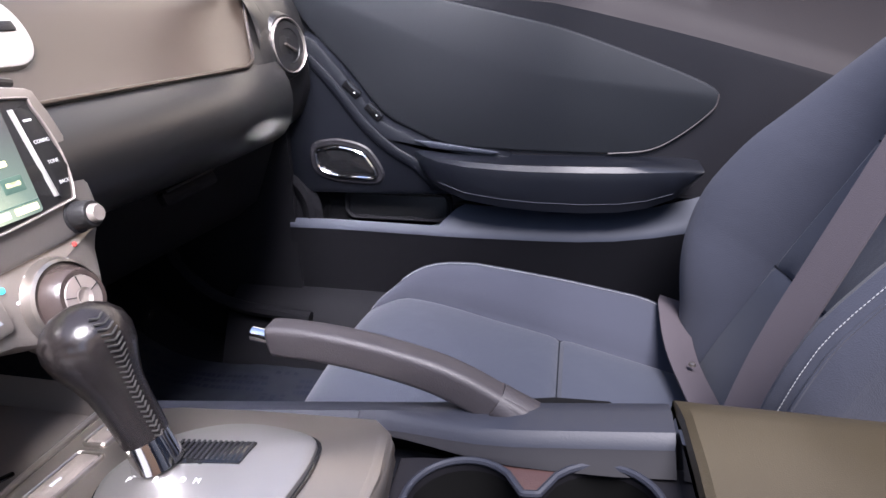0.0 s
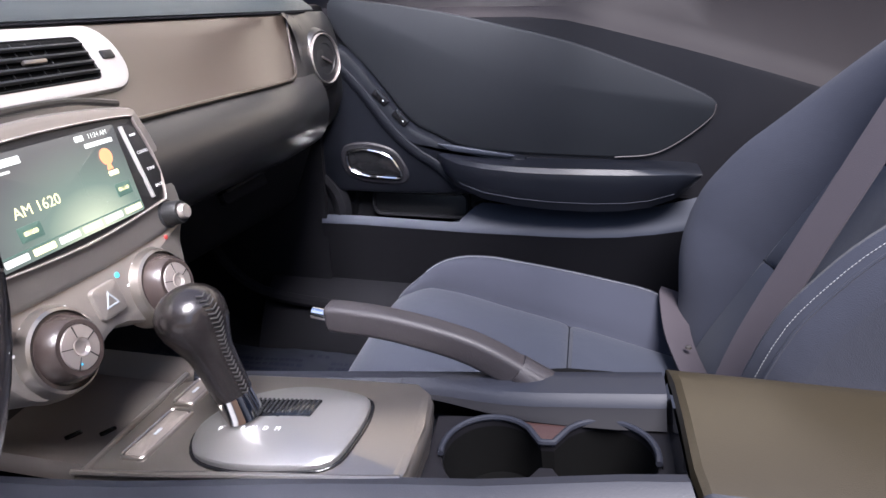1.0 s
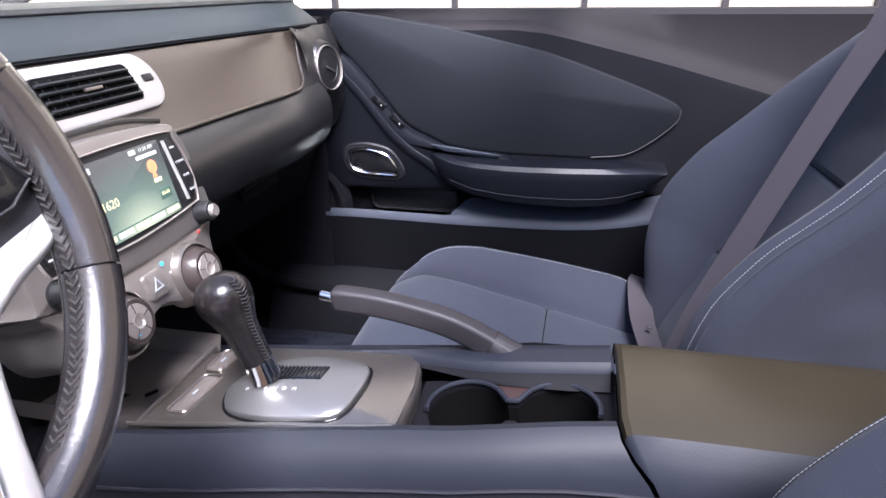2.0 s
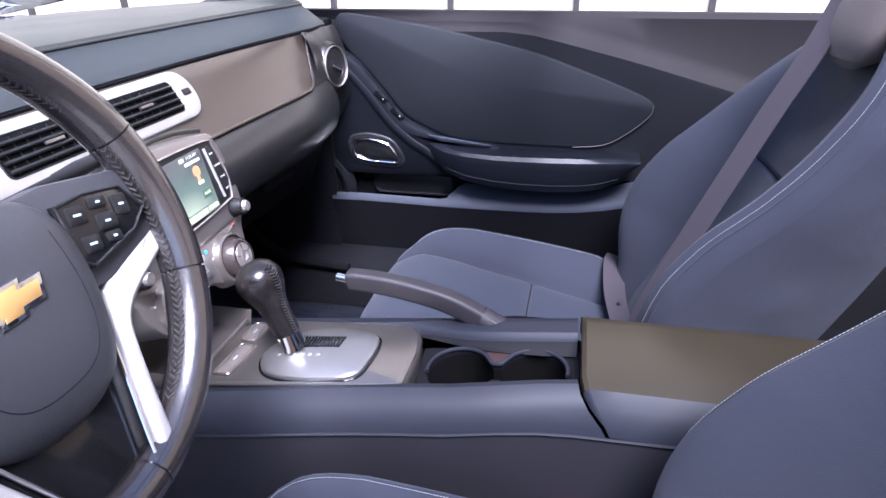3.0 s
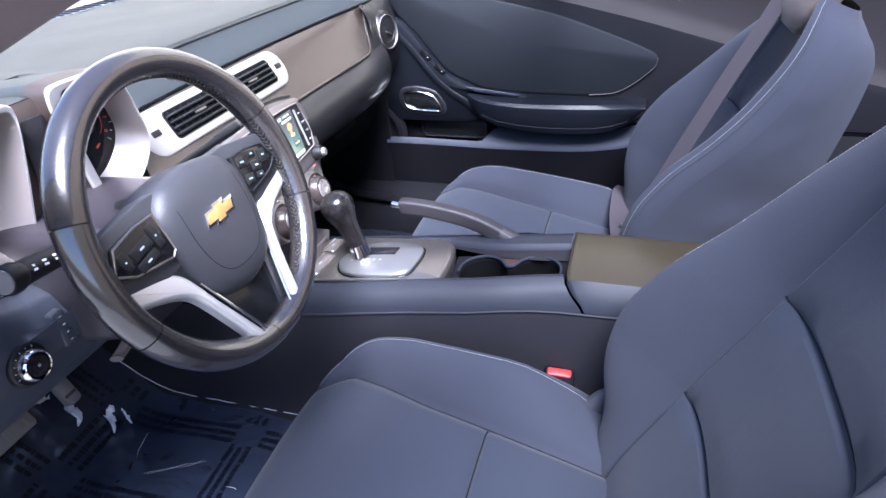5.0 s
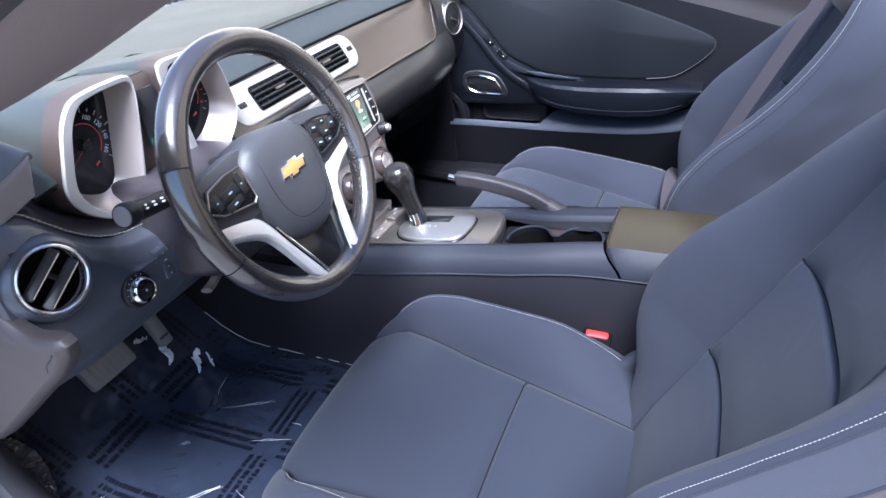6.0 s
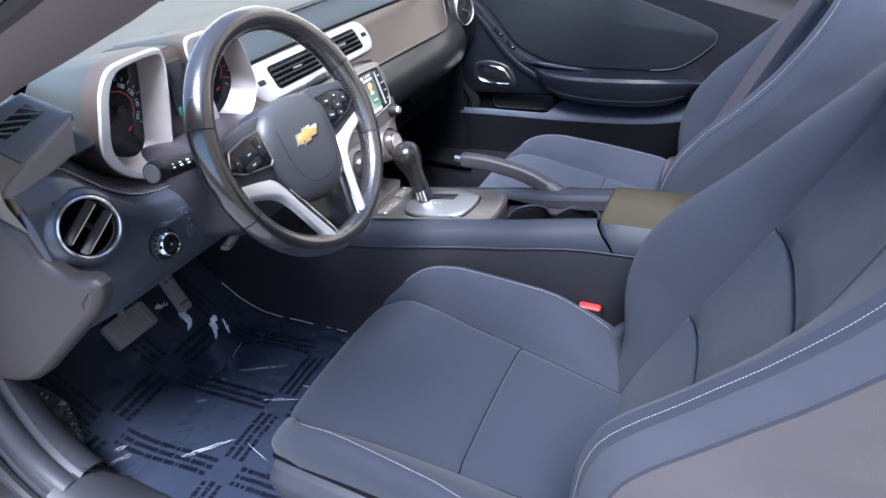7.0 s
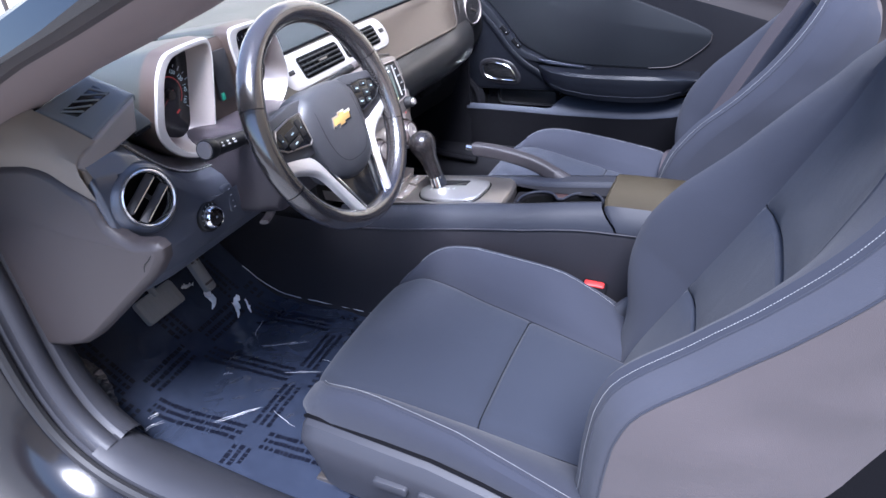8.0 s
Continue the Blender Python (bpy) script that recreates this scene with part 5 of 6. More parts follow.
def dome_z(x, y):
    """Height of the airbag cover's front at a point of the wheel's plane."""
    a = math.atan2(y + 0.02, x)
    edge = min(sh, key=lambda p: abs((math.atan2(p[1] + 0.02, p[0]) - a + math.pi) % (2 * math.pi) - math.pi))
    k = math.hypot(x, y + 0.02) / math.hypot(edge[0], edge[1] + 0.02)
    return ramp(k, (0.01, 0.030), (0.2, 0.0298), (0.4, 0.0292), (0.6, 0.028), (0.78, 0.0255), (0.91, 0.0205), (0.975, 0.014)) - 0.014


part("cover_groove", sweep([WM @ Vector((x, y, dome_z(x, y) - 0.0003)) for x, y in [tuple(p) for p in spline([Vector(q) for q in gro], 5)]], 0.0006, 6), SEAM, cv)
# emblem: a slanted cross-shaped badge
EM = WM @ pose(-0.003, -0.006, 0.0158) @ Matrix.Scale(0.70, 4)
bow = [(-0.036, -0.0115), (-0.013, -0.0115), (-0.013, -0.0165), (0.0150, -0.0165), (0.0150, -0.0115), (0.036, -0.0115), (0.040, 0.0, ), (0.036, 0.0115), (0.013, 0.0115), (0.013, 0.0165), (-0.0150, 0.0165), (-0.0150, 0.0115), (-0.036, 0.0115), (-0.040, 0.0)]
bow = [(x + y * 0.35, y) for x, y in bow if abs(x) < 0.0399]
em = part("badge", plate(bow, 0.004, EM @ pose(0, 0, 0.002), 0.0012), CHROME, wheel, "chrome-edged gold badge")
part("badge_fill", plate(inset(ccw(bow), 0.0044), 0.001, EM @ pose(0, 0, 0.0026), 0.0003), GOLD, em)
for s in (-1, 1):
    # shoulder carrying the switches, out to the rim
    arm = [(s * 0.045, 0.046), (s * 0.075, 0.047), (s * 0.120, 0.040), (s * 0.154, 0.034), (s * 0.158, 0.004), (s * 0.150, -0.018), (s * 0.095, -0.034), (s * 0.045, -0.03)]
    part("spoke", plate(arm, 0.016, WM @ pose(0, 0, -0.003), 0.004), COVER, wheel)
    pad = [(s * 0.070, 0.031), (s * 0.098, 0.031), (s * 0.132, 0.025), (s * 0.146, 0.002), (s * 0.126, -0.010), (s * 0.076, -0.018), (s * 0.068, -0.012)]
    bp = part("switch_pad", plate(pad, 0.01, WM @ pose(0, 0, 0.0025), 0.003), GLOSS, wheel)
    part("pad_frame", ring(ccw(pad), inset(ccw(pad), 0.0022), 0.004, WM @ pose(0, 0, 0.0035), 0.0008), SATIN if s < 0 else PLASTIC, bp)
    for x, y, w, h, ww in ((0.104, 0.010, 0.030, 0.012, 0.3), (0.104, -0.004, 0.030, 0.010, 0.3), (0.128, 0.008, 0.010, 0.020, 0.3), (0.082, 0.012, 0.010, 0.026, 0.3)) if s < 0 else ((0.105, 0.006, 0.018, 0.012, 0.4), (0.124, 0.012, 0.014, 0.016, 0.5), (0.105, 0.021, 0.016, 0.009, 0.35), (0.083, 0.019, 0.016, 0.013, 0.6), (0.083, -0.003, 0.016, 0.012, 0.6), (0.104, -0.006, 0.014, 0.008, 0.35)):
        b = part("button", plate(rrect(w, h, 0.002), 0.004, WM @ pose(s * x, y, 0.0040, 0, 0, -s * 10), 0.001), PLASTIC, bp)
        part("button_mark", plate(rrect(w * ww * 0.7, 0.0018, 0.0006), 0.0008, WM @ pose(s * x, y, 0.0046, 0, 0, -s * 10), 0.0002), PALEPRINT, b)
    # silver lower spoke: out to the rim above, close along the cover down to the rim's foot
    o = [(s * 0.158, -0.004), (s * 0.157, -0.024), (s * 0.146, -0.036), (s * 0.112, -0.048), (s * 0.088, -0.060), (s * 0.076, -0.076), (s * 0.060, -0.118), (s * 0.047, -0.154), (s * 0.034, -0.154), (s * 0.038, -0.136), (s * 0.058, -0.085), (s * 0.070, -0.050), (s * 0.084, -0.032), (s * 0.115, -0.020), (s * 0.140, -0.010)]
    SPM = WM @ pose(0, 0, -0.007, -8, 0, 0)
    part("silver_spoke", panel([tuple(p) for p in spline([Vector(p) for p in o], 3, True)], 0.014, SPM, 0.004, 0.005), SPOKESILVER, wheel, "satin silver lower spoke")
    part("spoke_trim", sweep(spline([SPM @ Vector((s * x_, y_, -0.004)) for x_, y_ in ((0.062, -0.058), (0.051, -0.088), (0.035, -0.130), (0.028, -0.150))], 5), 0.0016, 8), CHROME, wheel, "thin chrome edge")
low = [(-0.066, -0.050), (0.066, -0.050), (0.058, -0.09), (0.036, -0.152), (-0.036, -0.152), (-0.058, -0.09)]
part("lower_bridge", plate(low, 0.01, WM @ pose(0, 0, -0.017, -8, 0, 0), 0.003), GLOSS, wheel, "glossy black lower spoke bridge")
part("foot_trim", sweep(spline([WM @ Vector(p) for p in ((-0.040, -0.1475, 0.009), (-0.02, -0.150, 0.010), (0.0, -0.151, 0.010), (0.02, -0.150, 0.010), (0.040, -0.1475, 0.009))], 4), 0.0014, 8), CHROME, wheel, "thin chrome edge")

column = thing("steering_column", (-0.36, -0.388, 0.575), "black plastic steering column shroud with control stalks", "steering column")
part("shroud", loft([[Vector((x, -0.388, z)) + Vector((0, w * math.cos(a), h * math.sin(a))) for a in [2 * math.pi * k / 20 for k in range(20)]] for x, z, w, h in
                     ((-0.305, 0.592, 0.052, 0.045), (-0.32, 0.585, 0.058, 0.052), (-0.40, 0.552, 0.064, 0.058), (-0.50, 0.51, 0.066, 0.06))], closed=True, cap=True), PLASTIC, column)
part("lower_shroud", loft([[Vector((x, -0.388 + y, z + v)) for y, v in rrect(2 * w, 2 * h, 0.018, 4)] for x, z, w, h in
                           ((-0.336, 0.562, 0.058, 0.050), (-0.340, 0.556, 0.068, 0.064), (-0.352, 0.545, 0.077, 0.074), (-0.40, 0.538, 0.085, 0.073), (-0.50, 0.53, 0.087, 0.073))], closed=True, cap=True), COLUMNGREY, column, "dark grey boxy lower column shroud")
stalk = part("indicator_stalk", sweep([(-0.385, -0.440, 0.598), (-0.381, -0.49, 0.604), (-0.377, -0.530, 0.611), (-0.375, -0.542, 0.6135)], [0.0100, 0.0118, 0.0126, 0.0126], 20), PLASTIC, column)
part("stalk_cap", sweep([(-0.375, -0.541, 0.6133), (-0.3735, -0.547, 0.6150), (-0.372, -0.556, 0.6170), (-0.3713, -0.560, 0.6180)], [0.0128, 0.0150, 0.0152, 0.0138], 28), PLASTIC, stalk)
part("stalk_end", lathe([(0.0001, 0.0022), (0.0105, 0.002), (0.0122, 0.0006), (0.0124, -0.003)], basis((-0.3711, -0.5605, 0.6181), (0.985, 0.12, 0), (0.02, 0.22, 1)), 28), CORNERGREY, stalk, "pale grey turning end")
for k in range(3):
    for e in (-1, 1):
        part("stalk_mark", plate(rrect(0.0048, 0.0024, 0.0008), 0.001, basis((-0.3652 - 0.0014 * k - 0.0010 * e, -0.530 + 0.014 * k, 0.6163 - 0.0024 * k + 0.0019 * e), (0.10, 1, -0.17), (-0.45, 0, 1)), 0.0003), WHITE, stalk)
wip = part("wiper_stalk", sweep([(-0.368, -0.33, 0.618), (-0.362, -0.24, 0.625), (-0.354, -0.152, 0.632)], [0.0050, 0.0052, 0.0055], 16), PLASTIC, column)
part("stalk_cap", sweep([(-0.361, -0.225, 0.6262), (-0.359, -0.200, 0.6282), (-0.3575, -0.185, 0.6294)], [0.0058, 0.0074, 0.0070], 16), PLASTIC, wip)
part("stalk_collar", sweep([(-0.3572, -0.181, 0.6297), (-0.3545, -0.155, 0.6318)], [0.0072, 0.0066], 16), TRIMGREY, wip)
part("tilt_lever", sweep(spline([(-0.385, -0.405, 0.492), (-0.375, -0.44, 0.476), (-0.37, -0.468, 0.466), (-0.362, -0.49, 0.468)], 4), 0.008, 8, flat=0.5), TRIMGREY, column)


# ---- centre console ----
console = thing("center_console", (-0.1, 0.0, 0.0), "dark padded centre console with satin silver shifter surround", "center console")


def rail_z(x):
    return 0.322 + 0.118 * (x + 0.117)


XC = [-0.50, -0.46, -0.42, -0.36, -0.30, -0.24, -0.18, -0.12, -0.06, 0.0, 0.045, 0.088]


def left_edge(x):
    return -0.072 + 0.022 * smooth01(-0.42, -0.10, x) + 0.016 * smooth01(-0.1, 0.09, x)


def low_seam(x):
    return ramp(x, (-0.5, 0.240), (-0.335, 0.256), (-0.14, 0.278), (0.02, 0.297), (0.128, 0.302), (0.40, 0.302))


def left_roll(x, dz=0.0, dy=0.0):
    z, y, q = rail_z(x) + dz, left_edge(x) + dy, low_seam(x)
    return [(x, y + 0.012, z - 0.03), (x, y + 0.005, z - 0.008), (x, y, z - 0.002), (x, y - 0.010, z), (x, y - 0.022, z - 0.006), (x, y - 0.034, z * 0.6 + q * 0.4), (x, y - 0.042, q + 0.01), (x, y - 0.045, q)]


SLANT = (0, 0, 0, 0.001, 0.004, 0.014, 0.030, 0.036)
part("side_pad", loft([left_roll(x) for x in XC[:-1]] + [[(x + d, y, z) for (x, y, z), d in zip(left_roll(0.088), SLANT)]]), RAIL, console, "padded blue-black side rail")
part("side_seam", sweep([Vector(left_roll(x)[-1]) + Vector((0, -0.002, 0)) for x in XC] + [Vector((0.20, left_edge(0.2) - 0.046, low_seam(0.2))), Vector((0.42, left_edge(0.4) - 0.046, low_seam(0.4)))], 0.0019, 6), SEAMTRIM, console)


def side_wall(x):
    y, q = left_edge(min(x, 0.09)) - 0.045, low_seam(x)
    return [(x, y + 0.002, q), (x, y - 0.002, q - 0.012), (x, y - 0.008, q * 0.6), (x, y - 0.018, q * 0.3), (x, y - 0.03, -0.005)]


part("lower_side", loft([side_wall(x) for x in [-1.05, -0.8, -0.62] + XC + [0.2, 0.35, 0.45]]), SIDEPLASTIC, console, "plain dark plastic console side")
def far_z(x):
    """Height of the rail on the passenger's side."""
    return rail_z(x) - 0.012


part("passenger_side", loft([[(x, 0.135 + 0.012 * smooth01(-0.15, 0.05, x), far_z(min(x, 0.0)) - 0.012 - 0.05 * smooth01(0.07, 0.10, x)), (x, 0.145, 0.22), (x, 0.155, -0.005)] for x in [-1.05, -0.8, -0.62] + XC + [0.2, 0.35, 0.45]]), PLASTIC, console)
RX = [-0.165, -0.150, -0.135, -0.12, -0.10, -0.08, -0.06, -0.03, 0.0, 0.045, 0.088]


def rail_in(x):
    return 0.098 - 0.021 * smooth01(-0.165, -0.03, x)


part("rail_slope", loft([[(x, rail_in(x) - 0.004 - 0.013 * smooth01(-0.165, 0.09, x), far_z(x) - 0.014 - 0.010 * smooth01(-0.165, 0.05, x)), (x, rail_in(x) - 0.002 - 0.006 * smooth01(-0.165, -0.05, x), far_z(x) - 0.013 - 0.0035 * smooth01(-0.165, -0.10, x)), (x, rail_in(x), far_z(x) - 0.012)] for x in RX]), CUPGREY, console)
part("passenger_rail", loft([[(x, rail_in(x), far_z(x) - 0.012), (x, rail_in(x) + 0.003, far_z(x) - 0.006), (x, rail_in(x) + 0.008, far_z(x) - 0.002), (x, 0.107, far_z(x)), (x, 0.125, far_z(x) - 0.004), (x, 0.137, far_z(x) - 0.014)] for x in RX]), RAIL, console, "padded blue-black side rail")
part("rail_front", loft([[(x, 0.094, far_z(x) - 0.022), (x, 0.098, far_z(x) - 0.006), (x, 0.106, far_z(x)), (x, 0.125, far_z(x) - 0.004), (x, 0.137, far_z(x) - 0.014)] for x in [x for x in XC if x < -0.17] + [-0.165]]), RAIL, console)
part("tunnel_fill", slab(-1.2, -0.44, -0.10, 0.12, -0.01, 0.25, 0.02), CARPET, console)

# satin surround plate, dished round the shifter
BZ = basis((-0.25, 0.0, 0.3035), (1, 0, 0.10), (0, 1, 0.0))
bz_out = [(-0.165, -0.066), (-0.09, -0.062), (0.0, -0.056), (0.090, -0.052), (0.128, -0.049), (0.130, -0.040), (0.131, 0.02), (0.124, 0.070), (0.108, 0.086), (0.0, 0.094), (-0.08, 0.096), (-0.125, 0.090), (-0.152, 0.078), (-0.154, -0.01)]
part("shifter_surround", plate(bz_out, 0.03, BZ @ pose(0, 0, 0.0), 0.004), SATIN, console, "satin silver shifter surround plate")
part("surround_end", loft([[BZ @ Vector((x + 0.010 * math.cos(radians(a)) , y, -0.012 + 0.0125 * math.sin(radians(a)))) for a in range(100, -91, -19)] for x, y in ((0.122, -0.046), (0.124, -0.01), (0.123, 0.03), (0.117, 0.066))]), SATIN, console)
bzl = [BZ @ Vector((x, y, 0.001)) for x, y in ((-0.165, -0.066), (-0.09, -0.063), (0.0, -0.057), (0.090, -0.053), (0.128, -0.050))]
part("surround_lip", sweep(bzl, 0.003, 8), SATIN, console)
PL = BZ @ pose(0, 0, 0.002)
pl_raw = [(-0.078, -0.010), (-0.060, -0.040), (-0.020, -0.052), (0.030, -0.050), (0.066, -0.040), (0.075, -0.005), (0.076, 0.030), (0.066, 0.052), (0.020, 0.064), (-0.020, 0.062), (-0.055, 0.045), (-0.074, 0.018)]
pl = ccw([tuple(p) for p in spline([Vector(p) for p in pl_raw], 4, True)])
GEAR_P = ((1.0, -0.004), (0.995, 0.0035), (0.975, 0.0052), (0.9, 0.0070), (0.75, 0.0095), (0.55, 0.0117), (0.3, 0.0132), (0.02, 0.0138))


def gear_z(x, y):
    """Height of the domed gear plate."""
    a = math.atan2(y - 0.004, x)
    e = min(pl, key=lambda p: abs((math.atan2(p[1] - 0.004, p[0]) - a + math.pi) % (2 * math.pi) - math.pi))
    return ramp(math.hypot(x, y - 0.004) / math.hypot(e[0], e[1] - 0.004), *GEAR_P[::-1])


rows = []
for k, z in GEAR_P:
    rows.append([PL @ Vector((x * k, 0.004 + (y - 0.004) * k, z)) for x, y in pl])
shift_plate = part("shift_plate", loft(rows, closed=True), PLATE, console, "domed satin silver gear plate")
part("plate_gap", ring(ccw([tuple(p) for p in inset(pl, -0.003)]), pl, 0.003, PL @ pose(0, 0, 0.0004), 0.0005), GLOSS, shift_plate)
slot = [(-0.052, 0.000), (0.030, 0.006), (0.032, 0.030), (-0.050, 0.026)]
sl = part("gear_slot", plate(slot, 0.004, PL @ pose(0, 0, 0.0142), 0.0004), GLOSS, shift_plate)
for k in range(14):
    part("slot_rib", plate(rrect(0.0022, 0.022, 0.0006), 0.001, PL @ pose(-0.030 + 0.0046 * k, 0.0190, 0.0145, 0, 0, 0), 0.0003), PLASTIC, sl)
for k, n in enumerate("PRNDM"):
    gx = -0.058 + (0.010, 0.033, 0.0437, 0.055, 0.0665)[k]
    lettering(n, 0.0068, PL @ pose(gx, -0.0140, gear_z(gx, -0.0140) + 0.0006, 8, 0, 0), WHITE, shift_plate)
# front switches and open tray
for x, y, w, h in ((-0.118, -0.010, 0.022, 0.068), (-0.122, 0.058, 0.020, 0.042)):
    cs = part("console_switch", plate(rrect(w, h, 0.004), 0.006, BZ @ pose(x, y, 0.0035, 0, 0, -4), 0.0025), TRAY, console)
    part("switch_frame", ring(rrect(w + 0.006, h + 0.006, 0.006), rrect(w + 0.001, h + 0.001, 0.004), 0.004, BZ @ pose(x, y, 0.0040, 0, 0, -4), 0.001), SATIN, cs)
    part("switch_mark", plate(rrect(0.003, 0.010, 0.001), 0.001, BZ @ pose(x, y, 0.0042, 0, 0, -4), 0.0003), DIALPRINT, cs)
part("front_tray", loft([[(x, -0.068, 0.30), (x, -0.062, 0.272), (x, 0.0, 0.266), (x, 0.095, 0.272), (x, 0.105, 0.30)] for x in (-0.56, -0.50, -0.42, -0.402)]), TRAY, console, "shallow grey tray below the climate panel")
part("tray_lip", sweep([(-0.403, -0.066, 0.289), (-0.404, 0.0, 0.2895), (-0.403, 0.09, 0.29)], 0.003, 8), SATIN, console)
for x, y in ((-0.445, 0.012), (-0.475, 0.0)):
    part("tray_slot", plate(rrect(0.016, 0.006, 0.002), 0.002, pose(x, y, 0.2685, 0, 0, 60), 0.0005), GLOSS, console)
part("tray_back", slab(-0.60, -0.56, -0.09, 0.12, 0.0, 0.40, 0.01), PLASTIC, console)

# cup holders in a dished well
CW = basis((-0.0135, 0.026, rail_z(-0.0135) - 0.040), (1, 0, 0.10), (0, 1, 0.05))
eight, outer_ = [], []
for k in range(72):
    a = 2 * math.pi * k / 72
    c, s = math.cos(a), math.sin(a)
    # a mouth of two joined rounds
    e, rr = 0.0485, 0.0435
    b = abs(c) * e
    reach = b + math.sqrt(max(0, rr * rr - e * e + b * b)) if rr * rr - e * e + b * b > 0 else 0.0
    reach = max(reach, 0.012 / max(0.08, abs(s)) if abs(c) < 0.75 else 0)
    eight.append((reach * c, reach * s))
    q = min(0.108 / max(1e-6, abs(c)), (0.064 if s < 0 else 0.052) / max(1e-6, abs(s)))
    outer_.append((q * c, q * s))
cup = part("cup_holder", ring(outer_, eight, 0.02, CW, 0.0015, 0.06), CUPGREY, console, "twin round cup holder in a dark tray")
part("cup_floor", plate(rrect(0.20, 0.09, 0.02), 0.004, CW @ pose(0, 0, -0.058), 0.001), BLACK, cup)
part("cup_liner", loft([[CW @ Vector((x * g, y * g, z)) for x, y in eight] for g, z in ((0.995, -0.002), (0.98, -0.03), (0.95, -0.059))], closed=True), BLACK, cup)
far_rim = [p for p in eight[54:] + eight[:54] if p[1] > -0.012]
part("cup_rim", sweep([CW @ Vector((x * 1.01, y * 1.01, 0.0055)) for x, y in far_rim], 0.0030, 8), RAIL, cup, "raised dark blue-grey rim")
part("cup_lip", loft([[CW @ Vector((x * g, y * g, z)) for x, y in far_rim] for g, z in ((1.05, -0.001), (1.035, 0.0045), (1.0, 0.0055), (0.99, -0.004))]), CUPGREY, cup)
between = [(-0.0485 + 0.0465 * math.cos(radians(a)), 0.0465 * math.sin(radians(a))) for a in range(84, 20, -9)] + [(0.0485 + 0.0465 * math.cos(radians(a)), 0.0465 * math.sin(radians(a))) for a in range(159, 95, -9)]
part("cup_divider", panel(between, 0.003, CW @ pose(0.0, 0.0, 0.0026), 0.0008, 0.001), mat("maroon_pad", (0.040, 0.020, 0.018), 0.5, 0, 0.3, 600, 0.2), cup)

# armrest lid
LY, LZ = left_edge(0.09), rail_z(0.1)
lid_rows = []
for x, h in ((0.0915, -0.012), (0.093, -0.004), (0.098, 0.0), (0.13, 0.001), (0.25, 0.001), (0.38, -0.002), (0.415, -0.01), (0.42, -0.04)):
    lid_rows.append([(x + dx * (1 - smooth01(0.10, 0.40, x)), y, z) for dx, y, z in (
        (0.036, LY - 0.045, low_seam(0.128) + 0.001), (0.030, LY - 0.042, low_seam(0.12) + 0.012), (0.014, LY - 0.031, LZ - 0.016 + h * 0.4), (0.004, LY - 0.018, LZ - 0.002 + h * 0.8),
        (0, LY + 0.004, LZ + 0.003 + h), (0, 0.03, LZ + 0.004 + h), (0, 0.085, LZ + 0.001 + h), (0, 0.105, LZ - 0.004 + h), (0, 0.128, LZ - 0.016), (0, 0.138, LZ - 0.05))])
lid = part("armrest_lid", loft([r[3:] for r in lid_rows]), LID, console, "smooth padded armrest lid")
part("lid_side", loft([r[:4] for r in lid_rows]), RAIL, lid, "blue-black vinyl lid side")
part("lid_front", loft([[(0.0905, left_edge(0.09) - 0.045, low_seam(0.09)), (0.0905, left_edge(0.09), rail_z(0.1) - 0.01), (0.0905, 0.105, rail_z(0.1) - 0.016), (0.0905, 0.138, 0.29)],
                        [(0.0905, left_edge(0.09) - 0.045, 0.25), (0.0905, left_edge(0.09), 0.25), (0.0905, 0.105, 0.25), (0.0905, 0.138, 0.25)]]), GLOSS, console)

# gear lever
shifter = thing("gear_lever", (-0.277, 0.015, 0.315), "black leather gear lever with stitched seam and chrome collar", "gear lever")
axis = [Vector((-0.268, 0.017, 0.318)), Vector((-0.283, 0.018, 0.352)), Vector((-0.300, 0.019, 0.388)), Vector((-0.307, 0.020, 0.405))]
prof = [(0.0, 0.0145), (0.10, 0.0150), (0.28, 0.0155), (0.45, 0.0170), (0.58, 0.0205), (0.70, 0.0245), (0.82, 0.0262), (0.92, 0.0245), (1.0, 0.0195), (1.06, 0.012), (1.085, 0.003)]
pts_, rad_ = [], []
base_, tip_ = Vector((-0.2925, 0.004, 0.338)), Vector((-0.326, 0.001, 0.432))
for q, r in prof:
    pts_.append(base_.lerp(tip_, q))
    rad_.append(r * 1.18)
knob = part("knob", sweep(pts_, rad_, 24, up=(0, 1, 0)), KNOB, shifter)
ax = (tip_ - base_).normalized()
sd = Vector((ax.z, 0, -ax.x))


def herringbone(spacing=0.0042):
    """Small V stitches down the rear seam of the knob, as one mesh."""
    seam = [(p, r) for p, r in zip(pts_, rad_)][:-2]
    out, run = [], 0.0
    for (p, r), (q, s) in zip(seam, seam[1:]):
        d = (q - p).length
        while run < d:
            k = run / d
            c, rr, t_ = p.lerp(q, k), r + (s - r) * k, (q - p).normalized()
            n_ = (sd * 0.97 + Vector((0, -0.24, 0))).normalized()
            w_ = n_.cross(t_).normalized()
            mid = c + n_ * (rr + 0.0006)
            for e in (-1, 1):
                far = c + (n_ + w_ * e * 0.21).normalized() * (rr + 0.0003) + t_ * 0.0026
                out.append(sweep([mid + w_ * e * 0.0003, far], 0.0008, 5))
            run += spacing
        run -= d
    return join(*out)


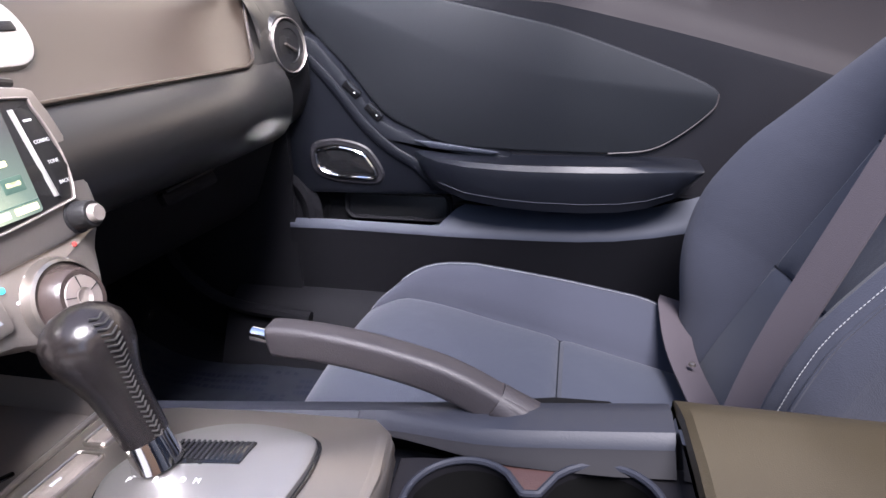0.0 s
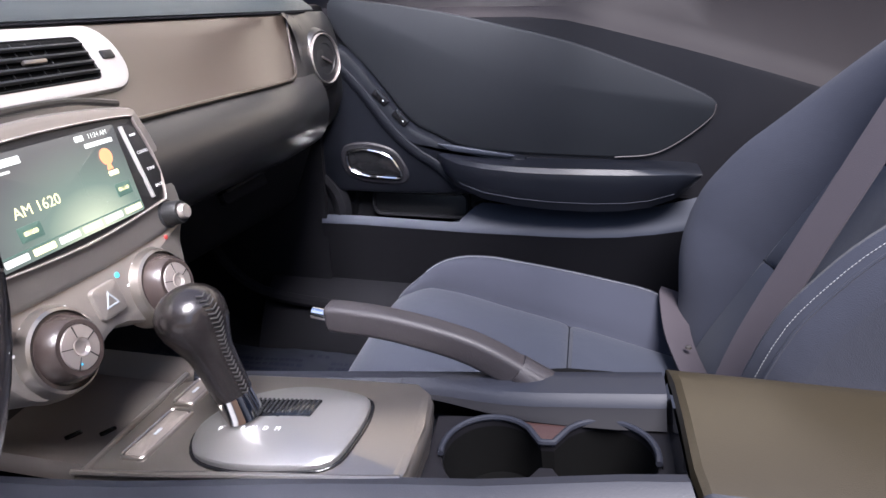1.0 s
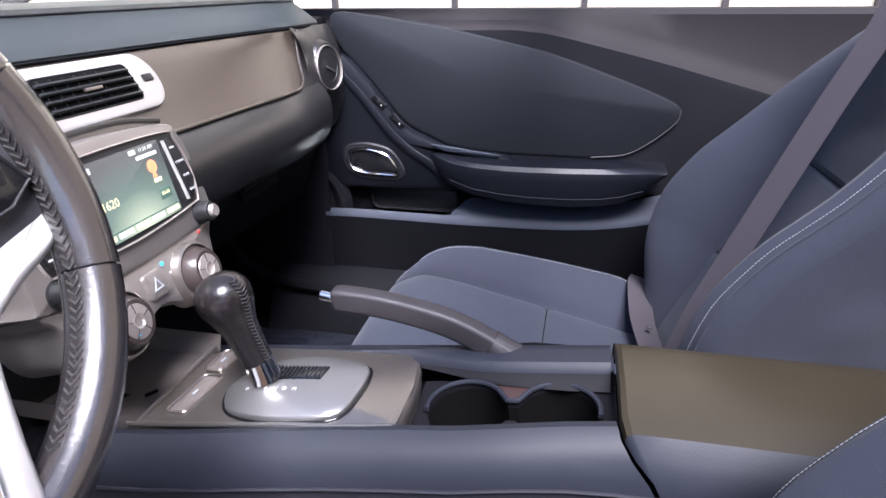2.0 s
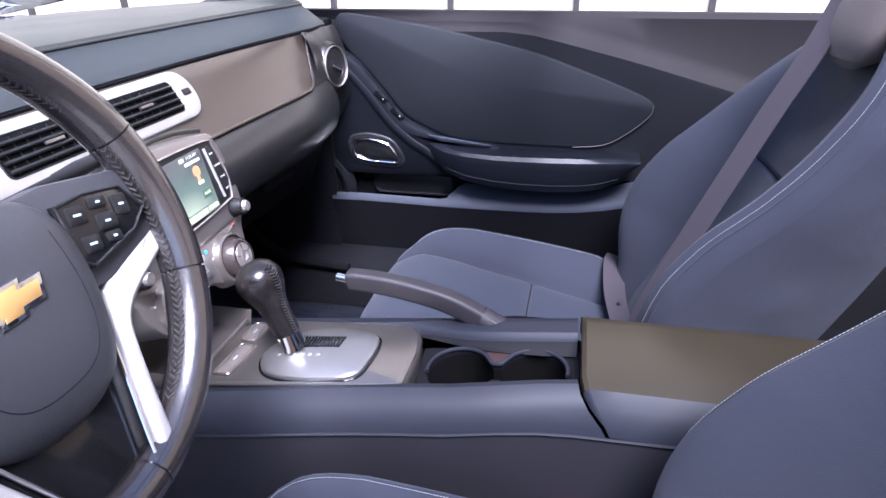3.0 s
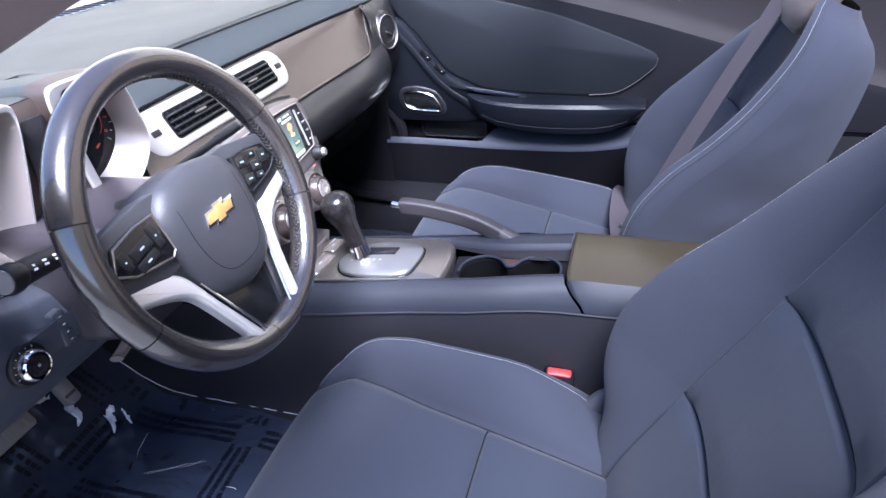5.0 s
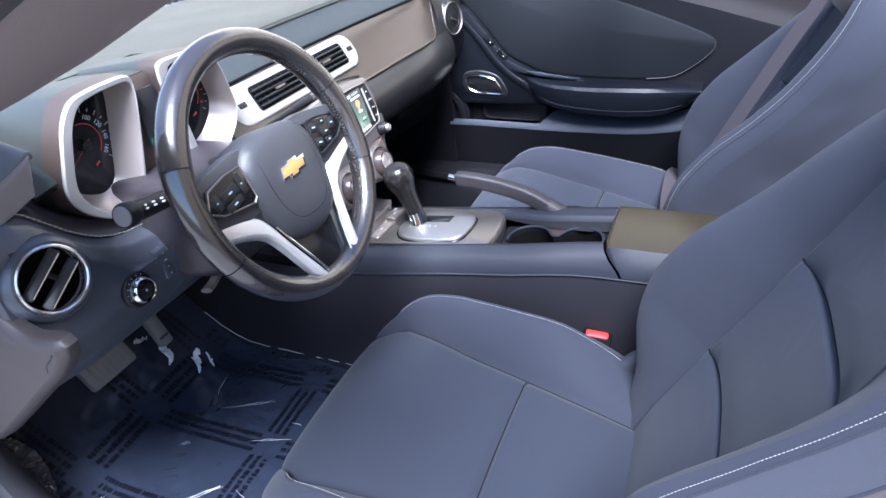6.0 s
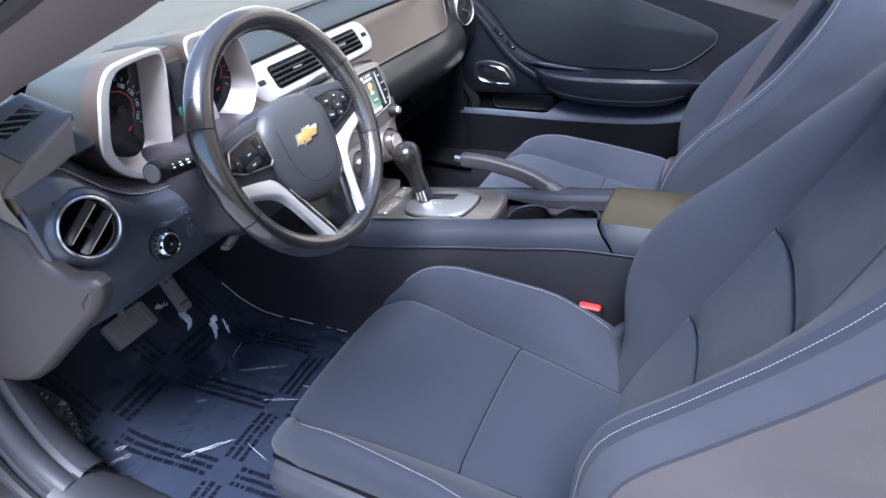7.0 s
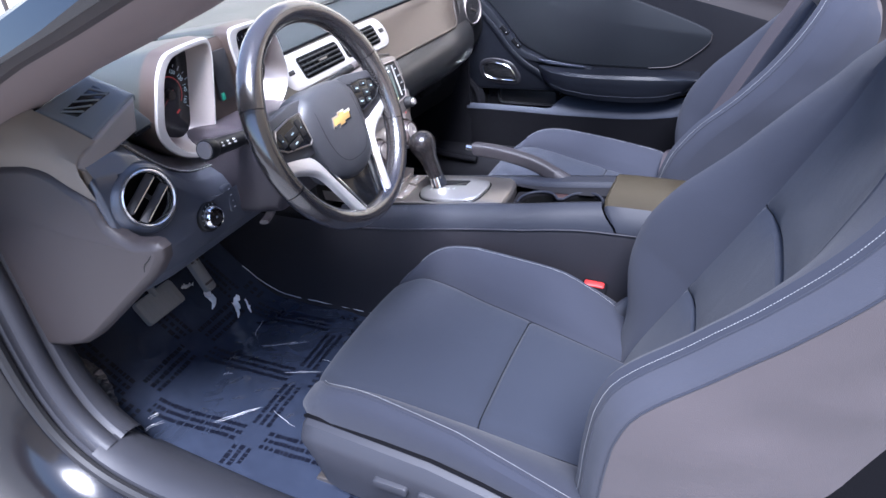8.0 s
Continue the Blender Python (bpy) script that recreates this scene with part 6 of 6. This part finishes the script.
part("stitching", herringbone(), DARKTHREAD, shifter, "dark grey herringbone stitching")
part("collar", sweep([Vector((-0.2865, 0.004, 0.316)), Vector((-0.288, 0.004, 0.323)), Vector((-0.2930, 0.004, 0.339))], [0.0192, 0.0178, 0.0158], 24, up=(0, 1, 0)), CHROME, shifter, "chrome collar")

# hand brake
brake = thing("handbrake", (-0.02, 0.117, 0.30), "grey vinyl handbrake lever with a chrome button, beside the console", "handbrake lever")
hb = spline([(-0.246, 0.117, 0.362), (-0.235, 0.117, 0.363), (-0.20, 0.117, 0.3615), (-0.16, 0.117, 0.3565), (-0.115, 0.117, 0.347), (-0.085, 0.117, 0.337), (-0.055, 0.117, 0.322), (-0.02, 0.117, 0.300)], 4)
grip_rows = []
for i, p in enumerate(hb):
    t_ = (hb[min(i + 1, len(hb) - 1)] - hb[max(i - 1, 0)]).normalized()
    u_ = t_.cross(Vector((0, 1, 0))).normalized()
    g = ramp(float(i), (0, 0.62), (1, 0.86), (2, 0.97), (4, 1.0), (len(hb) - 5, 1.05), (len(hb) - 1, 1.3))
    grip_rows.append([p + Vector((0, x * g, 0)) + u_ * z * g for x, z in rrect(0.0255, 0.029, 0.0062, 4)])
part("grip", loft(grip_rows, closed=True, cap=True), BRAKEGREY, brake)
part("button", sweep([(-0.263, 0.117, 0.3645), (-0.262, 0.117, 0.3645), (-0.244, 0.117, 0.362)], [0.005, 0.0066, 0.0066], 16, up=(0, 1, 0)), CHROME, brake, "chrome release button")
part("boot", sweep([(-0.05, 0.117, 0.322), (-0.02, 0.117, 0.302), (0.02, 0.118, 0.28)], [0.0165, 0.0195, 0.022], 14, up=(0, 1, 0)), BRAKEGREY, brake)


# ---- passenger door ----
door = thing("passenger_door", (-0.1, 0.76, 0.0), "closed passenger door with grey insert, armrest and map pocket", "car door")


def ridge(x):
    return ramp(x, (-0.52, 0.678), (-0.233, 0.667), (-0.026, 0.637), (0.174, 0.589), (0.339, 0.544), (0.6, 0.47), (0.9, 0.40))


XD = [-0.80, -0.70, -0.60, -0.52, -0.46, -0.40, -0.34, -0.28, -0.22, -0.16, -0.10, -0.04, 0.02, 0.08, 0.14, 0.20, 0.26, 0.32, 0.38, 0.46, 0.56, 0.68, 0.80, 0.95]
part("upper_panel", loft([[(x, 0.83, 0.662), (x, 0.80, 0.674), (x, 0.786, 0.672), (x, 0.777, 0.662), (x, 0.772, min(0.652, ridge(x) + 0.03)), (x, 0.757, min(0.645, ridge(x) + 0.004)), (x, 0.750, min(0.64, ridge(x) - 0.003)), (x, 0.744, min(0.635, ridge(x) - 0.010))] for x in XD]), DOORTOP, door, "grey door top trim")
part("main_panel", loft([[(x, 0.744, min(0.635, ridge(x) - 0.010)), (x, 0.742, 0.55 if ridge(x) > 0.57 else ridge(x) - 0.02), (x, 0.740, 0.42 if ridge(x) > 0.45 else ridge(x) - 0.03), (x, 0.738, 0.36), (x, 0.737, 0.325)] for x in XD]), DOORVINYL, door)
ins = [(-0.463, 0.668), (-0.40, 0.664), (-0.337, 0.656), (-0.25, 0.643), (-0.177, 0.628), (-0.10, 0.611), (-0.022, 0.592), (0.08, 0.557), (0.18, 0.519), (0.219, 0.496), (0.213, 0.470), (0.170, 0.430), (0.124, 0.404), (0.06, 0.396), (-0.129, 0.398), (-0.215, 0.406), (-0.270, 0.428), (-0.322, 0.456), (-0.387, 0.534), (-0.447, 0.596), (-0.47, 0.635)]
DP = basis((0, 0.734, 0), (1, 0, 0), (0, 0, 1))
ins_s = [tuple(p) for p in spline([Vector(p) for p in ins], 3, True)]
part("insert", plate(ins_s, 0.016, DP, 0.004, 0.003), INSERT, door, "smooth grey padded insert")
# The insert's edge highlight, drawn as a grey strip on its lower rear corner.
part("insert_highlight", sweep(spline([(0.219, 0.7345, 0.494), (0.213, 0.7345, 0.470), (0.170, 0.7345, 0.430), (0.124, 0.7345, 0.404), (0.06, 0.7345, 0.396)], 5), 0.0013, 6), TRIMGREY, door, "thin grey highlight painted along the edge")
band = [(-0.452, 0.590), (-0.388, 0.532), (-0.324, 0.453), (-0.272, 0.425), (-0.215, 0.402), (-0.10, 0.392), (-0.10, 0.34), (-0.20, 0.318), (-0.43, 0.312), (-0.56, 0.32), (-0.58, 0.42), (-0.50, 0.53)]
part("pull_band", plate([tuple(p) for p in spline([Vector(p) for p in band], 3, True)], 0.03, basis((0, 0.713, 0), (1, 0, 0), (0, 0, 1)), 0.012), BAND, door, "black sweeping door pull panel")
part("pull_crease", sweep(spline([(-0.475, 0.716, 0.578), (-0.410, 0.713, 0.512), (-0.352, 0.712, 0.440), (-0.305, 0.712, 0.398), (-0.262, 0.711, 0.372), (-0.225, 0.712, 0.335)], 6), 0.009, 10, flat=0.45, up=(0, 1, 0)), BAND, door, "soft rounded crease of the pull panel")
for k, (x, z) in enumerate(((-0.370, 0.497), (-0.333, 0.460))):
    b = part("window_switch", plate(rrect(0.034, 0.016, 0.003), 0.008, basis((x, 0.711, z), (0.72, 0, -0.69), (0.69, 0, 0.72)), 0.003), GLOSS, door)
    part("switch_mark", plate(rrect(0.003, 0.0018, 0.0006), 0.001, basis((x + 0.006, 0.7098, z - 0.005), (0.72, 0, -0.69), (0.69, 0, 0.72)), 0.0003), WHITE, b)
part("pull_cup", plate([(-0.262, 0.415), (-0.235, 0.402), (-0.13, 0.394), (-0.118, 0.398), (-0.225, 0.412)], 0.006, basis((0, 0.7095, 0), (1, 0, 0), (0, 0, 1)), 0.002), LEDGE, door)

# armrest: a wedge that closes to a point at its rear
arm_rows = []
for x, zt, zb, out_ in ((-0.262, 0.398, 0.376, 0.712), (-0.245, 0.396, 0.358, 0.692), (-0.215, 0.392, 0.338, 0.674), (-0.17, 0.389, 0.322, 0.664), (-0.11, 0.387, 0.313, 0.660), (-0.054, 0.387, 0.309, 0.659), (0.02, 0.388, 0.308, 0.660),
                        (0.079, 0.389, 0.312, 0.662), (0.12, 0.390, 0.320, 0.664), (0.16, 0.390, 0.337, 0.667), (0.185, 0.389, 0.358, 0.670), (0.202, 0.387, 0.378, 0.675)):
    h = zt - zb
    arm_rows.append([(x, 0.742, zt + 0.002), (x, out_ + 0.03, zt + 0.002), (x, out_ + 0.010, zt), (x, out_ + 0.002, zt - 0.10 * h), (x, out_, zt - 0.3 * h), (x, out_ + 0.003, zt - 0.65 * h), (x, out_ + 0.010, zb + 0.04 * h), (x, out_ + 0.03, zb), (x, 0.742, zb + 0.004)])
rest = part("armrest", loft(arm_rows, cap=True), ARMREST, door, "black padded armrest")
part("armrest_seam", sweep([Vector(r[5]).lerp(Vector(r[6]), 0.35) + Vector((0, -0.0004, 0)) for r in arm_rows[2:-2]], 0.0005, 6), LEDGE, rest)

# handle in its cup
HO = [(-0.440, 0.394), (-0.420, 0.400), (-0.395, 0.401), (-0.358, 0.392), (-0.341, 0.374), (-0.331, 0.354), (-0.338, 0.345), (-0.370, 0.345), (-0.405, 0.347), (-0.434, 0.357), (-0.443, 0.376)]
hos = ccw([tuple(p) for p in spline([Vector(p) for p in HO], 4, True)])
HM = basis((0, 0.7105, 0), (1, 0, 0), (0, 0, 1))
part("handle_cup", ring(ccw([tuple(p) for p in inset(hos, -0.012)]), hos, 0.006, HM @ pose(0, 0, 0.0005), 0.003), DOORVINYL, door)
dh = part("door_handle", ring(hos, inset(hos, 0.0042), 0.012, HM @ pose(0, 0, 0.006), 0.002), CHROME, door, "chrome-edged inner door handle")
part("handle_paddle", plate(inset(hos, 0.0042), 0.008, HM @ pose(0, 0, 0.002), 0.003), GLOSS, dh)

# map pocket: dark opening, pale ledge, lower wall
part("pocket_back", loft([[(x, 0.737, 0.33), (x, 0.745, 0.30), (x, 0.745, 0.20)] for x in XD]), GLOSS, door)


def ledge_top(x):
    return ramp(x, (-0.52, 0.262), (-0.42, 0.262), (-0.23, 0.258), (-0.20, 0.285), (-0.185, 0.297), (0.0, 0.292), (0.1, 0.298), (0.18, 0.318), (0.26, 0.345), (0.5, 0.36))


def ledge_low(x):
    return ramp(x, (-0.52, 0.253), (-0.42, 0.255), (-0.2, 0.252), (0.0, 0.254), (0.1, 0.262), (0.186, 0.279), (0.26, 0.30), (0.5, 0.31))


XL = [x for x in [-0.50, -0.46, -0.43, -0.40, -0.34, -0.28, -0.235, -0.22, -0.205, -0.195, -0.18, -0.10, -0.04, 0.02, 0.08, 0.14, 0.20, 0.26, 0.32, 0.40, 0.5]]
part("pocket_ledge", loft([[(x, 0.700 + 0.035 * (ledge_top(x) - ledge_low(x)) / 0.04, ledge_top(x)), (x, 0.706, ledge_low(x) + 0.012), (x, 0.6985, ledge_low(x) + 0.003), (x, 0.697, ledge_low(x) - 0.004)] for x in XL]), LEDGE, door, "blue-grey pocket ledge")
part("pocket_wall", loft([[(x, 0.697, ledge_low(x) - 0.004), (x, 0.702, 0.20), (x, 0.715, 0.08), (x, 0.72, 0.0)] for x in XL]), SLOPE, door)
part("rear_lower", slab(0.45, 1.0, 0.742, 0.765, -0.1, 0.40, 0.005), PLASTIC, door)
pocket = rrect(0.185, 0.046, 0.014, 5, -0.305, 0.289)
pk = part("pocket_rim", ring(ccw([tuple(p) for p in inset(pocket, -0.007)]), pocket, 0.010, basis((0, 0.733, 0), (1, 0, 0), (0, 0, 1)), 0.003, 0.016), SLOPE, door)
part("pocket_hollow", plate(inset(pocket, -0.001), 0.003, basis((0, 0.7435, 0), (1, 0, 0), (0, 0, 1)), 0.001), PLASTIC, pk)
sp = part("speaker_ring", lathe([(0.066, -0.008), (0.074, -0.002), (0.082, 0.0), (0.092, -0.004), (0.100, -0.02)], basis((-0.545, 0.705, 0.27), (1, 0, 0), (0, 0, 1)), 36), SLOPE, door)
part("speaker_grille", lathe([(0.0001, -0.004), (0.05, -0.006), (0.067, -0.009)], basis((-0.545, 0.705, 0.27), (1, 0, 0), (0, 0, 1)), 36), SLOPE, sp)
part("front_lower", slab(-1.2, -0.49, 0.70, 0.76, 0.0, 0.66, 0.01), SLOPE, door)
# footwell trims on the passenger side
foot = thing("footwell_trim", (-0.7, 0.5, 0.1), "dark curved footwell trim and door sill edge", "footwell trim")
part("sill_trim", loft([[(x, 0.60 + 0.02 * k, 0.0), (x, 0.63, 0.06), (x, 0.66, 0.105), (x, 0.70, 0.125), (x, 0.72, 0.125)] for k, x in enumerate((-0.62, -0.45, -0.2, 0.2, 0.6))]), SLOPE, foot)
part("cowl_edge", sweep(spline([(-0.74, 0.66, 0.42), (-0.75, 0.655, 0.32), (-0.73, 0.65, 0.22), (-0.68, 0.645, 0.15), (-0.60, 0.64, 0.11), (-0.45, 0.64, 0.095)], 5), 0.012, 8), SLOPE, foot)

# ---- floor films, pedals, belts ----


def film(name, x0, x1, y0, y1, turn, label, seed, sheet):
    """A clear-blue protective film over the carpet with rows of printed bars."""
    rnd = random.Random(seed)

    def h(x, y):
        v = noise.noise((x * 9, y * 9, seed)) * 0.006 + abs(noise.noise((x * 22 + y * 9, y * 25, seed + 3))) * 0.004
        return floor_z(x, y) + 0.012 + v
    th = thing(name, ((x0 + x1) / 2, (y0 + y1) / 2, 0.0), label, "floor mat")
    part("film_sheet", flat_grid(x0, x1, y0, y1, 90, 70, h), sheet, th)
    verts, faces = [], []
    c, s = math.cos(radians(turn)), math.sin(radians(turn))
    px, py = 0.275, 0.175
    ox, oy = -0.745, (-0.39 if y0 < 0 else 0.36)

    def bar(u, v, du, dv):
        k = len(verts)
        n = 2
        for i in range(n + 1):
            for e in (-0.5, 0.5):
                a, b = u + (i / n - 0.5) * du , v + e * dv
                if du < dv:
                    a, b = u + e * du, v + (i / n - 0.5) * dv
                x, y = a * c - b * s, a * s + b * c
                x, y = x + ox, y + oy
                verts.append((x, y, h(x, y) + 0.0012))
        for i in range(n):
            faces.append((k + 2 * i, k + 2 * i + 1, k + 2 * i + 3, k + 2 * i + 2))
    for i in range(-6, 7):
        for j in range(-6, 7):
            for r in range(3):
                o = (r - 1) * 0.0165
                for along in (0, 1):
                    t, run = 0.03, (py if along else px)
                    while t < run - 0.028:
                        w = min(rnd.uniform(0.004, 0.012), run - 0.024 - t)
                        u, v = i * px + t + w / 2, j * py + o
                        if along:
                            u, v = i * px + o, j * py + t + w / 2
                        x, y = u * c - v * s + ox, u * s + v * c + oy
                        if x0 + 0.02 < x < x1 - 0.02 and y0 + 0.02 < y < y1 - 0.02 and w > 0.003:
                            hh = rnd.uniform(0.0076, 0.0098)
                            bar(u, v, *((hh, w) if along else (w, hh)))
                        t += w + rnd.choice((0.0016, 0.0016, 0.0018, 0.0045))
    me = bpy.data.meshes.new("tmp")
    me.from_pydata(verts, [], faces)
    bm = bmesh.new()
    bm.from_mesh(me)
    bpy.data.meshes.remove(me)
    tagged(part("printed_bar", bm, INK, th), kind="stuff")
    return th


driver_mat = film("floor_mat", -1.0, -0.18, -0.645, -0.135, 2, "dark blue plastic floor protector with printed lines, wrinkled", 5, FILM)
film("floor_mat", -0.95, -0.18, 0.17, 0.60, 2, "plastic floor protector with printed lines, passenger footwell shade painted in", 9, SHADEFILM)


def fold(mat_thing, at, along, wide, seed):
    """A crumpled edge of clear film standing up from the sheet, its glint painted pale."""
    rnd = random.Random(seed)
    rows, n = [], 9
    d = Vector(along)
    for i in range(n + 1):
        p = Vector(at) + d * (i / n) + Vector((rnd.uniform(-1, 1), rnd.uniform(-1, 1), rnd.uniform(-0.3, 1))) * wide * 0.45
        w = wide * math.sin(math.pi * (0.1 + 0.8 * i / n)) * rnd.uniform(0.5, 1.2)
        tw = rnd.uniform(-0.7, 0.7)
        rows.append([p + Vector((w * e * math.cos(tw), w * e * 0.4, abs(e) * w * 0.8 + e * w * math.sin(tw))) for e in (-1, -0.3, 0.3, 1)])
    part("film_fold", loft(rows), GLINT, mat_thing, "crumpled fold of clear film, its glint painted pale")


def pedal(name, label, x, y, w, h, z, lean, stem):
    th = thing(name, (x, y, z), label, "pedal")
    m = basis((x, y, z), (0, 1, 0), (-math.sin(radians(lean)), 0, math.cos(radians(lean))))
    pad = part("pad", plate(rrect(w, h, 0.008), 0.016, m, 0.004), PEDALGREY, th)
    for k in range(2 if w < h else 0):
        part("rib", plate(rrect(w * 0.8, h * 0.06, 0.002), 0.003, m @ pose(0, h * (-0.30 + 0.6 * k), 0.0008), 0.0010), TRIMGREY, pad)
    for k in range(7 if w > h else 0):
        part("rib", plate(rrect(w * 0.06, h * 0.78, 0.002), 0.003, m @ pose(w * (-0.36 + 0.12 * k), 0, 0.0008), 0.0010), PEDALGREY, pad)
    part("arm", sweep(spline([(x - 0.012, y, z + h * 0.2), (x - 0.06, y, z + 0.12), (x - 0.09, y, z + 0.26)], 5), stem, 10, flat=0.5, up=(0, 1, 0)), PEDALGREY, th)
    return th


pedal("brake_pedal", "grey brake pedal with a wide flat pad", -0.80, -0.40, 0.105, 0.06, 0.15, 35, 0.012)
pedal("accelerator_pedal", "tall narrow grey accelerator pedal", -0.79, -0.279, 0.030, 0.10, 0.155, 25, 0.008)


fold(driver_mat, (-0.838, -0.306, 0.112), (0.022, 0.012, 0.006), 0.009, 4)
fold(driver_mat, (-0.782, -0.288, 0.120), (0.010, -0.006, -0.062), 0.010, 3)
fold(driver_mat, (-0.722, -0.258, 0.085), (-0.006, -0.010, -0.060), 0.009, 8)
fold(driver_mat, (-0.712, -0.246, 0.070), (0.004, 0.004, -0.045), 0.004, 12)


def creases(mat_thing, n, x0, x1, y0, y1, seed):
    """Glints where the clear film is pinched, painted as fine pale ridges, each a short bent line."""
    rnd = random.Random(seed)
    for _ in range(n):
        x, y, a = rnd.uniform(x0, x1), rnd.uniform(y0, y1), rnd.uniform(0, math.pi)
        pts = []
        for k in range(rnd.randint(4, 8)):
            pts.append((x, y, floor_z(x, y) + 0.0165 + rnd.uniform(0, 0.004)))
            a += rnd.uniform(-0.2, 0.2)
            d = rnd.uniform(0.006, 0.014)
            x, y = x + d * math.cos(a), y + d * math.sin(a)
        line_ = spline(pts, 3)
        part("crease_glint", sweep(line_, [0.0001 + 0.00045 * math.sin(math.pi * i / (len(line_) - 1)) for i in range(len(line_))], 5, flat=0.6), GLINT, mat_thing)


creases(driver_mat, 4, -0.72, -0.30, -0.60, -0.17, 21)
# long straight pulls in the film, their glint painted pale, each with a fainter twin
for (xa, ya), (xb, yb) in (((-0.680, -0.633), (-0.654, -0.594)), ((-0.689, -0.600), (-0.680, -0.580)), ((-0.554, -0.562), (-0.488, -0.493)),
                           ((-0.503, -0.390), (-0.430, -0.362)), ((-0.610, -0.336), (-0.520, -0.284)), ((-0.628, -0.442), (-0.618, -0.428))):
    rp = random.Random(int(-xa * 1000))
    for off, rad in ((0.0, 0.00032), (0.006, 0.0002)):
        pull = [Vector((xa + (xb - xa) * k / 7 + rp.uniform(-0.0012, 0.0012) + off, ya + (yb - ya) * k / 7 + rp.uniform(-0.0012, 0.0012), 0.0195 + rp.uniform(0, 0.003))) for k in range(8)]
        part("crease_glint", sweep(pull, [0.0001 + rad * math.sin(math.pi * k / 7) * rp.uniform(0.5, 1.2) for k in range(8)], 5, flat=0.6), GLINT, driver_mat)
# loose film bunched up against the hinge pillar
rc = random.Random(77)
wad = spline([(-0.842, -0.620, 0.158), (-0.815, -0.620, 0.138), (-0.795, -0.621, 0.112), (-0.785, -0.622, 0.082), (-0.768, -0.624, 0.055), (-0.742, -0.626, 0.034)], 11)
part("film_wad", loft([[p + Vector((0.016 * e * w + rc.uniform(-1, 1) * 0.0018, 0.022 * e * w + rc.uniform(-1, 1) * 0.0018, 0.008 * e * w + rc.uniform(-1, 1) * 0.0024)) for e in (-0.5, -0.25, 0.0, 0.2, 0.4, 0.6, 0.8, 1.0)]
                       for p, w in [(q, 0.3 + 0.9 * math.sin(math.pi * (k + 2) / (len(wad) + 3))) for k, q in enumerate(wad)]]), BUNCH, driver_mat, "crumpled clear film pushed up at the pillar", smooth=False)
rnd_ = random.Random(31)
hem = [(x, -0.142 + rnd_.uniform(-0.001, 0.001), floor_z(x, 0) + 0.0255 + rnd_.uniform(0, 0.0015)) for x in np.linspace(-0.80, -0.32, 25)]
part("film_hem", sweep(spline(hem, 2), 0.0011, 6), GLINT, driver_mat, "turned-up edge of clear film, its glint painted pale")


def webbing(path, width, side):
    """A flat strap along a path; side: the direction across it."""
    rows = []
    for p, s in zip(path, side):
        p, s = Vector(p), Vector(s).normalized()
        rows.append([p + s * width * k for k in (-0.5, -0.46, -0.2, 0.2, 0.46, 0.5)])
    a = loft(rows)
    return a


def thicken(bm, d):
    bmesh.ops.recalc_face_normals(bm, faces=bm.faces)
    bmesh.ops.solidify(bm, geom=bm.faces[:], thickness=d)
    return bm


belt = thing("seat_belt", (0.2, 0.25, 0.15), "mauve-grey seat belt fastened across the empty passenger seat", "seat belt")
bp = spline([(0.455, 0.455, 0.78), (0.395, 0.39, 0.668), (0.345, 0.36, 0.575), (0.298, 0.330, 0.484), (0.25, 0.30, 0.39), (0.205, 0.27, 0.30), (0.168, 0.23, 0.215)], 5)
part("shoulder_strap", thicken(webbing(bp, 0.047, [(0.48, -0.9, 0.15)] * len(bp)), 0.0016), BELT, belt)
lp = spline([(0.175, 0.64, 0.185), (0.165, 0.58, 0.195), (0.165, 0.48, 0.178), (0.175, 0.36, 0.178), (0.182, 0.25, 0.19), (0.175, 0.17, 0.205)], 5)
part("lap_strap", thicken(webbing(lp, 0.047, [(1.0, 0.12, -0.35)] * len(lp)), 0.0016), BELT, belt)
part("strap_stud", lathe([(0.0001, 0.004), (0.004, 0.003), (0.005, 0.0)], basis((0.172, 0.44, 0.184), (1, 0, 0), (0, 1, 0)), 14), SATIN, belt)
part("buckle", slab(0.15, 0.19, 0.155, 0.185, 0.14, 0.225, 0.006), PLASTIC, belt)
buckle = thing("belt_buckle", (0.11, -0.125, 0.12), "black seat belt buckle with a red release button beside the console", "belt buckle")
BK = basis((0.096, -0.101, 0.186), (1, 0.1, -0.1), (0.1, 0.9, 0.3))
part("body", plate(rrect(0.050, 0.036, 0.006), 0.09, BK, 0.004), SLOPE, buckle)
part("release_button", plate(rrect(0.040, 0.014, 0.004), 0.010, BK @ pose(-0.001, 0.004, 0.0035), 0.002), RED, buckle, "red release button")
part("stalk", sweep([(0.12, -0.145, 0.13), (0.17, -0.16, 0.10), (0.22, -0.165, 0.06)], 0.014, 10, flat=0.6), PLASTIC, buckle)
